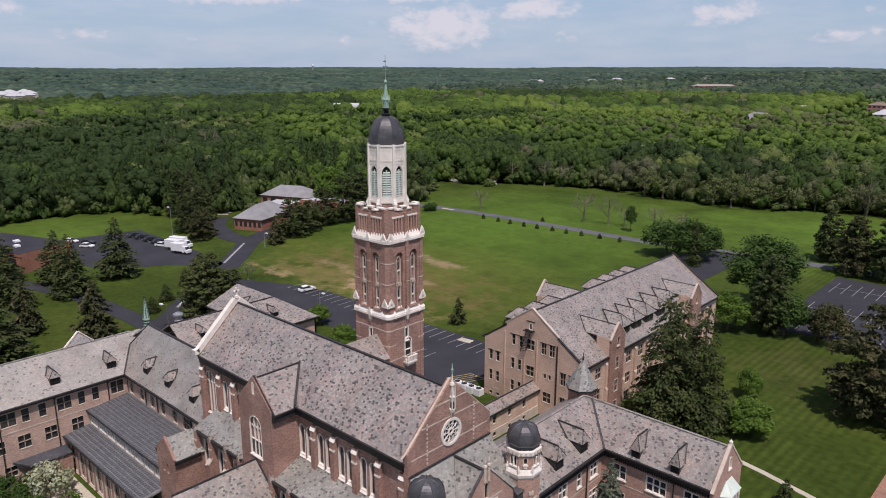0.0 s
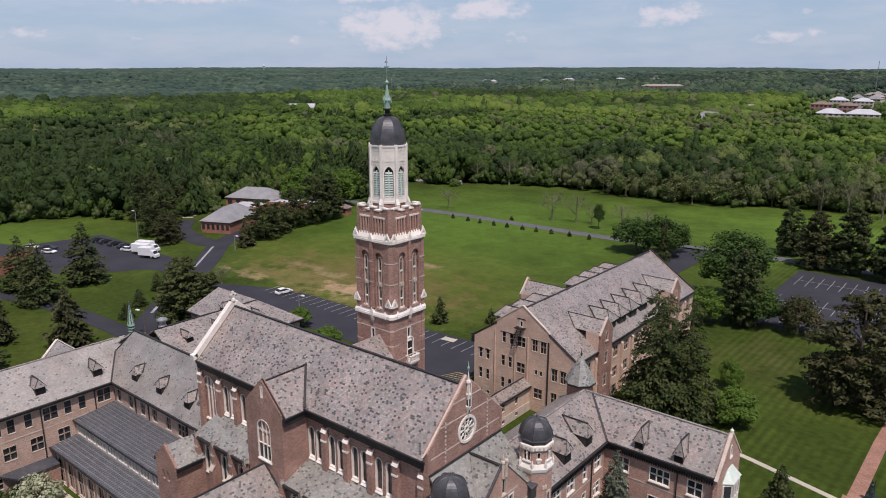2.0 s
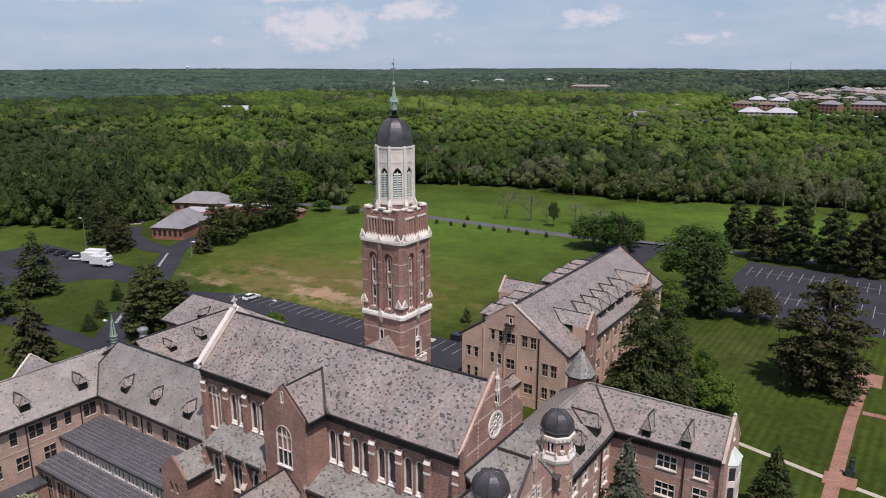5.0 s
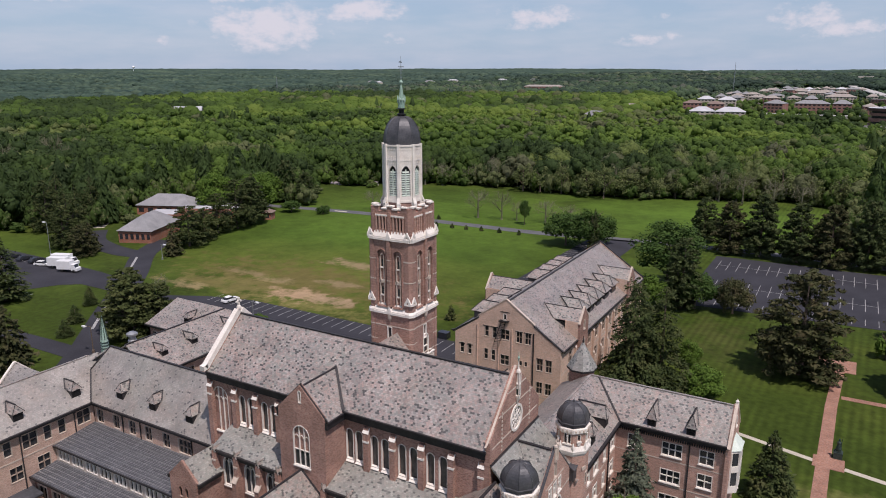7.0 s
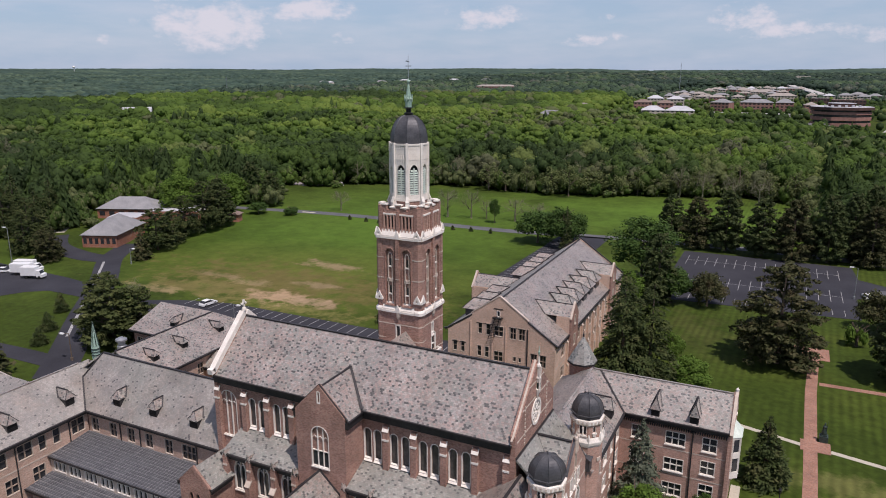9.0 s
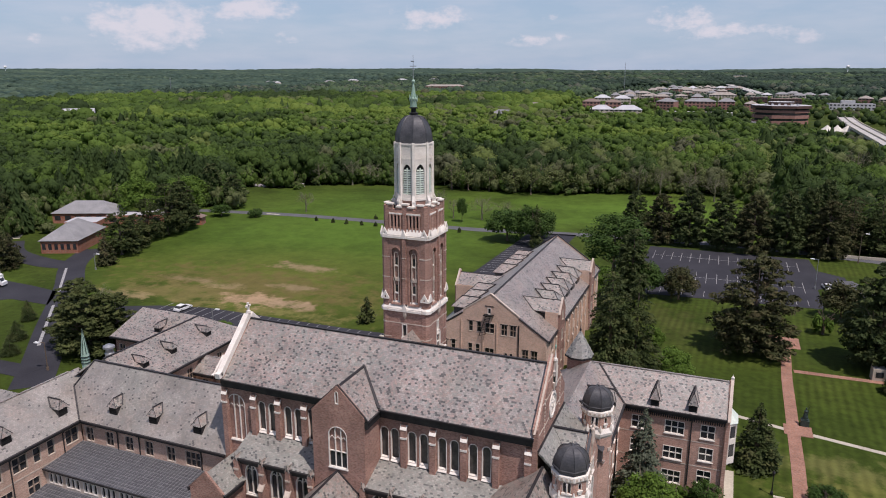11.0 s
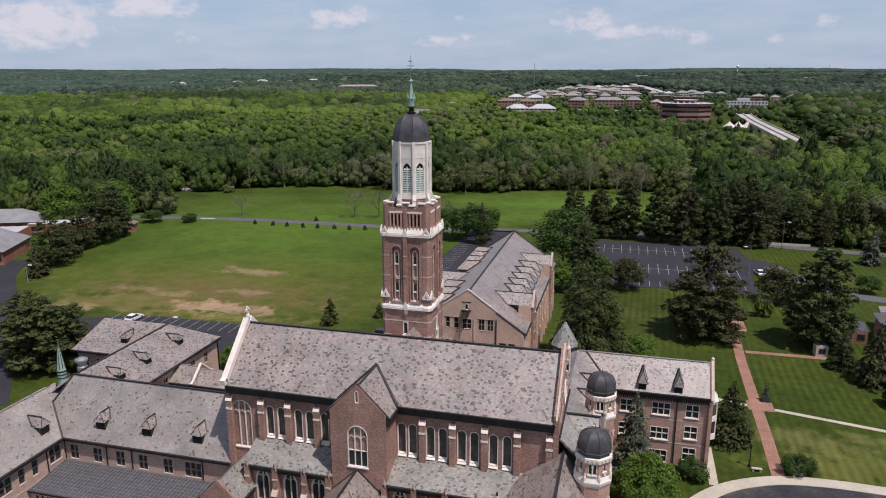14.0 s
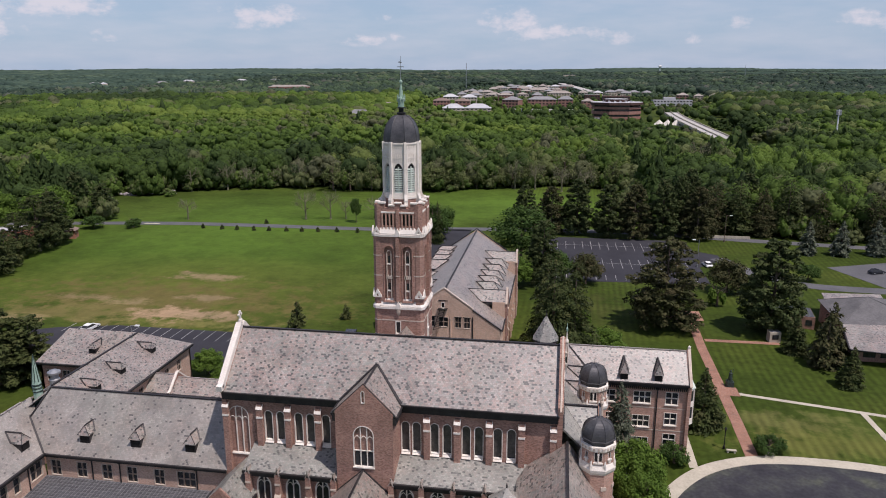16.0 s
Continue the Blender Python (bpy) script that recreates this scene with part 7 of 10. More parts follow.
lines("stall_lines_north", [((-97.5, 170 + 2.74 * i), (-92.5, 170.6 + 2.74 * i)) for i in range(18)], 0.13, PAINT, "white painted parking stall lines")
sheet("parking_lot_east", [[(-53, 168.5), (-4.5, 172), (-4.5, 190), (4, 199), (4, 206), (-3, 211), (-4, 224.8), (-53, 224.8)]], ASPHALT, "dark asphalt parking lot with white stall lines", "parking lot")
east = []
for i in range(16):
    x = -50.5 + 2.84 * i
    if x < -6:
        east += [((x, 208), (x - 0.1, 219))]
        east += [((x, 185), (x - 0.1, 196))]
        east += [((x, 170.5 + (x + 50) * 0.07), (x, 175.5 + (x + 50) * 0.07))]
for yy in (213.5, 190.5):
    east += [((-50.6, yy), (-7.9, yy + 0.01))]
lines("stall_lines_east", east, 0.14, PAINT, "white painted parking stall lines")
sheet("parking_lot_west", [[(-268, 76), (-222, 80), (-211.2, 91), (-207.7, 97.6), (-203, 101.2), (-190, 101.2), (-197, 110.4), (-209.5, 112), (-236, 113.4), (-262, 113.6)]], ASPHALT, "asphalt parking lot by the conifers", "parking lot")
lines("stall_lines_west", [((-215 + 2.8 * i, 84 - 0.6 * i * 0), (-214 + 2.8 * i, 89)) for i in range(4)] + [((-258 + 2.8 * i, 107.0), (-258 + 2.8 * i, 110.6)) for i in range(8)], 0.13, PAINT, "white painted parking stall lines")
sheet("parking_lot_far_east", [[(34, 196), (60, 207), (90, 200), (80, 168), (44, 172)]], ASPHALT_OLD, "grey asphalt parking lot with red kerb", "parking lot")
road("road_far", bend([(-262, 214), (-222, 221.5), (-190, 225.5), (-150, 226.5), (-115, 227.2), (-94, 231), (-60, 235), (-20, 236), (16, 230), (60, 224)]), 5.5, ASPHALT_OLD, "narrow grey asphalt road across the field")
road("road_west", bend([(-150.2, 64), (-154.9, 69.2), (-161.1, 75.8), (-174.6, 89.6), (-187.5, 103.5), (-199.4, 116), (-216.8, 133), (-227, 150)]), 7.6, ASPHALT, "asphalt road past the lawn")
road("road_west_loop", bend([(-214, 133), (-226, 131), (-247, 136), (-262, 147)]), 8, ASPHALT, "asphalt drive round a brick building", z=0.056)
road("road_yard_spur", bend([(-156, 69), (-172, 68.6), (-190, 67), (-215, 61), (-240, 50)]), 5, ASPHALT, "asphalt side road", z=0.06)
road("service_drive", bend([(-304, 184), (-290, 174), (-277, 162), (-266, 150)]), 5, CONCRETE, "pale concrete service drive behind the brick hall", z=0.064)
road("road_east_link", bend([(3, 202), (10, 186), (22, 175), (45, 172), (80, 168)]), 5.5, ASPHALT_OLD, "grey asphalt road", z=0.056)
lines("road_bars", [((-197.0, 110.6), (-215.2, 128.9)), ((-167.4, 80.0), (-188.4, 101.6))], 0.7, PAINT, "broad white painted bars on the road", 0.075)
# brick walk with its side walk, statue place, and concrete paths
bm = bmesh.new()
ribbon(bm, [(-16.5, 74.6), (-16.2, 88), (-16.1, 101), (-15.9, 122), (-15.0, 145)], 2.0, 0.06)
ribbon(bm, [(-14.4, 126.9), (1.5, 127.2)], 1.5, 0.055)
slab(bm, [(-17.6, 98.2, 0.065), (-13.2, 98.2, 0.065), (-13.2, 102, 0.065), (-17.6, 102, 0.065)], 0.3)
slab(bm, [(-24, 140, 0.075), (-12.2, 140, 0.075), (-12.2, 147, 0.075), (-24, 147, 0.075)], 0.3)
solid("brick_walk", bm, PAVER, "red brick walk across the lawn", "path", kind="structure")
bm = bmesh.new()
ribbon(bm, [(-14.9, 99.2), (-30.8, 103.5), (-46, 106.5), (-55, 104)], 1.0, 0.05)
ribbon(bm, [(-13.2, 99.2), (-6, 97.6), (6, 94.9), (25, 90.5)], 1.0, 0.05)
ribbon(bm, [(6.5, 94.6), (6.8, 86), (7.2, 75)], 1.0, 0.055)
ribbon(bm, [(-26.0, 82.5), (-26.0, 71.2)], 1.3, 0.055)
solid("concrete_path", bm, CONCRETE, "pale concrete footpath", "path", kind="structure")
bm = bmesh.new()
drive_outer = bend([(-36, 46), (-34.2, 56), (-32.1, 62.3), (-28.9, 67.4), (-25.0, 71.5), (-20.3, 74.4), (-14.8, 76.2), (-6.4, 76.7), (4, 75.6), (20, 71), (34, 62)], 4)
ribbon(bm, [(x + 0.9 * (-16 - x) / math.hypot(-16 - x, 50 - y), y + 0.9 * (50 - y) / math.hypot(-16 - x, 50 - y)) for x, y in drive_outer], 2.3, 0.12)
solid("drive_kerb", bm, CONCRETE, "broad pale concrete kerb walk round the drive", "kerb", kind="structure")
sheet("drive", [[(x + 1.4 * (-16 - x) / math.hypot(-16 - x, 50 - y), y + 1.4 * (50 - y) / math.hypot(-16 - x, 50 - y)) for x, y in drive_outer] + [(20, 40), (-30, 36)]], DRIVE, "dark patched asphalt turning drive", "road", 0.04)
sheet("yard_paving", [[(-113, 33.8), (-90, 33.8), (-90, 24), (-104, 24), (-108, 28)]], CONCRETE, "pale stone paving of the cloister yard", "pavement", YARD + 0.12)


# ---- trees ----
rng = np.random.default_rng(7)


def cards(centre, normal, size, long=1.0, along_dir=None, sides=4, wide=0.6):
    """Small four-sided leaf sprays at the centres, facing the normals."""
    n = normal / np.maximum(1e-6, np.linalg.norm(normal, axis=1, keepdims=True))
    if along_dir is None:
        along_dir = rng.normal(size=n.shape)
    u = along_dir - n * np.sum(along_dir * n, axis=1, keepdims=True)
    u /= np.maximum(1e-6, np.linalg.norm(u, axis=1, keepdims=True))
    v = np.cross(n, u)
    s = (size * np.ones(len(n)))[:, None]
    a = rng.uniform(0.75, 1.25, (len(n), 4, 1))
    if sides == 3:
        q = np.stack([centre + u * s * long * a[:, 0], centre - u * s * 0.5 * a[:, 1] + v * s * a[:, 1] * 0.8, centre - u * s * 0.5 * a[:, 2] - v * s * a[:, 2] * 0.8], axis=1)
        return q.reshape(-1, 3)
    q = np.stack([centre + u * s * long * a[:, 0], centre + v * s * a[:, 1] * wide, centre - u * s * long * a[:, 2], centre - v * s * a[:, 3] * wide], axis=1)
    return q.reshape(-1, 3)


def quads_mesh(name, verts, mat, tris=None, tone=None, sides=4):
    """A mesh of loose quads, and of a closed core where tris is given as (verts, faces)."""
    n = len(verts) // sides
    me = bpy.data.meshes.new(name)
    faces = np.arange(sides * n, dtype=np.int32)
    totals = np.full(n, sides, np.int32)
    if tris is not None:
        tv, tf = tris
        faces = np.concatenate([faces, (tf + sides * n).ravel().astype(np.int32)])
        totals = np.concatenate([totals, np.full(len(tf), 3, np.int32)])
        verts = np.concatenate([verts, tv])
    me.vertices.add(len(verts))
    me.vertices.foreach_set("co", np.ascontiguousarray(verts, dtype=np.float32).ravel())
    me.loops.add(len(faces))
    me.loops.foreach_set("vertex_index", faces)
    me.polygons.add(len(totals))
    me.polygons.foreach_set("loop_start", np.concatenate([[0], np.cumsum(totals)[:-1]]).astype(np.int32))
    me.update(calc_edges=True)
    me.materials.append(mat)
    if tris is not None:
        me.polygons.foreach_set("use_smooth", np.arange(len(totals)) >= n)
    if tone is not None:
        me.attributes.new("tone", "FLOAT", "POINT").data.foreach_set("value", tone.astype(np.float32))
    return me


def ico(level):
    bm = bmesh.new()
    bmesh.ops.create_icosphere(bm, subdivisions=level, radius=1.0)
    v = np.array([p.co[:] for p in bm.verts])
    f = np.array([[q.index for q in t.verts] for t in bm.faces])
    bm.free()
    return v, f


ICO1, ICO2 = ico(1), ico(2)


def conifer_crown(h, r, seed, full=0.8, gaps=0.0, levels=46, foot=0.07, fine=1.0):
    g = np.random.default_rng(seed)
    C, N, A, S = [], [], [], []
    for i in range(levels):
        f = (i + 0.5) / levels
        z = h * (foot + (1 - foot) * f)
        reach = r * (1 - f) ** full * g.uniform(0.72, 1.18) * (0.75 + 0.25 * min(1, f * 5)) + 0.12
        for b in range(int(9 - 4 * f)):
            if g.uniform() < gaps:
                continue
            a = g.uniform(0, 2 * math.pi)
            rr = reach * g.uniform(0.72, 1.12)
            k = max(4, int(rr * 5 * fine))
            t = g.uniform(0.18, 1.0, k) ** 0.7
            side = g.normal(0, 0.16, k) * rr * t
            d = np.array([math.cos(a), math.sin(a), 0])
            s = np.array([-math.sin(a), math.cos(a), 0])
            c = d * (t * rr)[:, None] + s * side[:, None]
            c[:, 2] = z + 0.05 * rr - 0.34 * rr * t ** 2 + g.normal(0, 0.10, k)
            C.append(c)
            nn = np.stack([d * 0.5 + np.array([0, 0, 1.0])] * k) + g.normal(0, 0.62, (k, 3))
            N.append(nn)
            A.append(np.stack([d + np.array([0, 0, -0.35])] * k) + g.normal(0, 0.6, (k, 3)))
            S.append(g.uniform(0.32, 0.62, k) * (0.55 + 0.45 * (1 - f)) / math.sqrt(fine))
    C, N, A, S = (np.concatenate(x) for x in (C, N, A, S))
    return cards(C, N, S, 1.12, A, wide=0.52)


def pine_crown(h, r, seed, whorls=15, per=30, leaf=0.3, full=0.55):
    """Flat puffs of needles at the ends of level boughs, whorl over whorl, with gaps between them."""
    g = np.random.default_rng(seed)
    C, N = [], []
    for i in range(whorls):
        f = (i + 0.3) / whorls
        z = h * (0.08 + 0.9 * f)
        reach = r * (1 - f) ** full * (0.7 + 0.3 * min(1, 4 * f)) * g.uniform(0.8, 1.12) + 0.25
        for b in range(int(10 - 5 * f)):
            a = g.uniform(0, 2 * math.pi)
            for out in (0.45, 0.75, 1.0):
                mid = np.array([math.cos(a) * reach * out, math.sin(a) * reach * out, z + 0.03 * h * out * g.uniform(-1, 0.6)])
                size = (0.16 + 0.1 * (1 - out)) * r * (1 - 0.55 * f) * g.uniform(0.8, 1.25)
                k = int(per * (0.6 + 0.4 * (1 - f)))
                q = g.normal(size=(k, 3))
                q /= np.linalg.norm(q, axis=1, keepdims=True)
                C.append(mid + q * size * np.array([1, 1, 0.5]) * g.uniform(0.5, 1.05, (k, 1)))
                N.append(q + np.array([0, 0, 0.7]) + g.normal(0, 0.4, (k, 3)))
    C = np.concatenate(C)
    return cards(C, np.concatenate(N), g.uniform(0.6, 1.3, len(C)) * leaf, 1.15, wide=0.5)


def leafy_crown(h, r, seed, base=0.25, lumps=34, per=95, leaf=0.34, squash=1.0):
    """Clumps of leaves on the ends of the limbs, with gaps between them."""
    g = np.random.default_rng(seed)
    C, N = [], []
    z0 = h * base
    for i in range(lumps):
        d = g.normal(size=3)
        d[2] = abs(d[2]) * 1.1 - 0.45
        d /= np.linalg.norm(d)
        out = g.uniform(0.55, 0.95)
        mid = np.array([d[0] * r * out, d[1] * r * out, z0 + (h - z0) * (0.45 + 0.47 * d[2] * out * squash)])
        lr = g.uniform(0.20, 0.36) * r
        q = g.normal(size=(per, 3))
        q /= np.linalg.norm(q, axis=1, keepdims=True)
        C.append(mid + q * lr * g.uniform(0.55, 1.05, (per, 1)))
        N.append(q + np.array([0, 0, 0.5]) + g.normal(0, 0.45, (per, 3)))
    return cards(np.concatenate(C), np.concatenate(N), g.uniform(0.6, 1.3, lumps * per) * leaf)


def trunk_mesh(h, r, limbs=0, seed=0, reach=3.0, bare=False, mat=None):
    g = random.Random(seed)
    bm = bmesh.new()
    turned(bm, [(r * 1.5, -0.2), (r, h * 0.05), (r * 0.75, h * 0.5), (r * 0.12, h)], (0, 0, 0), 7)

    def branch(a, d, ln, rad, depth):
        b = a + d * ln
        tube(bm, a, b, rad, rad * 0.55, 4 if depth else 5)
        if depth:
            for _ in range(3):
                nd = (d + Vector((g.uniform(-0.7, 0.7), g.uniform(-0.7, 0.7), g.uniform(-0.1, 0.6)))).normalized()
                branch(a + d * ln * g.uniform(0.5, 1.0), nd, ln * g.uniform(0.5, 0.75), rad * 0.5, depth - 1)

    for i in range(limbs):
        a = 2 * math.pi * i / limbs + g.uniform(-0.4, 0.4)
        z = h * g.uniform(0.25, 0.8)
        branch(Vector((0, 0, z)), Vector((math.cos(a), math.sin(a), g.uniform(0.5, 1.1))).normalized(), reach * g.uniform(0.4, 0.7), r * 0.38, 3 if bare else 1)
    return to_mesh("trunk", bm, mat or BARK)


PROTO = {}


def tree(kind, x, y, h, spread, label, category="tree", group="", turn=None, z=0.0):
    """A tree of a kind on the ground at x, y; the crown is built once for its kind and scaled to its height and spread."""
    if kind not in PROTO:
        base, trunk, crown = TREES[kind]
        PROTO[kind] = (trunk(), crown())
    tm, cm = PROTO[kind]
    t = thing("tree", (x, y, z), label, category, group)
    s = Matrix.LocRotScale((x, y, z), Euler((0, 0, random.uniform(0, 6.28) if turn is None else turn)), (spread, spread, h))
    for name, me in (("trunk", tm), ("crown", cm)):
        if me:
            part_mesh(name, me, t, s)
    return t


unit = lambda v, h, r: v / np.array([r, r, h])


def con(seed, mat, r=6.0, h=20.0, gaps=0.0, levels=38, full=0.72, foot=0.05, fine=1.0):
    return (None, lambda: unit_mesh(trunk_mesh(h * 0.97, 0.34, 0, seed), h, r), lambda: quads_mesh("crown", unit(conifer_crown(h, r, seed, full, gaps, levels, foot, fine), h, r), mat))


def unit_mesh(me, h, r):
    me.transform(Matrix.Diagonal((1 / r, 1 / r, 1 / h, 1)))
    return me


def dec(seed, mat, r=5.0, h=12.0, base=0.2, lumps=36, per=95, leaf=0.34):
    return (None, lambda: unit_mesh(trunk_mesh(h * 0.8, 0.28, 7, seed, r), h, r), lambda: quads_mesh("crown", unit(leafy_crown(h, r, seed, base, lumps, per, leaf), h, r), mat))


def puff(seed, mat, r=6.0, h=18.0, whorls=15, per=30, leaf=0.3, full=0.55):
    return (None, lambda: unit_mesh(trunk_mesh(h * 0.95, 0.34, 9, seed, r * 0.8), h, r), lambda: quads_mesh("crown", unit(pine_crown(h, r, seed, whorls, per, leaf, full), h, r), mat))


def bare(seed, r=4.0, h=11.0):
    return (None, lambda: unit_mesh(trunk_mesh(h * 0.9, 0.3, 8, seed, r * 1.1, True, TWIG), h, r), lambda: quads_mesh("crown", unit(leafy_crown(h, r, seed, 0.25, 26, 34, 0.12), h, r), TWIG))


TREES = {
    "spruce": con(1, NEEDLE), "spruce_b": con(2, NEEDLE), "pine": con(3, NEEDLE_BROWN, 7.0, 22.0, 0.06, 56, 0.48, 0.06), "pine_b": con(4, NEEDLE, 7.0, 22.0, 0.05, 54, 0.5, 0.05), "column": con(7, NEEDLE, 5.0, 20.0, 0.08, 48, 0.42, 0.03, 2.2), "larch": con(36, NEEDLE_OLIVE, 2.4, 6.0, 0.5, 26, 0.6, 0.1, 1.5),
    "neat": con(33, NEEDLE, 3.3, 10.6, 0.0, 44, 0.8, 0.04, 3.0), "neat_blue": con(34, NEEDLE_BLUE, 3.5, 12.0, 0.05, 44, 0.75, 0.04, 3.0),
    "dense_spruce": con(8, NEEDLE, 5.0, 20.0, 0.02, 38, 0.28, 0.06, 1.15), "dense_pine": con(9, NEEDLE_BROWN, 6.0, 20.0, 0.06, 36, 0.24, 0.08, 1.1), "yew": dec(19, NEEDLE_BROWN, 5.0, 10.0, 0.0, 60, 95, 0.3),
    "white_pine": puff(61, NEEDLE_OLIVE, 6.0, 18.0, 16, 46, 0.32, 0.5), "white_pine_b": puff(62, NEEDLE_OLIVE, 6.0, 16.0, 14, 46, 0.32, 0.45), "dark_pine": puff(63, NEEDLE, 6.5, 18.0, 16, 32, 0.3, 0.42), "red_pine": puff(64, NEEDLE_BROWN, 7.5, 20.0, 18, 44, 0.34, 0.36),
    "belt_pine": puff(65, NEEDLE_DEEP, 6.5, 20.0, 22, 40, 0.36, 0.42), "belt_pine_b": puff(66, NEEDLE_BROWN, 6.5, 20.0, 22, 40, 0.36, 0.42),
    "blue": con(5, NEEDLE_BLUE, 3.5, 11.0, 0.0, 44, 0.8), "rusty": con(6, NEEDLE_BROWN, 3.6, 9.0, 0.15, 30),
    "maple": dec(11, LEAF_BRIGHT, 5.0, 12.0, 0.04, 64, 140, 0.28), "maple_b": dec(12, LEAF_BRIGHT, 4.0, 8.0, 0.03, 60, 170, 0.19), "oak": dec(13, LEAF_DARK, 6.5, 14.0, 0.02, 80, 95, 0.35), "oak_b": dec(14, LEAF_DARK, 5.0, 12.0, 0.02, 70, 90, 0.33),
    "poplar": dec(15, LEAF_DARK, 5.5, 20.0, 0.06, 95, 95, 0.27), "shrub": dec(16, LEAF_DARK, 2.6, 3.4, 0.03, 30, 120, 0.16), "bush": dec(17, LEAF_BRIGHT, 2.0, 2.4, 0.02, 16, 80, 0.24),
    "pale": dec(41, LEAF_PALE, 4.0, 12.0, 0.06, 34, 48, 0.28), "blossom": dec(18, BLOSSOM, 3.2, 4.0, 0.05, 26, 90, 0.24), "bare": bare(21), "bare_b": bare(22), "sapling": con(23, NEEDLE, 0.9, 1.8, 0.0, 12),
}
SPR = "dark green spruce with drooping boughs on the lawn"
tree("red_pine", -22.3, 134.6, 22.0, 9.4, "large rusty-green conifer beside the brick walk", "conifer")
tree("belt_pine", 1.4, 134.5, 22.5, 7.6, "large dark green conifer on the lawn", "conifer")
tree("neat", -22.4, 85.3, 10.6, 3.9, "neat dark green spruce beside the front wing", "conifer")
tree("neat_blue", -37.6, 69.6, 14.0, 3.9, "blue-green spruce before the front wing", "conifer")
tree("column", -48.0, 105.1, 23.8, 6.0, "tall dark spruce beside the north building", "conifer")
tree("column", -43.8, 110.0, 21.5, 5.4, "tall dark spruce beside the north building", "conifer")
tree("column", -49.5, 114.0, 20.5, 5.2, "tall dark spruce beside the north building", "conifer")
tree("maple", -37.0, 114.0, 6.6, 4.0, "fresh green maple on the lawn", "tree")
tree("maple_b", -42.0, 127.6, 6.0, 2.3, "small fresh green maple on the lawn", "tree")
tree("poplar", -58.5, 179, 21.5, 9.2, "tall broad green tree beside the asphalt lot", "tree")
tree("maple", -59.0, 160, 9.5, 4.6, "fresh green tree beside the north building", "tree")
tree("oak_b", -48.5, 166, 11.0, 5.0, "dense green tree beside the lot", "tree")
tree("belt_pine", -51.5, 164.5, 19.0, 5.2, "dark conifer at the corner of the lot", "conifer")
tree("yew", -39.5, 167.0, 9.6, 4.7, "round dark green tree at the edge of the lot", "tree")
tree("yew", -1.8, 165.0, 10.0, 5.0, "round dark green tree at the edge of the lot", "tree")
tree("spruce", 4.5, 161.0, 9.0, 3.6, "young conifer on the lawn", "conifer")
tree("bush", -6.8, 152.5, 5.5, 2.4, "small bright green tree on the lawn", "tree")
for i, (x, y, h, s) in enumerate(((-101, 214, 13, 7.0), (-92, 214, 14.5, 7.5), (-91, 222, 11, 4.5))):
    tree("oak" if i % 2 else "oak_b", x, y, h, s, "dense dark green tree beside the field road", "tree")
tree("spruce", -89.0, 208.0, 15, 3.2, "dark conifer among green trees", "conifer")
# row of conifers behind the east lot
for i, (x, y, h, w) in enumerate(((-60.5, 243, 16.5, 5.0), (-50.3, 231, 18, 5.9), (-41, 230.5, 21, 6.1), (-29.8, 229, 19.5, 6.4), (-20.8, 228, 20, 6.4), (-10.8, 229.2, 22, 6.0), (-4, 236, 22, 5.6), (1.2, 229, 19.5, 6.2), (3, 258, 22, 5.8), (24, 256, 21, 5.6))):
    tree(("belt_pine", "belt_pine_b")[i % 3 == 1], x, y, h, w, "tall dark conifer in a row behind the parking lot", "conifer", "conifer row behind the lot")
for i, (x, y, h, w) in enumerate(((9, 240, 19, 6.0), (17, 239, 20, 6.4), (25, 237.5, 18, 5.6), (34, 239, 21, 6.0), (44, 235, 17, 6.0), (52, 238, 21, 6.4), (62, 233, 18, 5.8), (73, 231, 20, 6.2), (84, 226, 18, 6.0), (95, 224, 20, 6.4))):
    rust = i in (2, 4)
    tree("pine" if rust else ("dense_pine", "dense_spruce")[i % 2], x, y, h, w, "rusty brown conifer along the road" if rust else "tall dark conifer in the belt along the road", "conifer", "conifer belt along the road")
for x, y, h, s in ((33.1, 212, 11, 3.6), (43.2, 212, 11.5, 3.8), (54.4, 214, 12, 4), (62, 222, 13, 4)):
    tree("blue", x, y, h, s, "blue-green spruce on the lawn by the road", "conifer", "blue spruces by the road")
tree("oak_b", 23.5, 180, 5.5, 3.0, "small round green tree by the road", "tree")
# trees by the chapel house at the east edge
tree("rusty", 7.0, 115.6, 11.5, 4.4, "rusty brown-green conifer beside the low house", "conifer")
tree("neat", 8.4, 106, 8.2, 2.9, "small bright conifer beside the low house", "conifer")
tree("neat", 3.2, 122.0, 8.2, 3.2, "olive-green conifer beside the low house", "conifer")
tree("rusty", 11.0, 124.5, 11, 3.8, "rusty brown-green conifer beside the low house", "conifer")
# shrubs
tree("shrub", -13.6, 77.8, 3.0, 2.5, "round green shrub beside the brick walk", "shrub")
tree("shrub", -28.8, 72.4, 3.2, 2.4, "round green shrub under the front wing", "shrub")
tree("maple_b", -36.0, 62.0, 9.0, 3.9, "fresh green tree before the church front", "tree")
tree("maple_b", -35.2, 56.5, 7.5, 3.2, "fresh green tree before the church front", "tree")
for x in (-34.5, -33.0, -31.5):
    tree("bush", x, 73.2, 1.4, 1.0, "low clipped green shrub by the wall", "shrub")
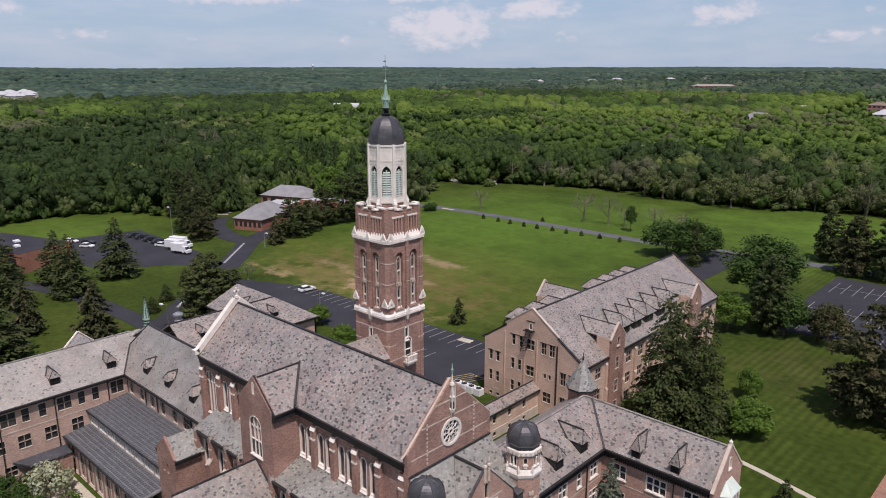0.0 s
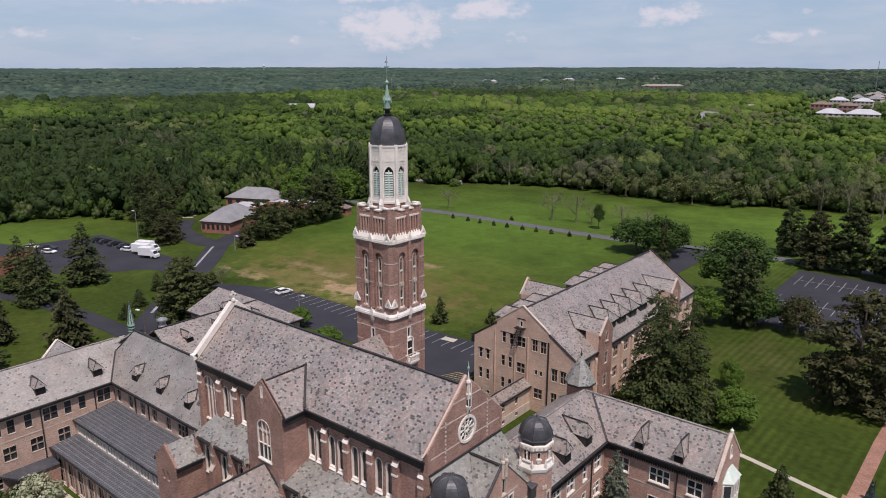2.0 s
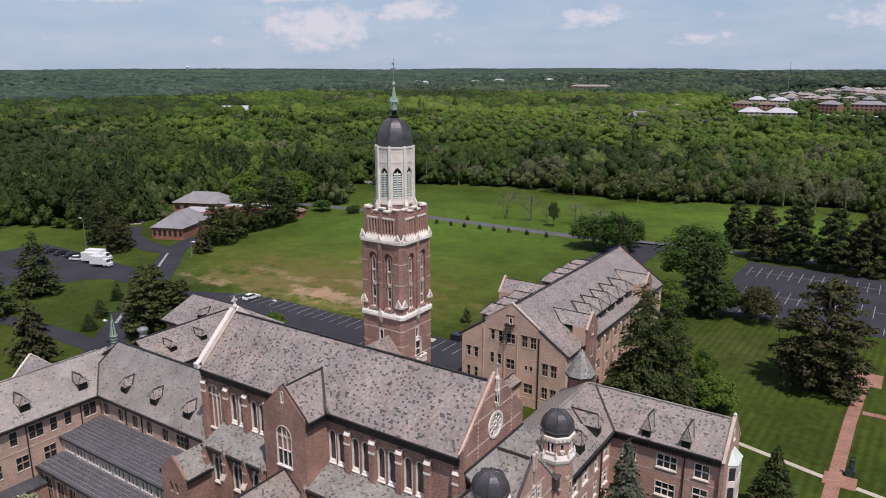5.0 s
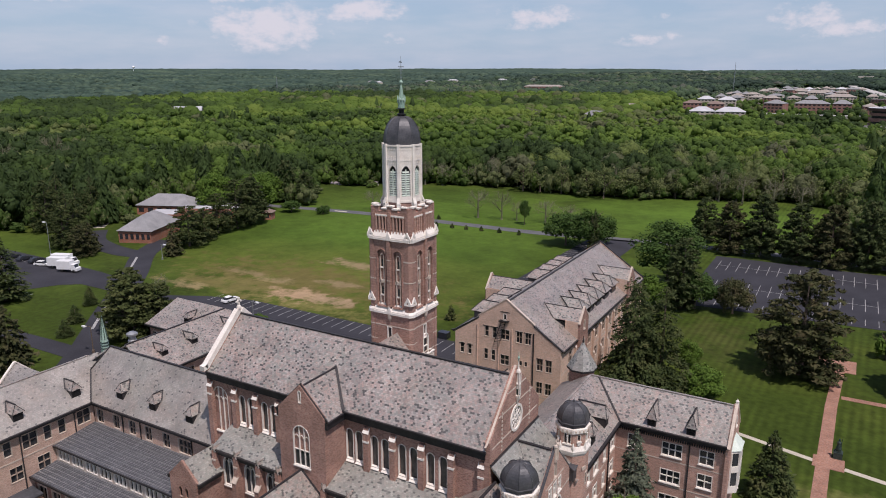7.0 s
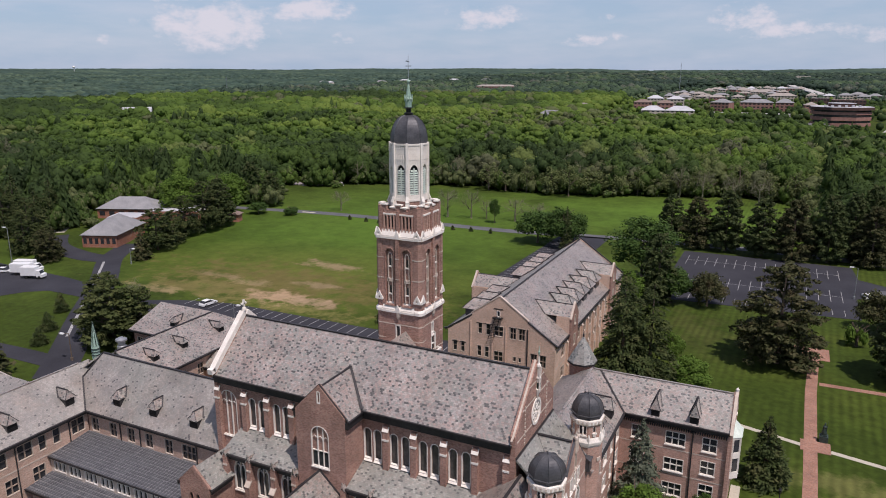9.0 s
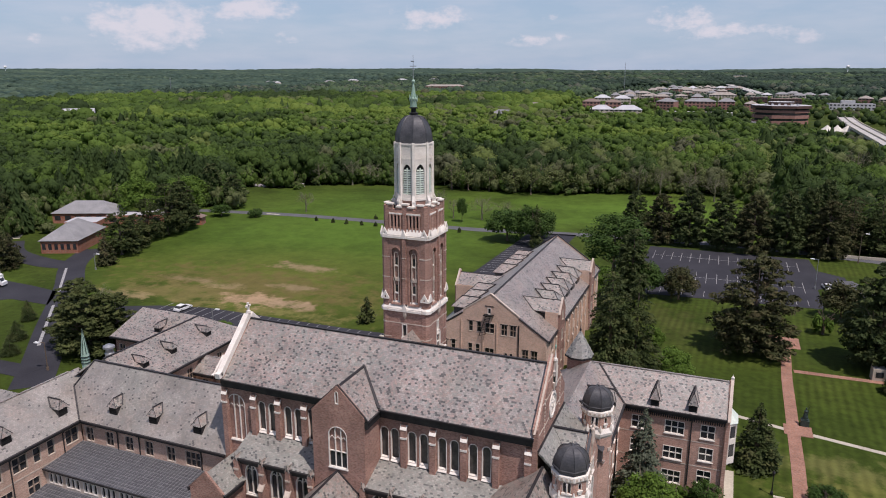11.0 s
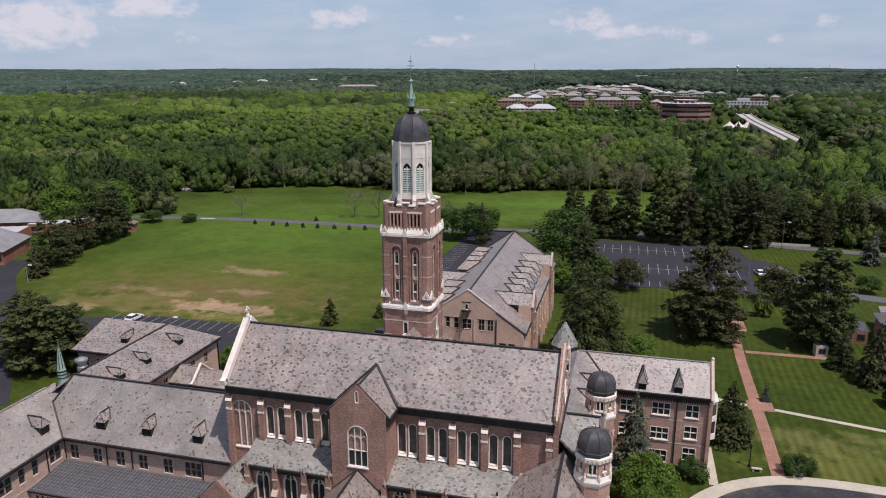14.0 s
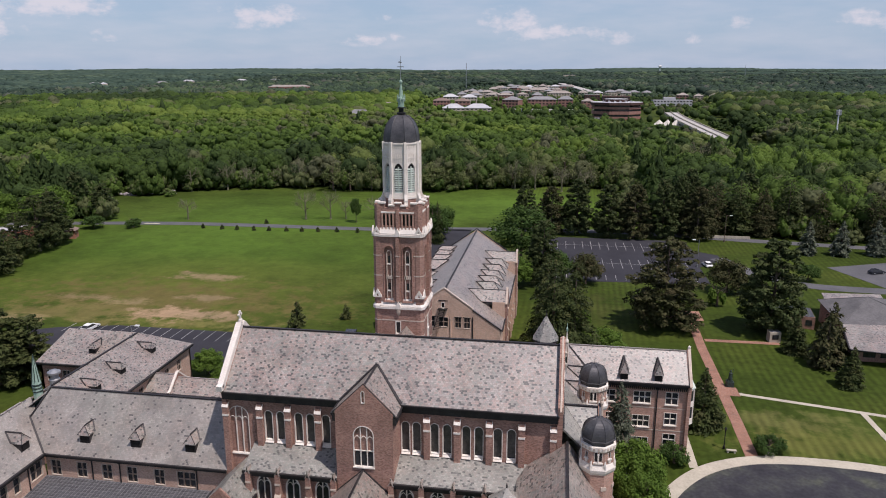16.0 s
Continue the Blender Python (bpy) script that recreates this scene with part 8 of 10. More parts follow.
# west side conifers
for k, x, y, h, s, lbl in (
    ("spruce", -206.5, 82.2, 17.5, 5.6, SPR), ("spruce_b", -197.5, 66, 16.8, 5.0, SPR), ("rusty", -161, 57.5, 13.5, 3.8, "ragged brown-green conifer on the lawn"),
    ("spruce_b", -200, 50.5, 15.0, 6.0, SPR), ("rusty", -175, 47.5, 13.0, 3.4, "thin brown conifer with a shadow on the lawn"), ("spruce", -163, 38, 14, 6.5, SPR),
    ("white_pine", -159.5, 84.5, 15.5, 5.8, "broad olive-green conifer behind the slate roofs"), ("white_pine_b", -153.0, 81, 16.0, 5.8, "broad olive-green conifer behind the slate roofs"), ("white_pine", -148.0, 84, 13.8, 5.0, "broad olive-green conifer behind the slate roofs"),
    ("spruce", -214, 68, 15, 5.0, SPR), ("spruce_b", -225, 56, 16, 5.5, SPR), ("spruce", -190, 30, 16, 6, SPR)):
    tree(k, x, y, h, s * (1.22 if "pine" in k else 1.42), lbl, "conifer")
for x, y, h, s in ((-184, 91, 5.2, 2.0), (-175, 81, 4.6, 2.2), (-168.5, 74.2, 4.2, 2.1)):
    tree("pine_b", x, y, h, s, "dark green bushy conifer beside the road", "conifer", "conifers beside the road")
tree("bare_b", -176, 106, 5.5, 2.6, "leafless grey tree at the road", "tree")
# trees round the brick hall in the west
for k, x, y, h, s, lbl in (
    ("red_pine", -231, 121, 11, 4.6, "purple-brown tree by the parking lot"), ("rusty", -235, 126, 10, 4.4, "purple-brown tree by the parking lot"), ("dark_pine", -252, 130, 18, 6.5, SPR), ("dark_pine", -246, 124, 15, 5.0, SPR), ("spruce", -262, 140, 19, 6.0, SPR), ("spruce_b", -272, 153, 20, 6.0, SPR), ("dark_pine", -276, 137, 20, 6.5, SPR), ("spruce", -286, 148, 21, 6.5, SPR),
    ("rusty", -207.0, 136.5, 9.0, 3.8, "rusty-green conifer beside the lawn"), ("dark_pine", -212.5, 148, 14.5, 7.4, SPR), ("white_pine_b", -215, 157, 12, 5.2, SPR), ("dark_pine", -219, 167, 15.5, 5.8, SPR), ("dark_pine", -219, 176.5, 19.5, 7.4, SPR), ("belt_pine", -220.5, 186, 19, 6.4, SPR), ("spruce", -227, 193, 19, 5.2, SPR),
    ("maple", -238, 205, 17, 8.5, "large fresh green maple behind the brick hall"), ("maple", -252, 197, 18, 8.0, "large fresh green maple behind the brick hall"), ("maple", -248, 222, 15, 8.0, "large fresh green maple behind the brick hall"),
    ("belt_pine", -232.2, 232, 14.5, 5.4, SPR), ("belt_pine", -243.8, 231.6, 19, 6.4, SPR), ("oak_b", -223.5, 212, 5.5, 4.0, "low round tree at the field road")):
    tree(k, x, y, h, s, lbl, "conifer" if k not in ("maple", "oak_b") else "tree")
tree("shrub", -209.5, 216, 3.6, 3.4, "round dark bush at the field road", "shrub")
for x, y, h, s in ((-196, 233, 9, 4.2), (-149, 241, 12.5, 5.5), (-139, 242.5, 12.5, 4.6), (-133, 244, 8.5, 3.2), (-121, 245, 9.5, 5.5), (-112, 248, 8, 5)):
    tree("bare", x, y, h, s, "bare young tree with thin branches in the field", "tree")
g = random.Random(12)
for i in range(18):
    f = i / 17
    tree("bare" if i % 2 else "bare_b", -238 + 205 * f + g.uniform(-3, 3), 292 + 36 * math.sin(f * 2.2) + g.uniform(-2, 6), g.uniform(11, 18), g.uniform(4, 6.5), "pale leafless tree at the edge of the woods", "tree", "bare trees along the wood's edge")
g = random.Random(31)
for x, y in ((-158, 313), (-150, 314), (-139, 312), (-128, 313), (-117, 313), (-108, 318), (-99, 323), (-91, 326), (-82, 329), (-73, 332), (-64, 335), (-57, 341), (-46, 343), (-34, 338), (-22, 336)):
    tree("pale", x + g.uniform(-2, 2), y + g.uniform(-2, 2), g.uniform(12.5, 19), g.uniform(4.2, 6.8), "pale green young tree at the edge of the woods", "tree", "pale trees along the wood's edge")
for x, y, h, s in ((-441, 244, 22, 8), (-426, 206, 20, 7), (-400, 226, 19, 6), (-335, 262, 19, 6.5), (30, 392, 21, 8)):
    tree("bare", x, y, h, s, "tall bare pale tree standing out of the woods", "tree")
tree("poplar", -127, 238, 11, 2.2, "slim dark tree in the field", "tree")
for x, y in ((-107.5, 120.2), (-97.9, 127.7)):
    tree("larch", x, y, 6.6 if x < -100 else 4.0, 2.4 if x < -100 else 1.5, "thin young larch at the edge of the lot", "conifer")
for x, y, h, s in ((-131.5, 97.5, 5.0, 2.8), (-115.6, 92.0, 5.6, 2.9), (-110.5, 88.5, 4.2, 2.2), (-100, 92, 3.4, 2.4), (-88, 68, 5, 3.4), (-96, 74, 6, 3.6)):
    tree("maple", x, y, h, s, "fresh green tree behind the church", "tree")
for i, (x, y) in enumerate(((-182, 218.5), (-174, 218), (-168, 218), (-161.2, 217.8), (-155.3, 218.2), (-148.6, 218.6), (-142.6, 218.8), (-136.5, 219.5), (-129.4, 220.2), (-121.5, 220.4), (-161.5, 230.4))):
    tree("sapling", x, y, 1.7, 0.8, "small clipped evergreen in a row along the road", "shrub", "row of evergreens along the field road")
# cloister yard planting
tree("blossom", -108.2, 29.5, 5.2, 3.4, "cream-flowering shrub in the cloister yard", "shrub", z=YARD)
for x, y, h, s in ((-110.5, 25, 4.5, 3.2), (-105.5, 25, 3.4, 3.0), (-101.5, 22, 3.5, 3.0), (-103.5, 30, 2.6, 1.8), (-97, 27.0, 2.0, 1.6)):
    tree("shrub" if x < -104 else "bush", x, y, h, s, "green shrub in the cloister yard", "shrub", z=YARD)

# ---- the woods ----
CLEAR = [(-345, -60), (-318, 70), (-312, 100), (-306, 122), (-290, 140), (-268, 158), (-292, 168), (-300, 215), (-255, 222), (-236, 229), (-268, 276), (-240, 290), (-222, 306), (-195, 318), (-160, 317), (-119, 316), (-88, 331), (-65, 338), (-50, 350), (-12, 336), (-8, 296), (-14, 272), (-8, 252), (20, 248), (60, 232), (110, 212), (260, 190), (420, 60), (420, -300), (-345, -300)]


def inside(poly, x, y):
    hit = np.zeros(len(x), bool)
    for (x0, y0), (x1, y1) in zip(poly, poly[1:] + poly[:1]):
        if y0 != y1:
            c = ((y0 > y) != (y1 > y)) & (x < (x1 - x0) * (y - y0) / (y1 - y0) + x0)
            hit ^= c
    return hit


TOWN = [(-250, 775), (-40, 775), (-10, 690), (60, 500), (110, 480), (118, 700), (165, 1000), (240, 1500), (-60, 2250), (-330, 2250), (-330, 1500)]
ROADCUT = [(64, 430), (96, 430), (98, 560), (104, 900), (70, 900), (68, 660), (64, 520)]


def green_reach(az):
    """How far the near woods run before the land falls away: far in the north, short in the west where a valley opens."""
    return np.interp(az, [-40, 14, 22, 27, 34, 42, 50, 60, 90], [3600, 3500, 3000, 2450, 2000, 1750, 1330, 1200, 1150])


def bearing(x, y):
    return np.degrees(np.arctan2(-(x + 30), y + 10))


def spread_trees(x, y, protos, lift, sx, g, low=0.72, high=1.22, short=None, firs=()):
    """Crowns of the given kinds at the places given, each with its own size, turn and tone; cloud shade and haze are
    put into the tone; firs stand in groups among them.
    """
    kinds = list(protos) + list(firs)
    pick = g.integers(0, len(protos), len(x))
    stand = np.array([noise.noise(Vector((i * 0.009, j * 0.009, 14.3))) for i, j in zip(x, y)])
    evergreen = (((x < -225) & (y < 262)) | ((x > -12) & (y < 520)))
    if firs:
        chance = np.where(evergreen, np.where((x > -335) & (x < 0), 0.55, 0.12), np.where(stand > 0.38, 0.16, 0.012))
        fir = g.uniform(size=len(x)) < chance
        pick = np.where(fir, len(protos) + g.integers(0, len(firs), len(x)), pick)
    V, TV, TF, VT, TT = [], [], [], [], []
    off = 0
    for k, (cv, tv, tf) in enumerate(kinds):
        sel = pick == k
        m = int(sel.sum())
        if not m:
            continue
        conical = k >= len(protos)
        xs, ys = x[sel], y[sel]
        r = np.hypot(xs + 30, ys + 10)
        a = g.uniform(0, 2 * math.pi, m)
        q = g.uniform(low, high, m) * np.where(g.uniform(size=m) < 0.13, 1.2, 1.0) * (1 if short is None else np.where(short[sel], 0.52, 1.0))
        s = (0.45 + 0.55 * q) * g.uniform(0.78, 1.28, m) * sx * (1 if short is None else np.where(short[sel], 0.62, 1.0))
        hh = q * lift * (1.12 if conical else 1.0)
        zz = np.array([hill(i, j) for i, j in zip(xs, ys)])
        drift = np.array([noise.noise(Vector((i * 0.012, j * 0.012, 9.1))) for i, j in zip(xs, ys)])
        drift2 = np.array([noise.noise(Vector((i * 0.0045, j * 0.0045, 3.3))) for i, j in zip(xs, ys)])
        drab = np.array([noise.noise(Vector((i * 0.006, j * 0.006, 21.7))) for i, j in zip(xs, ys)])
        # evergreen stands darker; the west lowered as cloud shade put into leaf colour
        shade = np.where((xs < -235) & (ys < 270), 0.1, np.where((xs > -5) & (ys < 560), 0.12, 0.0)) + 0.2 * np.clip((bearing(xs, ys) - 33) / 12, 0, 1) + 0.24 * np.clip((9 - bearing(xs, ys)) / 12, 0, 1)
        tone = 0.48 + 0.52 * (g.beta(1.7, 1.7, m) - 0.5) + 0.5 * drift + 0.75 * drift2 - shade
        # far crowns lose tone with distance, haze put into their colour
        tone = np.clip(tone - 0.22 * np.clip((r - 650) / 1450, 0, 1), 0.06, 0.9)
        tone = np.where(g.uniform(size=m) < np.where(drab > 0.25, 0.4, 0.025), g.uniform(0.93, 1.0, m), tone)
        if conical:
            tone = g.uniform(0.0, 0.2, m)
        ca, sa = np.cos(a)[:, None], np.sin(a)[:, None]
        for src, dst, tn in ((cv, V, VT), (tv, TV, TT)):
            px, py, pz = src[:, 0][None], src[:, 1][None], src[:, 2][None]
            w = np.stack([(px * ca - py * sa) * s[:, None] + xs[:, None], (px * sa + py * ca) * s[:, None] + ys[:, None], pz * hh[:, None] + zz[:, None]], axis=2)
            dst.append(w.reshape(-1, 3))
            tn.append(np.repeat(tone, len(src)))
        TF.append((tf[None] + (np.arange(m) * len(tv))[:, None, None]).reshape(-1, 3) + off)
        off += m * len(tv)
    return np.concatenate(V).reshape(-1, 3), (np.concatenate(TV), np.concatenate(TF)), np.concatenate(VT + TT)


def woodland(r0, r1, step, seed, protos, lift, sx, firs=(), beyond=False):
    """Trees on an uneven grid over the view's side of the land between two distances; beyond: those past the valley's edge."""
    g = np.random.default_rng(seed)
    n = int(2 * r1 / step)
    gx, gy = np.meshgrid(np.arange(n) * step - r1 - 30, np.arange(int((r1 + 120) / step)) * step - 110)
    x = (gx + g.uniform(-0.6, 0.6, gx.shape) * step).ravel()
    y = (gy + g.uniform(-0.6, 0.6, gy.shape) * step).ravel()
    r = np.hypot(x + 30, y + 10)
    az = bearing(x, y)
    ok = (r >= r0) & (r < r1) & (az < 80) & (az > -28) & ~inside(CLEAR, x, y)
    ok &= (r > green_reach(az)) if beyond else (r <= green_reach(az))
    town = inside(TOWN, x, y)
    ok &= ~(town & (g.uniform(size=len(x)) < 0.42)) & ~inside(ROADCUT, x, y)
    for bx, by, br in HOUSE_SPOTS:
        ok &= np.hypot(x - bx, y - by) > br
    return spread_trees(x[ok], y[ok], protos, lift, sx, g, short=town[ok], firs=firs)


def understorey():
    """Lower leaves that close the woods between the crowns, as one lumpy sheet."""
    rs = [150]
    while rs[-1] < 2500:
        rs.append(rs[-1] + max(5, rs[-1] * 0.014))
    az = np.arange(-28, 80.1, 0.8)
    P = np.array([[(-30 - r * math.sin(math.radians(a)), -10 + r * math.cos(math.radians(a))) for a in az] for r in rs])
    fx, fy = P[:, :, 0].ravel(), P[:, :, 1].ravel()
    open_ = inside(CLEAR, fx, fy) | inside(TOWN, fx, fy) | inside(ROADCUT, fx, fy) | (np.hypot(fx + 30, fy + 10) > green_reach(bearing(fx, fy)))
    for bx, by, br in HOUSE_SPOTS:
        open_ |= np.hypot(fx - bx, fy - by) < br
    # a strip along the clearing stays open too
    g = np.random.default_rng(3)
    for a in np.arange(0, 6.28, 0.785):
        open_ |= inside(CLEAR, fx + 12 * math.cos(a), fy + 12 * math.sin(a))
    z = np.array([hill(i, j) + 8.0 + 2.6 * min(1, max(0, (math.hypot(i + 30, j + 10) - 330) / 250)) + 2.6 * noise.noise(Vector((i * 0.11, j * 0.11, 2.2))) for i, j in zip(fx, fy)]) + g.normal(0, 0.5, len(fx))
    tone = np.array([0.42 + 0.5 * noise.noise(Vector((i * 0.03, j * 0.03, 5.1))) for i, j in zip(fx, fy)])
    w = len(az)
    fs = []
    for j in range(len(rs) - 1):
        for i in range(w - 1):
            q = (j * w + i, j * w + i + 1, (j + 1) * w + i + 1, (j + 1) * w + i)
            if not open_[list(q)].any():
                fs.append(q)
    me = bpy.data.meshes.new("understorey")
    me.from_pydata(np.stack([fx, fy, z], axis=1).tolist(), [], fs)
    me.materials.append(LEAF_WOOD)
    me.attributes.new("tone", "FLOAT", "POINT").data.foreach_set("value", np.clip(tone, 0, 0.9).astype(np.float32))
    tagged(new("understorey", me), "dense green leaves below the tree crowns", "woods", kind="stuff")


def scrub(seed, protos, lift, sx):
    """Lower trees and bushes along the edge of the woods."""
    g = np.random.default_rng(seed)
    X, Y = [], []
    edge = CLEAR[1:27]
    for (x0, y0), (x1, y1) in zip(edge, edge[1:]):
        k = int(math.hypot(x1 - x0, y1 - y0) / 1.3)
        t = g.uniform(0, 1, k)
        X.append(x0 + (x1 - x0) * t + g.normal(0, 4.2, k))
        Y.append(y0 + (y1 - y0) * t + g.normal(0, 4.2, k))
    return spread_trees(np.concatenate(X), np.concatenate(Y), protos, lift, sx, g, 0.2, 1.0)


def wood_proto(seed, lumps, sprays, leaf, low=0.0):
    """A woodland crown of unit height: billows on a dome over a dark core, feathered by leaf sprays that lie on them."""
    g = np.random.default_rng(seed)
    C, N, TV, TF = [], [], [], []
    off = 0
    bv, bf = ICO1
    todo = [(np.array([0, 0, 0.54]), np.array([0.36, 0.36, 0.31]), 0.9)]
    for i in range(lumps):
        up = 1 - 1.45 * (i + 0.5) / lumps
        a = 2.4 * i + g.uniform(-0.5, 0.5)
        ring = math.sqrt(max(0.0, 1 - up * up))
        out = g.uniform(0.8, 1.15)
        todo.append((np.array([math.cos(a) * ring * 0.36 * out, math.sin(a) * ring * 0.36 * out, 0.56 + 0.27 * up * out]), np.array([1, 1, 0.78]) * g.uniform(0.16, 0.27), 0.86))
    for mid, rad, fat in todo:
        d = bv * (1 + 0.18 * g.normal(size=(len(bv), 1)))
        TV.append(mid + d * rad * fat)
        TF.append(bf + off)
        off += len(bv)
        if sprays:
            q = g.normal(size=(sprays, 3))
            q[:, 2] += 0.45
            q /= np.linalg.norm(q, axis=1, keepdims=True)
            C.append(mid + q * rad * g.uniform(0.86, 1.1, (sprays, 1)))
            N.append(q + np.array([0, 0, 0.25]) + g.normal(0, 0.32, (sprays, 3)))
    tv, tf = np.concatenate(TV), np.concatenate(TF)
    cv = cards(np.concatenate(C), np.concatenate(N), g.uniform(0.6, 1.3, sprays * len(todo)) * leaf, sides=3) if sprays else np.zeros((0, 3))
    for q in (cv, tv):
        q[:, 2] = q[:, 2] * (1 + low) - low
    return cv, tv, tf


def dome_proto(seed, base, sprays, leaf):
    """A far-off crown of unit height: one billowed dome."""
    g = np.random.default_rng(seed)
    bv, bf = base
    bumps = g.normal(size=(9, 3))
    bumps /= np.linalg.norm(bumps, axis=1, keepdims=True)
    swell = np.max(np.clip((bv @ bumps.T - 0.55) / 0.45, 0, 1) ** 0.6, axis=1)
    tv = bv * (0.8 + 0.3 * swell + 0.05 * g.normal(size=len(bv)))[:, None] * np.array([0.5, 0.5, 0.46]) + np.array([0, 0, 0.56])
    q = g.normal(size=(sprays, 3))
    q[:, 2] = np.abs(q[:, 2]) + 0.1
    q /= np.linalg.norm(q, axis=1, keepdims=True)
    lift = 0.84 + 0.28 * np.max(np.clip((q @ bumps.T - 0.55) / 0.45, 0, 1) ** 0.6, axis=1)
    cv = cards(q * lift[:, None] * np.array([0.5, 0.5, 0.46]) + np.array([0, 0, 0.56]), q + g.normal(0, 0.5, (sprays, 3)), g.uniform(0.6, 1.3, sprays) * leaf, sides=3)
    return cv, tv, bf


def fir_proto(seed, sprays, leaf, rings=5):
    """A conifer of unit height: a ragged cone, feathered by drooping sprays."""
    g = np.random.default_rng(seed)
    n = 8
    tv, tf = [], []
    for i in range(rings):
        f = i / rings
        for k in range(n):
            a = 2 * math.pi * (k + 0.5 * (i % 2)) / n
            rad = 0.30 * (1 - f) ** 0.75 * g.uniform(0.7, 1.15)
            tv.append((rad * math.cos(a), rad * math.sin(a), 0.08 + f + g.uniform(-0.03, 0.03)))
    tv.append((0, 0, 1.1))
    for i in range(rings - 1):
        for k in range(n):
            a, b, c, d = i * n + k, i * n + (k + 1) % n, (i + 1) * n + k, (i + 1) * n + (k + 1) % n
            tf += [(a, b, d), (a, d, c)]
    tf += [((rings - 1) * n + k, (rings - 1) * n + (k + 1) % n, rings * n) for k in range(n)]
    if not sprays:
        return np.zeros((0, 3)), np.array(tv), np.array(tf)
    f = 1 - np.sqrt(g.uniform(0, 1, sprays))
    a = g.uniform(0, 2 * math.pi, sprays)
    rad = 0.34 * (1 - f) ** 0.75 * g.uniform(0.85, 1.25, sprays)
    d = np.stack([np.cos(a), np.sin(a), np.zeros(sprays)], axis=1)
    c = d * rad[:, None] + np.stack([np.zeros(sprays), np.zeros(sprays), 0.08 + f], axis=1)
    return cards(c, d + np.array([0, 0, 0.6]) + g.normal(0, 0.35, (sprays, 3)), g.uniform(0.6, 1.3, sprays) * leaf, 1.5, d + np.array([0, 0, -0.5]), sides=3), np.array(tv), np.array(tf)


# the town's buildings: kind, place, width, depth, height, roof rise, turn, wall, roof
APARTMENTS = [(-226, 1045, 25, 18, 13, 4, 10, "red", "brown"), (-193, 1033, 22, 18, 13, 4, 8, "red", "brown"), (-236, 1200, 26, 20, 12, 5, 10, "beige", "white"), (-202, 1185, 26, 20, 12, 5, 6, "beige", "white"),
    (-189, 918, 29, 20, 9.5, 5.5, 12, "beige", "white"), (-157, 923, 34, 20, 9.5, 5.5, 8, "beige", "white"), (-124, 1096, 26, 22, 12.5, 5, -14, "red", "grey"), (-79, 1102, 43, 20, 13, 4.5, 2, "red", "grey"),
    (-54, 1420, 48, 26, 11, 5, 4, "beige", "tan"), (-290, 963, 30, 18, 9, 5, 10, "red", "tan"), (-318, 1190, 18, 14, 9, 4, -8, "beige", "white"), (-305, 975, 16, 12, 8, 4, 20, "beige", "tan")]
_g = random.Random(44)
for x0, x1, y0, k in ((-262, -205, 1580, 4), (-226, -180, 1850, 5), (-176, -112, 1830, 6), (-120, -55, 1790, 6), (-66, -20, 1990, 4), (-200, -60, 2010, 8), (-140, -70, 1660, 4), (60, 140, 1560, 3), (-250, -80, 1330, 6), (-60, 40, 1130, 3), (-20, 90, 1480, 4), (-230, -150, 1450, 4), (150, 260, 1330, 4)):
    for i in range(k):
        APARTMENTS.append((x0 + (x1 - x0) * (i + 0.5) / k, y0 + _g.uniform(-35, 35), _g.uniform(15, 26), _g.uniform(14, 20), _g.uniform(9, 12), _g.uniform(3.5, 5.5), _g.uniform(-14, 14), _g.choice(("beige", "beige", "red")), _g.choice(("tan", "grey", "grey", "white", "tan"))))
HOUSE_SPOTS = [(-290, 173, 9), (-303, 183, 7), (-280, 163, 8)] + [(x, y, 0.62 * w + 5) for x, y, w, *_ in APARTMENTS] + [(17, 880, 50), (17, 838, 34), (4, 1305, 24), (41, 1232, 34), (125, 1183, 42), (125, 1140, 30), (60, 742, 22), (60, 718, 18), (58, 697, 16), (-12, 767, 28), (-278, 782, 26), (-273, 742, 15), (-278, 755, 24), (-272, 720, 20), (-270, 700, 14), (-712, 1690, 66), (-690, 1630, 50), (-756, 620, 28), (-732, 600, 26), (-706, 578, 26), (-680, 558, 22), (-1190, 370, 60), (-1300, 395, 50), (161, 566, 9), (156, 548, 8), (216, 1164, 12), (165, 850, 46), (9, 2880, 70), (442, 2268, 75), (-117, 1005, 14), (-90, 985, 14), (-40, 1010, 16), (-95, 2500, 30), (-60, 2250, 30), (-28, 2050, 26), (-8, 1900, 24)]
near = [wood_proto(50 + i, 11 + i % 3, 50, 0.036, 0.16) for i in range(8)]
mid_ = [wood_proto(60 + i, 7, 9, 0.06) for i in range(6)]
far = [dome_proto(70 + i, ICO2, 26, 0.08) for i in range(6)]
last = [dome_proto(80 + i, ICO1, 8, 0.1) for i in range(6)]
plain = [dome_proto(86 + i, ICO1, 0, 0.1) for i in range(6)]
low_kind = [wood_proto(90 + i, 6, 30, 0.055, 0.32) for i in range(4)]
near_firs = [fir_proto(20 + i, 420, 0.06) for i in range(3)]
mid_firs = [fir_proto(25 + i, 60, 0.1, 4) for i in range(3)]
far_firs = [fir_proto(28 + i, 0, 0.1, 2) for i in range(2)]
understorey()
v, core, tone = scrub(8, low_kind, 10.5, 7.5)
tone = np.where(np.arange(len(tone)) // 400 % 3 == 0, 0.97, np.clip(tone + 0.18, 0, 0.97))
tagged(new("wood_edge_scrub", quads_mesh("wood_edge_scrub", v, LEAF_WOOD, core, tone, 3)), "green scrub and young trees along the edge of the woods", "scrub", kind="stuff")
WOODS = "broad green mixed woodland in spring leaf"
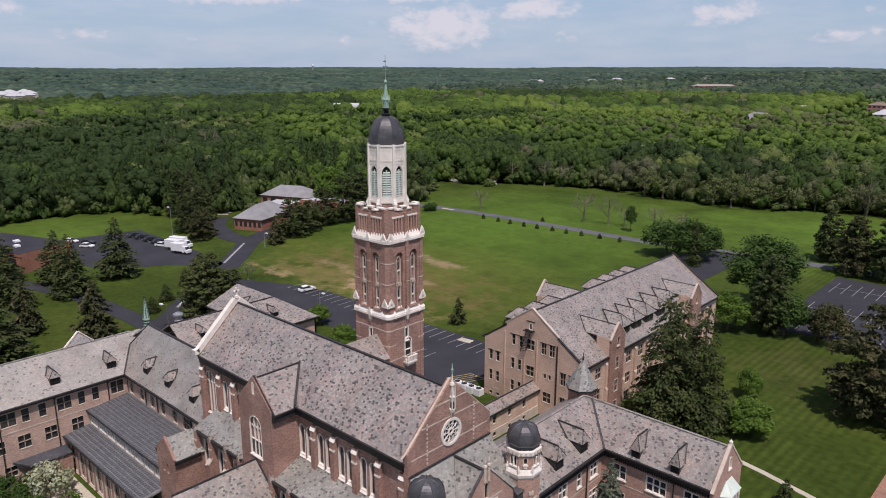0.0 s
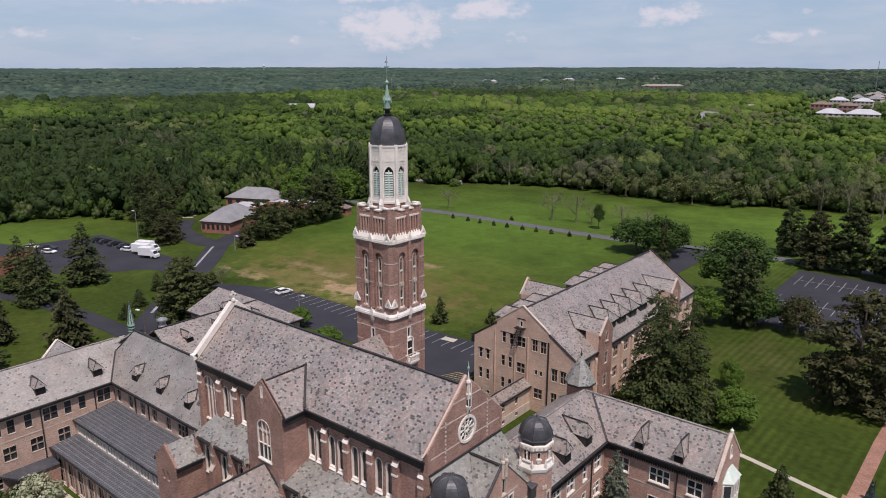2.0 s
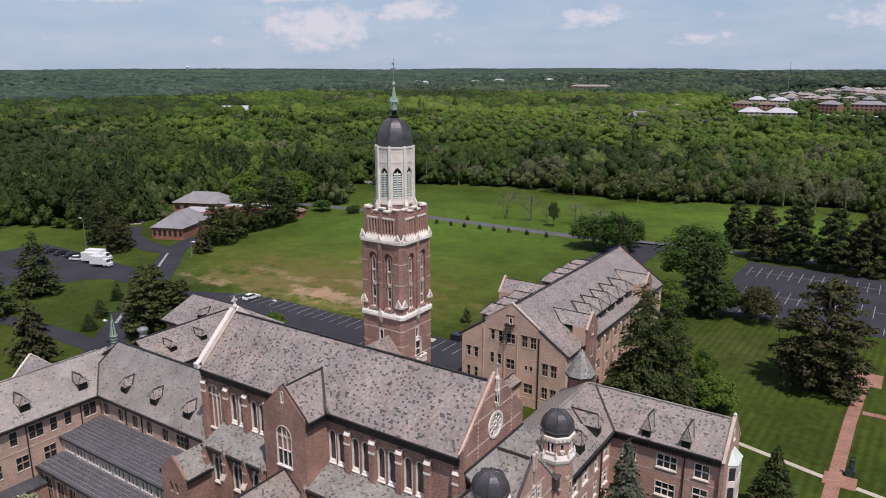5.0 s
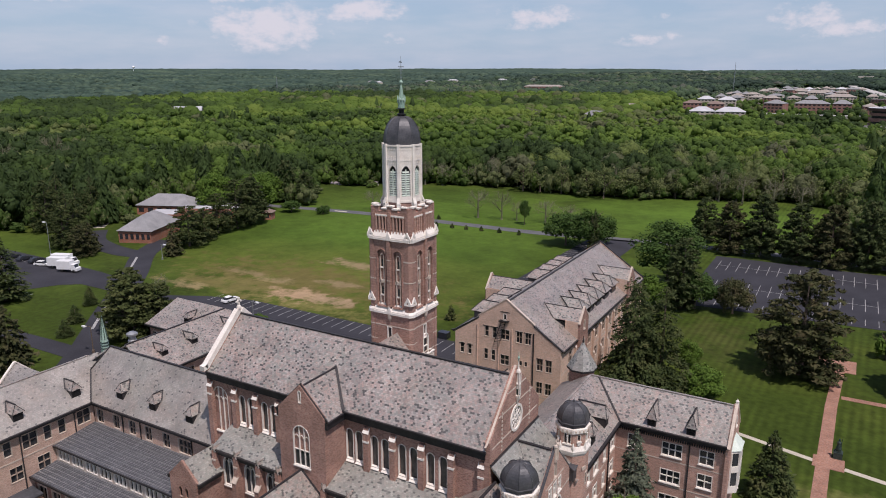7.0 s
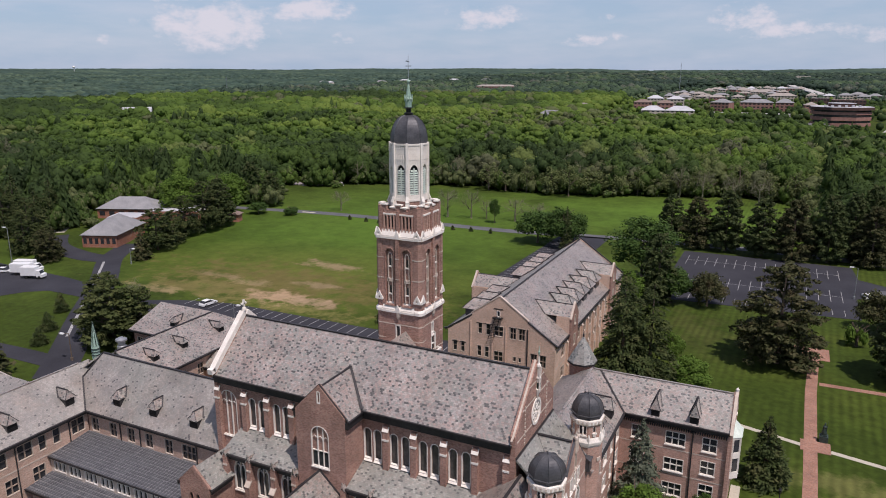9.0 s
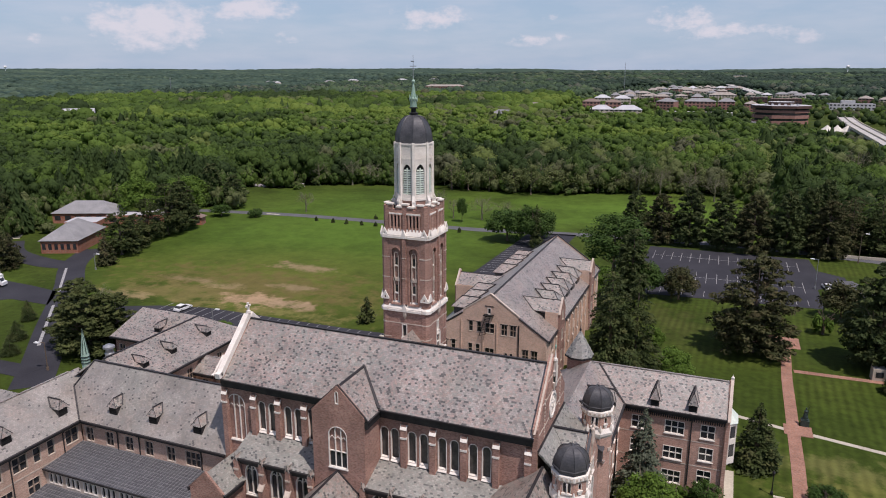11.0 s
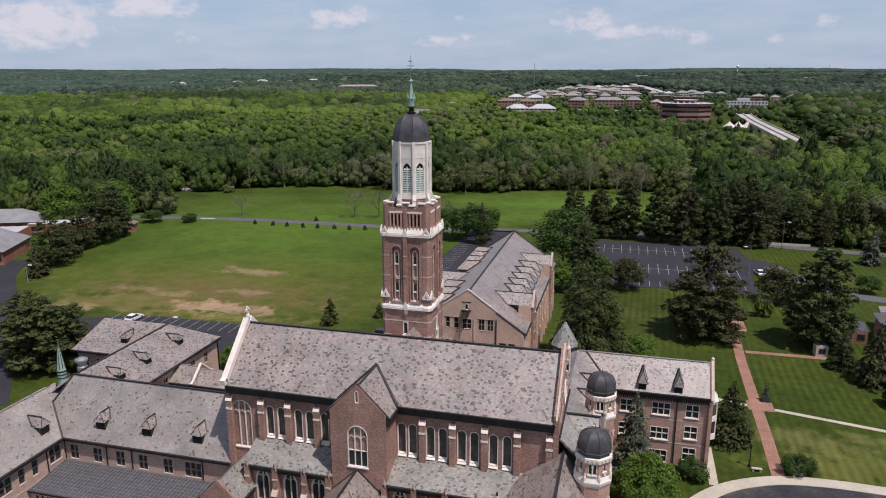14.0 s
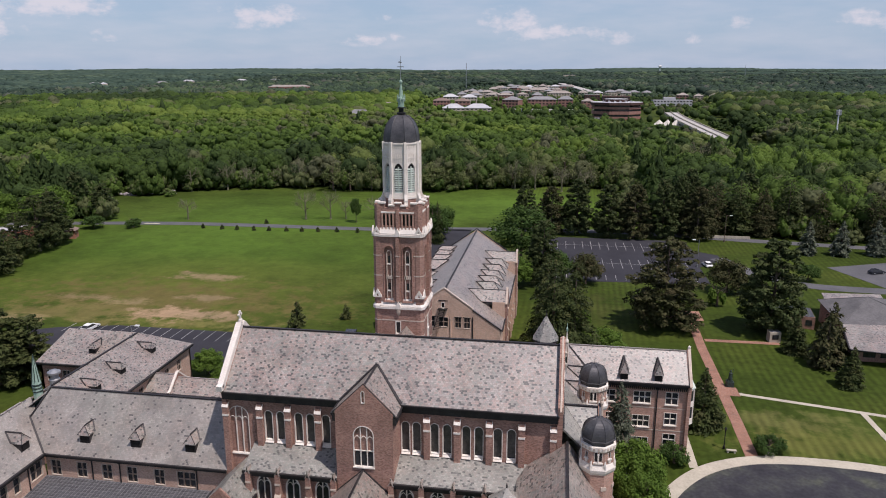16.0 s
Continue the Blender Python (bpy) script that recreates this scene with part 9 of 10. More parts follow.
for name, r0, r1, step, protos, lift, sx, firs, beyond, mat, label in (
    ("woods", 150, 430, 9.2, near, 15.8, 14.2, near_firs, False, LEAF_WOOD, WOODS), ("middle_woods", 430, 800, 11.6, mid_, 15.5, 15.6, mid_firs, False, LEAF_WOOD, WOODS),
    ("far_woods", 800, 1400, 13.4, far, 15.0, 15.5, far_firs, False, LEAF_WOOD, WOODS), ("outer_woods", 1400, 2250, 15.0, last, 16.5, 19.0, far_firs, False, LEAF_HAZY, WOODS),
    ("remote_woods", 2250, 3600, 24.0, last, 17.0, 30.0, (), False, LEAF_HAZY, WOODS), ("valley_woods", 1150, 3300, 24.0, plain, 14.0, 27.0, (), True, None, "hazy blue-green woodland across the valley")):
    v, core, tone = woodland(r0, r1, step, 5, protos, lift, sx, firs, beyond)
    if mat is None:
        # valley and horizon woods carry the haze in their base colour
        mat = LEAF_FAR = material("haze-tinted distant woodland", [(0.030, 0.052, 0.044), (0.048, 0.076, 0.056), (0.078, 0.110, 0.070)], 0.009, 0.95, fine=0.05, fine_amount=0.4, spec=0.05)
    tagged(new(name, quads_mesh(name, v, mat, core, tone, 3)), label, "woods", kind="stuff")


def canopy():
    """The closed woods beyond, as one uneven sheet of crowns that follows the land to the horizon."""
    az = np.concatenate([np.arange(-36, 88, 0.25), np.arange(88, 324, 4.0)])
    start = np.where(az < 90, np.minimum(green_reach(az), 3000), 2150)
    rows = 170
    vs, fs = [], []
    for j in range(rows):
        f = (j / (rows - 1)) ** 1.35
        for a, s0 in zip(az, start):
            r = s0 + (4880 - s0) * f
            x, y = -30 - r * math.sin(math.radians(a)), -10 + r * math.cos(math.radians(a))
            k = noise.noise(Vector((x * 0.07, y * 0.07, 1.7)))
            k2 = noise.noise(Vector((x * 0.012, y * 0.012, 4.2)))
            vs.append((x, y, hill(x, y) + 11.5 + 5.0 * k + 3.0 * k2 + 13.0 * min(1, max(0, (r - 1900) / 700)) * noise.noise(Vector((x * 0.0016, y * 0.0016, 6.6))) - (6 if j == 0 else 0)))
    w = len(az)
    for j in range(rows - 1):
        for i in range(w):
            fs.append((j * w + i, j * w + (i + 1) % w, (j + 1) * w + (i + 1) % w, (j + 1) * w + i))
    me = bpy.data.meshes.new("distant_woods")
    me.from_pydata(vs, [], fs)
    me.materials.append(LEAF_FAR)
    tagged(new("distant_woods", me), "hazy green woodland reaching to the horizon", "woods", kind="stuff")


canopy()


# ---- low houses round the campus and the town beyond ----
ROOF_GREY = material("grey shingle roof", [(0.20, 0.20, 0.205), (0.28, 0.275, 0.275)], 0.3, 0.85, fine=2.5, fine_amount=0.15)
ROOF_WHITE = material("white roof membrane", [(0.40, 0.40, 0.41), (0.52, 0.52, 0.53)], 0.1, 0.7, fine=1.0, fine_amount=0.06)
ROOF_BROWN = material("brown shingle roof", [(0.17, 0.12, 0.10), (0.24, 0.18, 0.15)], 0.2, 0.9, fine=2.0, fine_amount=0.15)
HIGHWAY = material("weathered concrete paving", [(0.36, 0.35, 0.33), (0.48, 0.46, 0.43)], 0.05, 0.9, fine=0.4, fine_amount=0.12)
DARK_BROWN = material("dark brown brick cladding", [(0.075, 0.045, 0.038), (0.11, 0.065, 0.055)], 0.2, 0.85, fine=1.5, fine_amount=0.15)
BEIGE = material("beige render", [(0.42, 0.36, 0.29), (0.52, 0.46, 0.38)], 0.1, 0.9, fine=1.0, fine_amount=0.08)


def house(name, x, y, w, d, h, rise, turn, wall_mat, roof_mat, label, category="house", storeys=1, bays=4, flat=False, z=None):
    """A plain far-off building: walls, hipped or flat roof, window rows."""
    z = hill(x, y) if z is None else z
    t = thing(name, (x, y, z), label, category)
    m = Matrix.Translation((x, y, z)) @ Matrix.Rotation(radians(turn), 4, "Z")
    bm = bmesh.new()
    box(bm, -w / 2, w / 2, -d / 2, d / 2, -0.5, h, m)
    uv_layer(bm)
    for f in bm.faces:
        f.normal_update()
        if abs(f.normal.z) < 0.5:
            lay_uv(bm, f, Vector(), Vector((-f.normal.y, f.normal.x, 0)), UP)
    part("wall", bm, wall_mat, t)
    bm = bmesh.new()
    o = 0.5
    a, b = w / 2 + o, d / 2 + o
    if flat:
        slab(bm, [m @ Vector(v) for v in ((-a + o + 0.1, -b + o + 0.1, h + 0.1), (a - o - 0.1, -b + o + 0.1, h + 0.1), (a - o - 0.1, b - o - 0.1, h + 0.1), (-a + o + 0.1, b - o - 0.1, h + 0.1))], 0.2)
    else:
        k = max(0.0, a - b)
        k2 = max(0.0, b - a)
        r0, r1 = Vector((-k, -k2, h + rise)), Vector((k, k2, h + rise))
        c = [Vector((-a, -b, h)), Vector((a, -b, h)), Vector((a, b, h)), Vector((-a, b, h))]
        quads = ([c[0], c[1], r1, r0], [c[2], c[3], r0, r1], [c[1], c[2], r1], [c[3], c[0], r0]) if k >= k2 else ([c[1], c[2], r1, r0], [c[3], c[0], r0, r1], [c[0], c[1], r0], [c[2], c[3], r1])
        for q in quads:
            slab(bm, [m @ v for v in q], 0.2)
    part("roof", bm, roof_mat, t)
    for s in range(storeys):
        z0 = h * (s + 0.3) / storeys
        z1 = h * (s + 0.75) / storeys
        for i in range(bays):
            u = -w / 2 + w * (i + 0.5) / bays
            bm = bmesh.new()
            box(bm, u - w / bays * 0.28, u + w / bays * 0.28, -d / 2 - 0.05, -d / 2 + 0.1, z0, z1, m)
            part("window", bm, GLASS, t)
    return t


# brick hall and its neighbour beyond the west lot
house("brick_hall", -236.5, 151, 12.0, 21, 4.3, 4.6, 23.5, BRICK_RED, ROOF_GREY, "low red brick hall with grey hipped roof", "building", 1, 6)
house("long_house", -267, 186, 24, 13, 4.0, 4.0, 23.5, BRICK_RED, ROOF_GREY, "low brick house with grey hipped roof", "building", 1, 6)
house("white_roof_annex", -246, 190, 22, 9, 3.6, 0, 23.5, BRICK_RED, ROOF_WHITE, "low annex with flat white roof", "building", 1, 4, True)
house("link_block", -254, 172, 12, 10, 3.8, 0, 23.5, BRICK_RED, ROOF_WHITE, "low flat-roofed brick link", "building", 1, 3, True)
house("garden_shed", -221.5, 196, 4, 4, 3.0, 1.5, 20, BRICK_RED, ROOF_BROWN, "small red brick shed at the lawn's edge", "shed", 1, 1)
house("flat_brick_block", -247, 66, 32, 18, 6.0, 0, 20, BRICK_RED, ASPHALT, "red brick block with flat dark roof and skylights", "building", 1, 5, True)
for x, y in ((-247, 68), (-240, 66)):
    bm = bmesh.new()
    box(bm, x - 1.1, x + 1.1, y - 0.8, y + 0.8, 6.1, 6.6)
    solid("skylight", bm, WHITE, "white domed skylight on a flat roof", "skylight")
# low house at the east edge of the lawn
ROOF_DARK = material("dark grey shingle roof", [(0.10, 0.098, 0.10), (0.15, 0.145, 0.145)], 0.4, 0.85, fine=2.5, fine_amount=0.2)
low = thing("low_house", (22, 122, 0), "low house with broad pale slate roof and dark hipped roof", "house")
roof_plane(low, [(12.3, 117.6, 3.3), (38, 112.5, 3.3), (38, 128.9, 5.4), (13.8, 127.1, 5.4)])
peak = (23.0, 138.6, 8.4)
hips = [(13.6, 127.3, 5.1), (33.0, 128.8, 5.1), (34.0, 147.0, 5.1), (14.6, 145.6, 5.1)]
for i in range(4):
    roof_plane(low, [hips[i - 1], hips[i], peak], 0.2, ROOF_DARK, label="dark grey hipped roof")
    ridge(low, hips[i], peak, 0.3, 0.1, ROOF_DARK)
roof_plane(low, [(17.0, 146.0, 3.9), (31, 147.2, 3.9), (32, 154.0, 4.6), (18.0, 153.0, 4.6)])
gutter(low, (12.2, 117.4, 3.4), (38, 112.3, 3.4), 0.25, 0.25, -0.3)
gutter(low, (12.1, 117.5, 3.42), (13.6, 127.2, 5.5), 0.25, 0.25, -0.3)
bm = bmesh.new()
box(bm, 14.8, 33, 119.6, 127.2, -0.2, 3.2)
uv_layer(bm)
part("wall", bm, BRICK, low)
bm = bmesh.new()
box(bm, 15.2, 33, 127.2, 145.0, -0.2, 5.0)
uv_layer(bm)
part("wall", bm, BRICK, low)
bm = bmesh.new()
box(bm, 18.2, 31, 145.4, 152.0, -0.2, 3.8)
uv_layer(bm)
part("wall", bm, BRICK, low)
for i in range(5):
    bm = bmesh.new()
    box(bm, 15.6 + i * 3.4, 18.0 + i * 3.4, 119.45, 119.7, 1.0, 2.9)
    part("window", bm, GLASS, low)
house("garden_kiosk", 0.6, 128.8, 2.4, 2.0, 2.4, 0, 5, BEIGE, ROOF_GREY, "small pale stone kiosk under the conifers", "kiosk", 1, 1, True)
house("cabin", 7.5, 142.0, 10, 7, 3.0, 0, -8, BRICK, TAR, "low flat-roofed brick outbuilding beside trees", "building", 1, 4, True)

# the town
FAR_BRICK = material("red-brown apartment brick", [(0.26, 0.135, 0.11), (0.34, 0.19, 0.155)], 0.3, 0.9, fine=2.0, fine_amount=0.15)
ROOF_TAN = material("tan shingle roof", [(0.27, 0.235, 0.205), (0.35, 0.31, 0.275)], 0.2, 0.9, fine=2.0, fine_amount=0.15)
TENT = material("cream tent canvas", [(0.56, 0.53, 0.46), (0.64, 0.61, 0.54)], 0.3, 0.8, fine_amount=0.06)
WALLS = {"red": (FAR_BRICK, "red-brown brick"), "beige": (BEIGE, "beige")}
ROOFS = {"brown": (ROOF_BROWN, "brown"), "white": (ROOF_WHITE, "pale"), "grey": (ROOF_GREY, "grey"), "tan": (ROOF_TAN, "tan")}
for x, y, w, d, h, rise, turn, wk, rk in APARTMENTS:
    house("apartment_block", x, y, w, d, h, rise, turn, WALLS[wk][0], ROOFS[rk][0], WALLS[wk][1] + " apartment block with " + ROOFS[rk][1] + " hipped roof among trees", "apartment block", 3, max(3, int(w / 5)))


def ring_office(x, y, w, d, turn):
    """A broad eight-sided office of stacked brick bands and window ribbons under a deep fascia."""
    z = hill(x, y)
    t = thing("round_office", (x, y, z), "eight-sided brown brick office with ribbon windows and deep dark fascia", "office")
    m = Matrix.Translation((x, y, z)) @ Matrix.Rotation(radians(turn), 4, "Z") @ Matrix.Diagonal((w / 2, d / 2, 1, 1))
    for name, z0, z1, k, mat in (("brick_band", -0.5, 3.5, 0.93, FAR_BRICK), ("window_ribbon", 3.5, 6.0, 0.90, GLASS), ("brick_band", 6.0, 9.6, 0.93, FAR_BRICK), ("window_ribbon", 9.6, 12.2, 0.90, GLASS), ("brick_band", 12.2, 15.0, 0.93, FAR_BRICK), ("window_ribbon", 15.0, 17.0, 0.90, GLASS), ("fascia", 17.0, 19.8, 1.0, DARK_BROWN), ("flat_roof", 19.8, 20.1, 0.98, ROOF_WHITE), ("penthouse", 20.1, 23.4, 0.42, DARK_BROWN), ("penthouse_roof", 23.4, 23.8, 0.44, ROOF_WHITE)):
        bm = bmesh.new()
        turned(bm, [(k, z0), (k, z1)], (0, 0, 0), 8, math.pi / 8)
        bmesh.ops.transform(bm, matrix=m, verts=bm.verts[:])
        part(name, bm, mat, t)
    for k in range(6):
        bm = bmesh.new()
        box(bm, -0.55 + 0.2 * k, -0.48 + 0.2 * k, -0.5, -0.3, 20.1, 21.8, m)
        part("roof_unit", bm, ROOF_WHITE, t)


ring_office(17, 880, 66, 52, 6)
house("dark_office", 4, 1305, 26, 18, 12, 0, 4, DARK_BROWN, ROOF_GREY, "dark brown office block with flat roof", "office", 2, 6, True)
house("dark_office", 41, 1232, 44, 22, 13, 0, 4, DARK_BROWN, ROOF_BROWN, "long dark brown office block with ribbon windows", "office", 3, 9, True)
white = house("white_office", 125, 1183, 60, 20, 9, 0, 4, ROOF_WHITE, ROOF_GREY, "white office block with dark windows", "office", 2, 12, True)
bm = bmesh.new()
box(bm, 112, 130, 1178, 1192, 10, 15)
part("penthouse", bm, ROOF_WHITE, white)
tent = thing("marquee", (60, 742, 0), "large cream marquee tent with peaked roof", "tent")
for k in range(3):
    bm = bmesh.new()
    turned(bm, [(7.0, 3.0), (4.2, 5.0), (1.4, 7.4), (0.15, 8.6)], (51.5 + 8.5 * k, 742 + 0.8 * k, 0), 8, math.pi / 8)
    part("canopy", bm, TENT, tent)
bm = bmesh.new()
box(bm, 46, 74, 737, 747, 0, 3.1)
part("side_wall", bm, TENT, tent)
house("low_dark_house", -12, 767, 44, 20, 4.5, 4, 6, FAR_BRICK, ROOF_DARK, "low house with broad dark grey roof", "house", 1, 6)
house("grey_roof_house", -278, 782, 36, 22, 6, 8, -10, BEIGE, ROOF_GREY, "large house with grey roof in the woods", "house", 1, 4)
house("white_shed", -275, 745, 22, 8, 4, 0, -6, ROOF_WHITE, ROOF_WHITE, "long low white shed in the woods", "shed", 1, 4, True)
house("small_white_house", 216, 1164, 9, 8, 7, 3, 0, ROOF_WHITE, ROOF_GREY, "small white house among trees", "house", 1, 2)
house("long_brick_school", -712, 1690, 100, 26, 18, 4, 22, FAR_BRICK, ROOF_TAN, "long red brick building over the woods", "building", 2, 16)
# white hall with a rounded roof in the woods
hall_m = Matrix.Translation((-756, 620, 0)) @ Matrix.Rotation(radians(44), 4, "Z")
barn = thing("round_roof_hall", (-756, 620, 0), "white hall with rounded metal roof in the woods", "building")
bm = bmesh.new()
arc = [(9 * math.cos(math.pi * i / 12), 8.0 + 5.6 * math.sin(math.pi * i / 12)) for i in range(13)]
front = [bm.verts.new(hall_m @ Vector((-17, u, v))) for u, v in arc]
back = [bm.verts.new(hall_m @ Vector((17, u, v))) for u, v in arc]
for i in range(12):
    bm.faces.new((front[i], front[i + 1], back[i + 1], back[i]))
bm.faces.new(front)
bm.faces.new(back[::-1])
bm.faces.new((front[0], back[0], back[-1], front[-1]))
part("roof", bm, ROOF_WHITE, barn)
bm = bmesh.new()
box(bm, -16.8, 16.8, -8.8, 8.8, -0.5, 8.1, hall_m)
part("wall", bm, BEIGE, barn)
g = random.Random(4)
for x, y in ((-1160, 345), (-1190, 370), (-1230, 350), (-1260, 395), (-1330, 410), (-1300, 380)):
    house("village_house", x, y, 24, 16, 18, 5, g.uniform(0, 60), BEIGE, ROOF_WHITE, "pale village house among trees", "house", 1, 3)
for x, y, w, h in ((-25, 2895, 46, 20), (30, 2870, 70, 15), (442, 2268, 104, 11), (520, 2660, 90, 15), (620, 2300, 50, 12)):
    house("store", x, y, w, 34, h, 0, 2, BEIGE, ROOF_WHITE, "long pale store with flat roof near the horizon", "store", 1, 6, True)
for i in range(7):
    x, y = -1330 + 60 * i + g.uniform(-25, 25), 1760 + 70 * i + g.uniform(-60, 60)
    house("village_house", x, y, g.uniform(16, 34), 16, g.uniform(15, 19), 4, g.uniform(10, 50), BEIGE, ROOF_WHITE if i % 2 else ROOF_GREY, "pale village house across the valley", "house", 1, 3)
# pale road through the town to the horizon, on its bank
bm = bmesh.new()
pts = bend([(14, 1620), (2, 1850), (-22, 2060), (-58, 2330), (-94, 2620), (-120, 2930)], 4)
for (x0, y0), (x1, y1) in zip(pts, pts[1:]):
    z0, z1 = hill(x0, y0) + 9.0, hill(x1, y1) + 9.0
    slab(bm, [(x0 - 11, y0, z0), (x1 - 11, y1, z1), (x1 + 11, y1, z1), (x0 + 11, y0, z0)], 2.0)
solid("far_highway", bm, HIGHWAY, "pale highway running through the distant town", "highway", kind="structure")
sheet("town_lot", [[(135, 820), (190, 822), (200, 880), (140, 890)]], ASPHALT_OLD, "grey parking lot beside the highway", "parking lot", 0.3)
sheet("town_street", [[(-128, 1000), (-20, 996), (-20, 1012), (-128, 1018)]], HIGHWAY, "pale concrete street before the apartment blocks", "road", 4.0, 4.5)
# highway bridge deck
bm = bmesh.new()
pts = bend([(70, 440), (73, 475), (75.5, 565), (77, 677), (79, 797), (84, 895)])
for i in range(len(pts) - 1):
    (x0, y0), (x1, y1) = pts[i], pts[i + 1]
    d = Vector((x1 - x0, y1 - y0, 0)).normalized()
    s = Vector((-d.y, d.x, 0)) * 8
    z0, z1 = hill(x0, y0) + 7.0, hill(x1, y1) + 7.0
    slab(bm, [(x0 + s.x, y0 + s.y, z0), (x1 + s.x, y1 + s.y, z1), (x1 - s.x, y1 - s.y, z1), (x0 - s.x, y0 - s.y, z0)], 1.2)
deck = [(x, y, hill(x, y) + 7.0) for x, y in pts]
barrier = bmesh.new()
for a, b in zip(deck, deck[1:]):
    for off in (-7.8, -0.3, 7.8):
        beam(barrier, (a[0] + off, a[1], a[2]), (b[0] + off, b[1], b[2]), 0.5, 1.1)
solid("highway_barrier", barrier, CONCRETE, "concrete barriers along the highway", "barrier", kind="structure")
solid("highway", bm, HIGHWAY, "broad pale concrete highway on a bank", "highway", kind="structure")
# masts and the water tower
mast = thing("cell_mast", (161, 566, 0), "white phone mast with panel antennas", "mast")
bm = bmesh.new()
tube(bm, (161, 566, 0), (161, 566, 29), 0.7, 0.5, 8)
part("pole", bm, WHITE, mast)
for k in range(6):
    a = k * math.pi / 3
    bm = bmesh.new()
    tube(bm, (161, 566, 26.5), (161 + 1.6 * math.cos(a), 566 + 1.6 * math.sin(a), 26.5), 0.12, n=5)
    part("bracket", bm, STEEL, mast)
    bm = bmesh.new()
    box(bm, 161 + 1.6 * math.cos(a) - 0.35, 161 + 1.6 * math.cos(a) + 0.35, 566 + 1.6 * math.sin(a) - 0.35, 566 + 1.6 * math.sin(a) + 0.35, 24.8, 28.4)
    part("antenna", bm, STEEL, mast)
tank = thing("water_tower", (-3050, 2290, hill(-3050, 2290)), "white water tower on the horizon", "water tower")
bm = bmesh.new()
turned(bm, [(1.4, 0), (1.2, 20), (6, 25), (7, 29), (5, 32), (0, 33)], (-3050, 2290, hill(-3050, 2290) + 2), 12)
part("tank", bm, WHITE, tank)
tank = thing("water_tower", (446, 3938, hill(446, 3938)), "white water tower with round tank on the horizon", "water tower")
bm = bmesh.new()
turned(bm, [(3.0, 0), (2.2, 26), (6, 30), (8.4, 34), (8.4, 36), (6, 40), (0, 42)], (446, 3938, hill(446, 3938)), 14)
part("tank", bm, WHITE, tank)
for x, y, top in ((-1132, 1190, 42), (-308, 1950, 76), (560, 2600, 72)):
    mast = thing("radio_mast", (x, y, hill(x, y)), "thin grey lattice mast over the woods", "mast")
    bm = bmesh.new()
    for k in range(3):
        a = 2.1 * k
        tube(bm, (x + 1.0 * math.cos(a), y + 1.0 * math.sin(a), hill(x, y)), (x + 0.5 * math.cos(a), y + 0.5 * math.sin(a), top), 0.3, 0.2, 4)
    part("leg_frame", bm, STEEL, mast)
    for z in range(20, top, 4):
        bm = bmesh.new()
        turned(bm, [(1.0, z), (1.0, z + 0.5)], (x, y, 0), 6)
        part("brace", bm, STEEL, mast)


# ---- cars, lamps and small things ----
def car(x, y, turn, mat, label, ln=4.7, w=1.85, h=1.48, z=0.06, category="car"):
    t = thing("car", (x, y, z), label, category)
    m = Matrix.Translation((x, y, z)) @ Matrix.Rotation(radians(turn), 4, "Z")
    a, b = ln / 2, w / 2

    def hull(profile, wide, narrow):
        bm = bmesh.new()
        lft = [bm.verts.new(m @ Vector((u * a, -wide * b if v < 0.6 * h else -narrow * b, v))) for u, v in profile]
        rgt = [bm.verts.new(m @ Vector((u * a, wide * b if v < 0.6 * h else narrow * b, v))) for u, v in profile]
        bm.faces.new(lft)
        bm.faces.new(rgt[::-1])
        for i in range(len(profile)):
            bm.faces.new((lft[i - 1], lft[i], rgt[i], rgt[i - 1]))
        return bm

    part("body", hull([(-1, 0.3), (-0.98, 0.72), (-0.92, 0.92), (0.45, 0.9), (0.9, 0.76), (1, 0.6), (0.99, 0.3)], 1, 1), mat, t)
    cab = part("cabin", hull([(-0.88, 0.9), (-0.62, h * 0.97), (0.05, h), (0.5, 0.88)], 0.94, 0.76), GLASS, t)
    part("roof", hull([(-0.64, h * 0.955), (-0.6, h * 1.0), (0.02, h * 1.025), (0.09, h * 0.985)], 0.9, 0.78), mat, t)
    for u in (-0.6, 0.62):
        for s in (-1, 1):
            bm = bmesh.new()
            tube(bm, m @ Vector((u * a, s * b * 0.80, 0.32)), m @ Vector((u * a, s * b * 1.02, 0.32)), 0.33, n=12)
            wheel = part("wheel", bm, RUBBER, t)
            bm = bmesh.new()
            tube(bm, m @ Vector((u * a, s * b * 0.98, 0.32)), m @ Vector((u * a, s * b * 1.03, 0.32)), 0.2, n=10)
            part("rim", bm, STEEL, wheel)
    return t


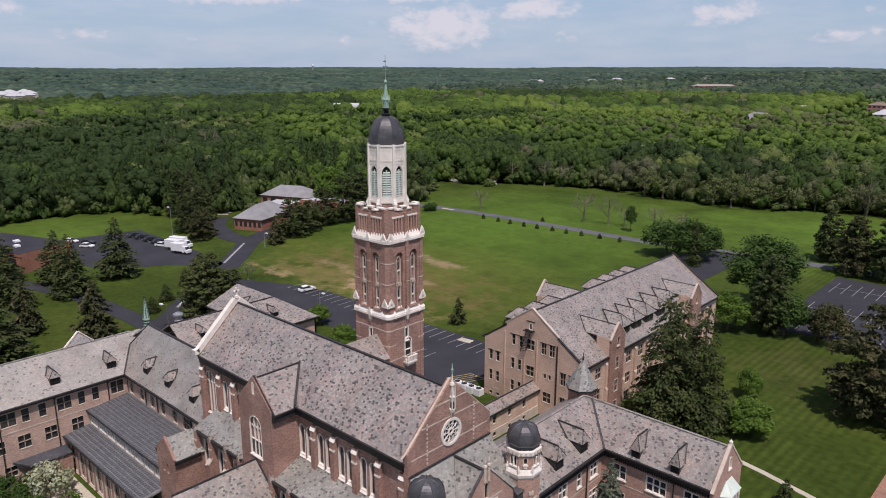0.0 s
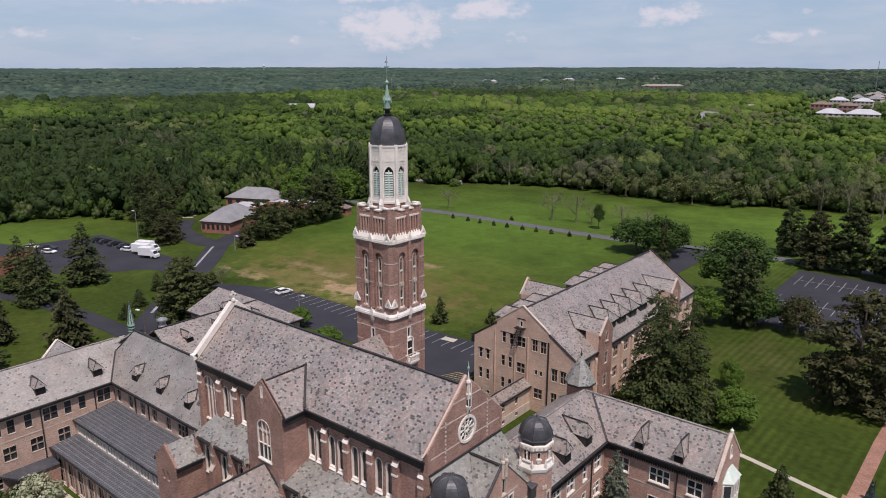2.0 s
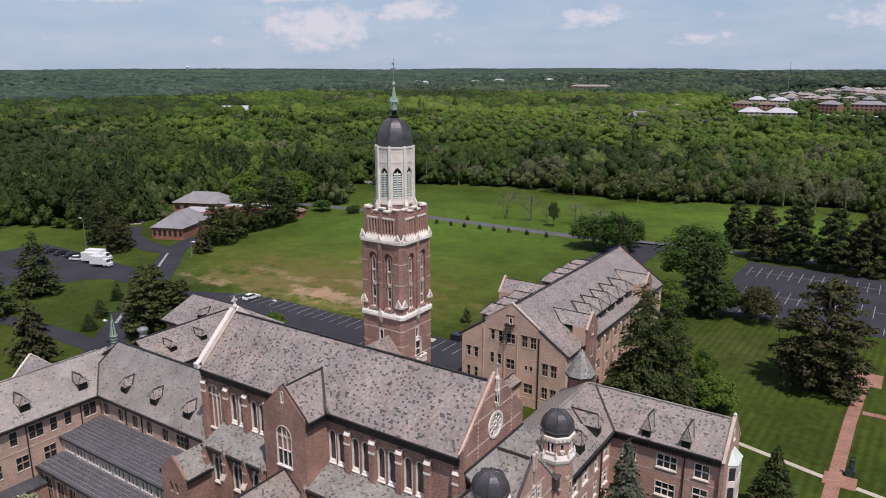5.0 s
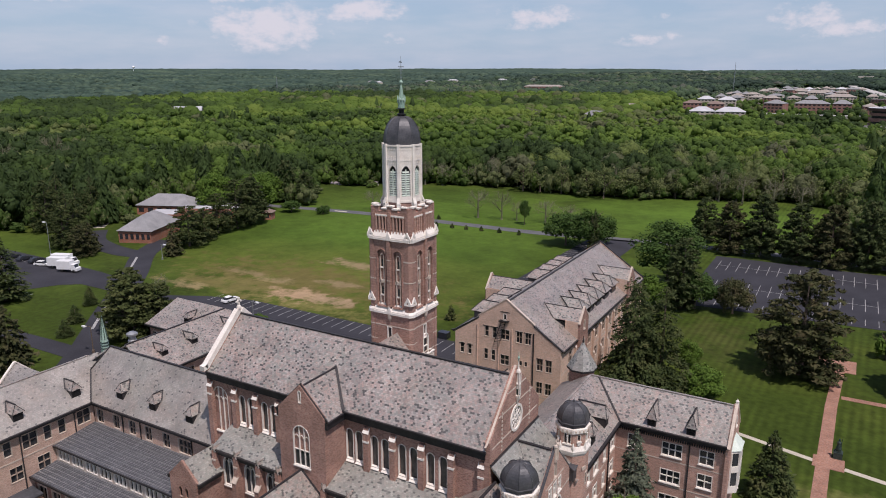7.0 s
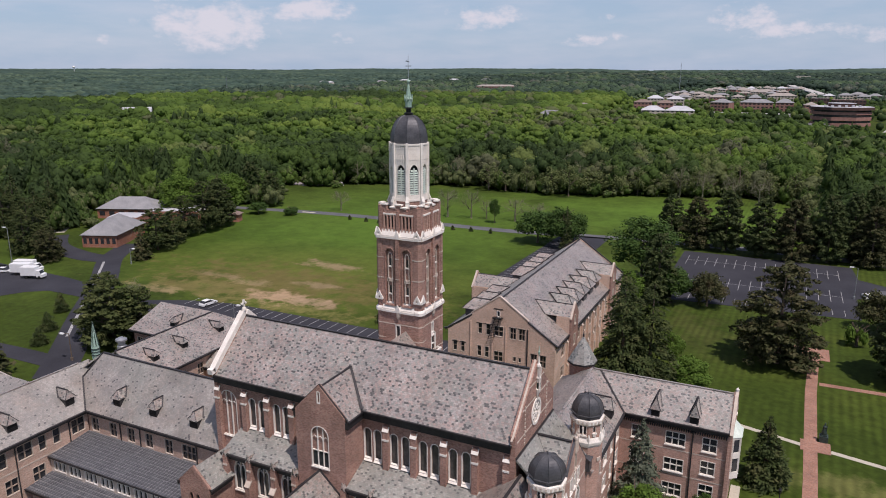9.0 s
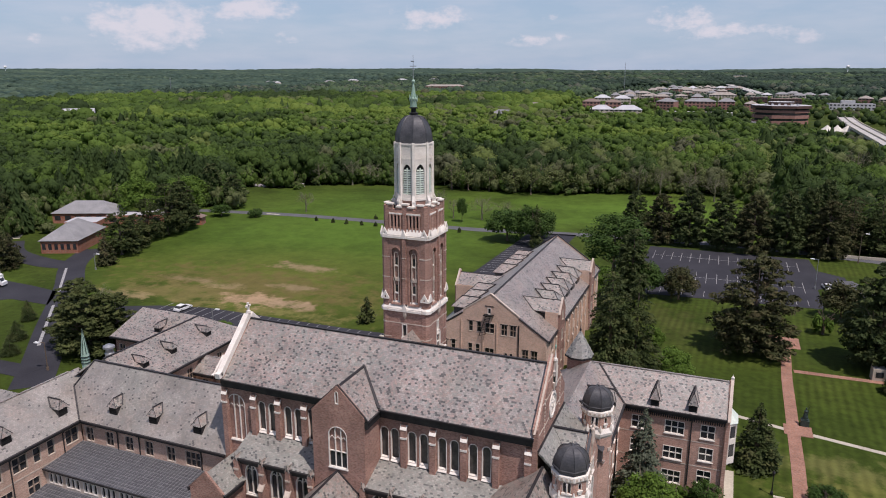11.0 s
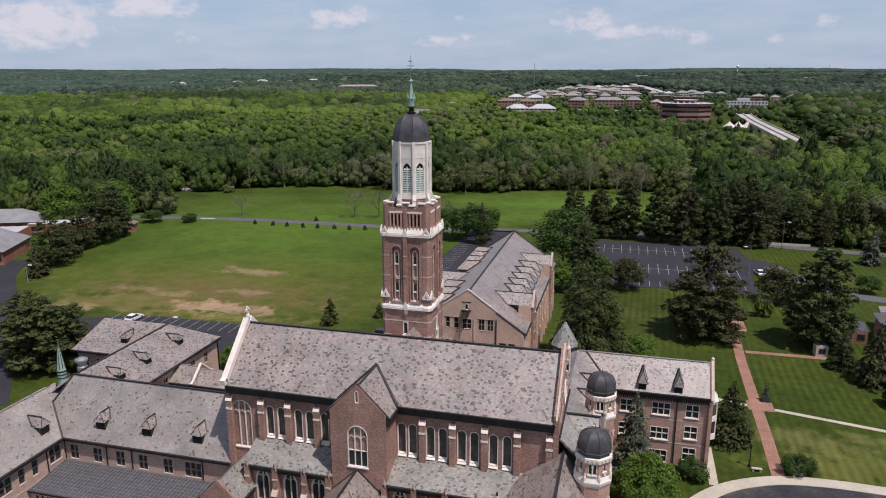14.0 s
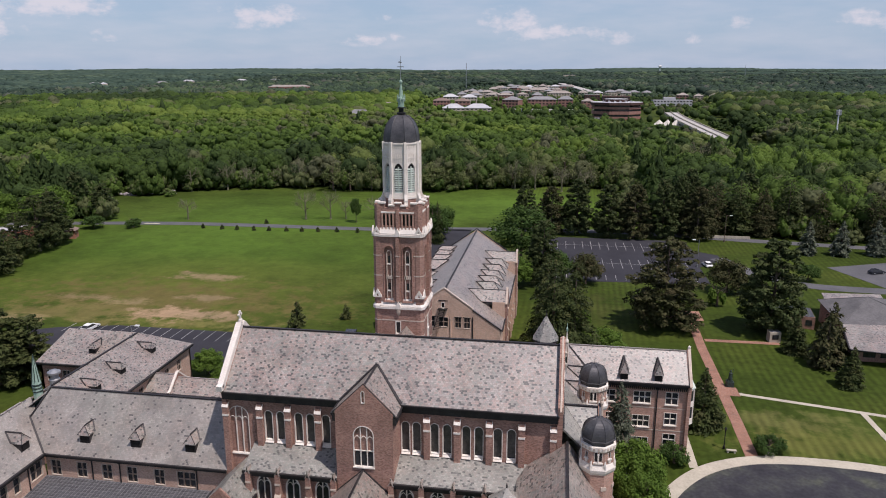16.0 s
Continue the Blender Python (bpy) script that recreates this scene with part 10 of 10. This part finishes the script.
def truck(x, y, turn, ln=8.0, label="white box truck with square body"):
    t = thing("truck", (x, y, 0.06), label, "truck")
    m = Matrix.Translation((x, y, 0.06)) @ Matrix.Rotation(radians(turn), 4, "Z")
    bm = bmesh.new()
    box(bm, -ln / 2, ln / 2 - 2.1, -1.2, 1.2, 0.9, 3.5, m)
    bmesh.ops.bevel(bm, geom=bm.edges[:], offset=0.06, segments=1, affect="EDGES")
    part("cargo_box", bm, WHITE, t)
    bm = bmesh.new()
    vs = [(ln / 2 - 2.0, 0.5), (ln / 2 - 2.0, 2.5), (ln / 2 - 1.0, 2.45), (ln / 2 - 0.6, 1.5), (ln / 2, 1.35), (ln / 2, 0.5)]
    l = [bm.verts.new(m @ Vector((u, -1.05, v))) for u, v in vs]
    r = [bm.verts.new(m @ Vector((u, 1.05, v))) for u, v in vs]
    bm.faces.new(l)
    bm.faces.new(r[::-1])
    for i in range(len(vs)):
        bm.faces.new((l[i - 1], l[i], r[i], r[i - 1]))
    part("cab", bm, WHITE, t)
    bm = bmesh.new()
    slab(bm, [m @ Vector(v) for v in ((ln / 2 - 0.97, -0.9, 2.4), (ln / 2 - 0.97, 0.9, 2.4), (ln / 2 - 0.57, 0.9, 1.55), (ln / 2 - 0.57, -0.9, 1.55))], 0.04)
    part("windscreen", bm, GLASS, t)
    for u in (-ln / 2 + 1.6, ln / 2 - 1.1):
        for s in (-1, 1):
            bm = bmesh.new()
            tube(bm, m @ Vector((u, s * 0.8, 0.45)), m @ Vector((u, s * 1.12, 0.45)), 0.45, n=12)
            part("wheel", bm, RUBBER, t)
    return t


car(-154.9, 111.2, 86, WHITE, "white sedan parked in a stall", category="car")
truck(-226.0, 111.5, 22)
truck(-223.5, 108.6, 22)
# this shorter one stands for a van, built like the box trucks
truck(-218.0, 107.4, 22, 6.6, "white van with boxy body")
car(-231.5, 107.5, 22, WHITE, "white pickup parked in the lot", 5.2)
for x, y in ((-253, 107.5), (-248.5, 108), (-243, 108.5), (-237.5, 109)):
    car(x, y, 100, CAR_DARK, "dark car parked in the lot", 4.8)
car(-249, 89.5, 30, WHITE, "white car parked by the conifers")
car(-254, 92, 30, CAR_DARK, "dark car parked by the conifers")
car(-260, 88.5, 30, WHITE, "white car parked by the conifers")
car(-2.0, 192, 100, WHITE, "white car parked at the edge of the lot")
car(46, 191, 20, CAR_DARK, "dark car parked in a grey lot")


def lot_lamp(x, y, h, label, heads=((1, 0),), mat=None):
    t = thing("street_lamp", (x, y, 0), label, "street lamp")
    bm = bmesh.new()
    turned(bm, [(0.28, 0), (0.28, 0.7), (0.12, 0.75), (0.08, h)], (x, y, 0), 8)
    part("pole", bm, mat or STEEL, t)
    for dx, dy in heads:
        bm = bmesh.new()
        beam(bm, (x, y, h - 0.1), (x + dx * 1.2, y + dy * 1.2, h), 0.08, 0.08)
        part("arm", bm, mat or STEEL, t)
        bm = bmesh.new()
        c = Vector((x + dx * 1.5, y + dy * 1.5, h))
        box(bm, c.x - 0.5, c.x + 0.5, c.y - 0.28, c.y + 0.28, c.z - 0.05, c.z + 0.16)
        part("lamp_head", bm, WHITE, t)


lot_lamp(-5.2, 190.5, 8.5, "steel lamp with white head at the lot", ((-1, 0),))
lot_lamp(-154.1, 71.2, 6.0, "wooden lamp pole with white head by the road", ((-0.75, -0.5),), BARK)
lot_lamp(-241, 116, 11, "tall steel lamp at the parking lot", ((-1, 0),))
lot_lamp(-139.5, 103.8, 4.6, "steel lamp at the parking lot", ((1, 0),))
lot_lamp(-205.5, 131.0, 5, "steel lamp at the road", ((1, 0),))
lot_lamp(10, 226, 9.5, "wooden light pole at the road", ((1, 0),), BARK)
lot_lamp(-59.5, 190.0, 11, "tall lamp behind the trees", ((1, 0),))
# black post lantern on the lawn
lamp = thing("post_lantern", (-20.3, 78.0, 0), "black post lantern on the lawn", "lantern")
bm = bmesh.new()
turned(bm, [(0.2, 0), (0.2, 0.5), (0.09, 0.6), (0.06, 3.0), (0.12, 3.05)], (-20.3, 78, 0), 8)
part("post", bm, IRON, lamp)
bm = bmesh.new()
turned(bm, [(0.12, 3.05), (0.2, 3.5), (0.26, 3.55), (0.08, 3.8), (0, 3.9)], (-20.3, 78, 0), 8)
part("lantern_head", bm, IRON, lamp)
# statue on its plinth by the walk
bm = bmesh.new()
box(bm, -14.9, -13.6, 101.9, 103.2, 0, 1.1)
box(bm, -14.7, -13.8, 102.1, 103.0, 1.1, 1.3)
turned(bm, [(0.38, 1.3), (0.42, 1.6), (0.28, 2.4), (0.34, 2.7), (0.12, 2.95), (0.16, 3.1), (0.13, 3.3), (0, 3.36)], (-14.25, 102.55, 0), 10)
tube(bm, (-14.0, 102.4, 1.3), (-13.9, 102.3, 3.7), 0.04)
solid("statue", bm, BRONZE, "dark bronze statue on a plinth beside the brick walk", "statue")
# stone benches at the drive's end of the walk
for x in (-19.4, -13.7):
    t = thing("bench", (x, 76.9, 0), "pale stone bench beside the brick walk", "bench", "benches by the walk")
    bm = bmesh.new()
    box(bm, x - 0.75, x + 0.75, 76.65, 77.15, 0.38, 0.5)
    part("seat", bm, CONCRETE, t)
    for s in (-0.5, 0.5):
        bm = bmesh.new()
        box(bm, x + s - 0.12, x + s + 0.12, 76.7, 77.1, 0.0, 0.38)
        part("leg", bm, CONCRETE, t)
# dark waste container and pad by the north building
bm = bmesh.new()
box(bm, -94.6, -92.2, 115.6, 117.4, 0.05, 1.5)
solid("waste_container", bm, CAR_DARK, "dark green waste container at the lot", "container")
sheet("concrete_pad", [[(-100.5, 112.0), (-97.2, 112.4), (-97.4, 114.2), (-100.6, 113.9)]], CONCRETE, "pale concrete pad at the edge of the lot", "pavement", 0.09)
sheet("concrete_pad_far", [[(-209, 222.3), (-203, 222.8), (-203, 224.2), (-209, 223.6)]], CONCRETE, "pale concrete slab by the field road", "pavement", 0.09)
# air handling units on the flat roof beside the corridor
for i in range(4):
    x, y = -84.2 + i * 1.7, 94.0 + i * 0.1
    t = thing("air_conditioner", (x, y, 0), "white condenser with round fan beside the wall", "air conditioner", "row of condensers")
    bm = bmesh.new()
    box(bm, x - 0.7, x + 0.7, y - 0.7, y + 0.7, 0, 1.3)
    part("case", bm, WHITE, t)
    bm = bmesh.new()
    turned(bm, [(0.55, 1.3), (0.55, 1.36), (0.42, 1.36), (0.42, 1.32)], (x, y, 0), 14)
    part("fan_ring", bm, IRON, t)
lines("hatched_marks", [((-88.5 + 0.9 * i, 95.6), (-86.3 + 0.9 * i, 100.4)) for i in range(5)] + [((-88.5, 95.6), (-84.9, 95.6)), ((-86.3, 100.4), (-82.7, 100.4))], 0.14, PAINT_YELLOW, "yellow hatched no-parking marks")
# low road guard behind the lot
bm = bmesh.new()
box(bm, 6, 20, 231.5, 231.9, 0.1, 1.0)
solid("guard_wall", bm, CONCRETE, "low pale concrete guard wall along the road", "wall")
# heap of stones at the edge of the woods
RUBBLE = material("mauve-grey field stone", [(0.20, 0.17, 0.18), (0.42, 0.38, 0.38)], 0.5, 0.9, fine=3, fine_amount=0.3)
heap = thing("stone_heap", (-245, 287, 0), "heap of mauve-grey field stones at the wood's edge", "stones")
g = np.random.default_rng(77)
for i in range(34):
    f = i / 33
    big = g.uniform(0.7, 1.9)
    bm = bmesh.new()
    bmesh.ops.create_icosphere(bm, subdivisions=1, radius=1.0)
    at = Vector((-257 + 25 * f + g.normal(0, 1.2), 280.5 + 10.5 * f + g.normal(0, 1.0), big * 0.3 + max(0, g.normal(0, 0.5))))
    for v in bm.verts:
        v.co = at + Vector((v.co.x * big, v.co.y * big * 0.8, v.co.z * big * 0.6)) * g.uniform(0.75, 1.15)
    part("stone", bm, RUBBLE, heap)
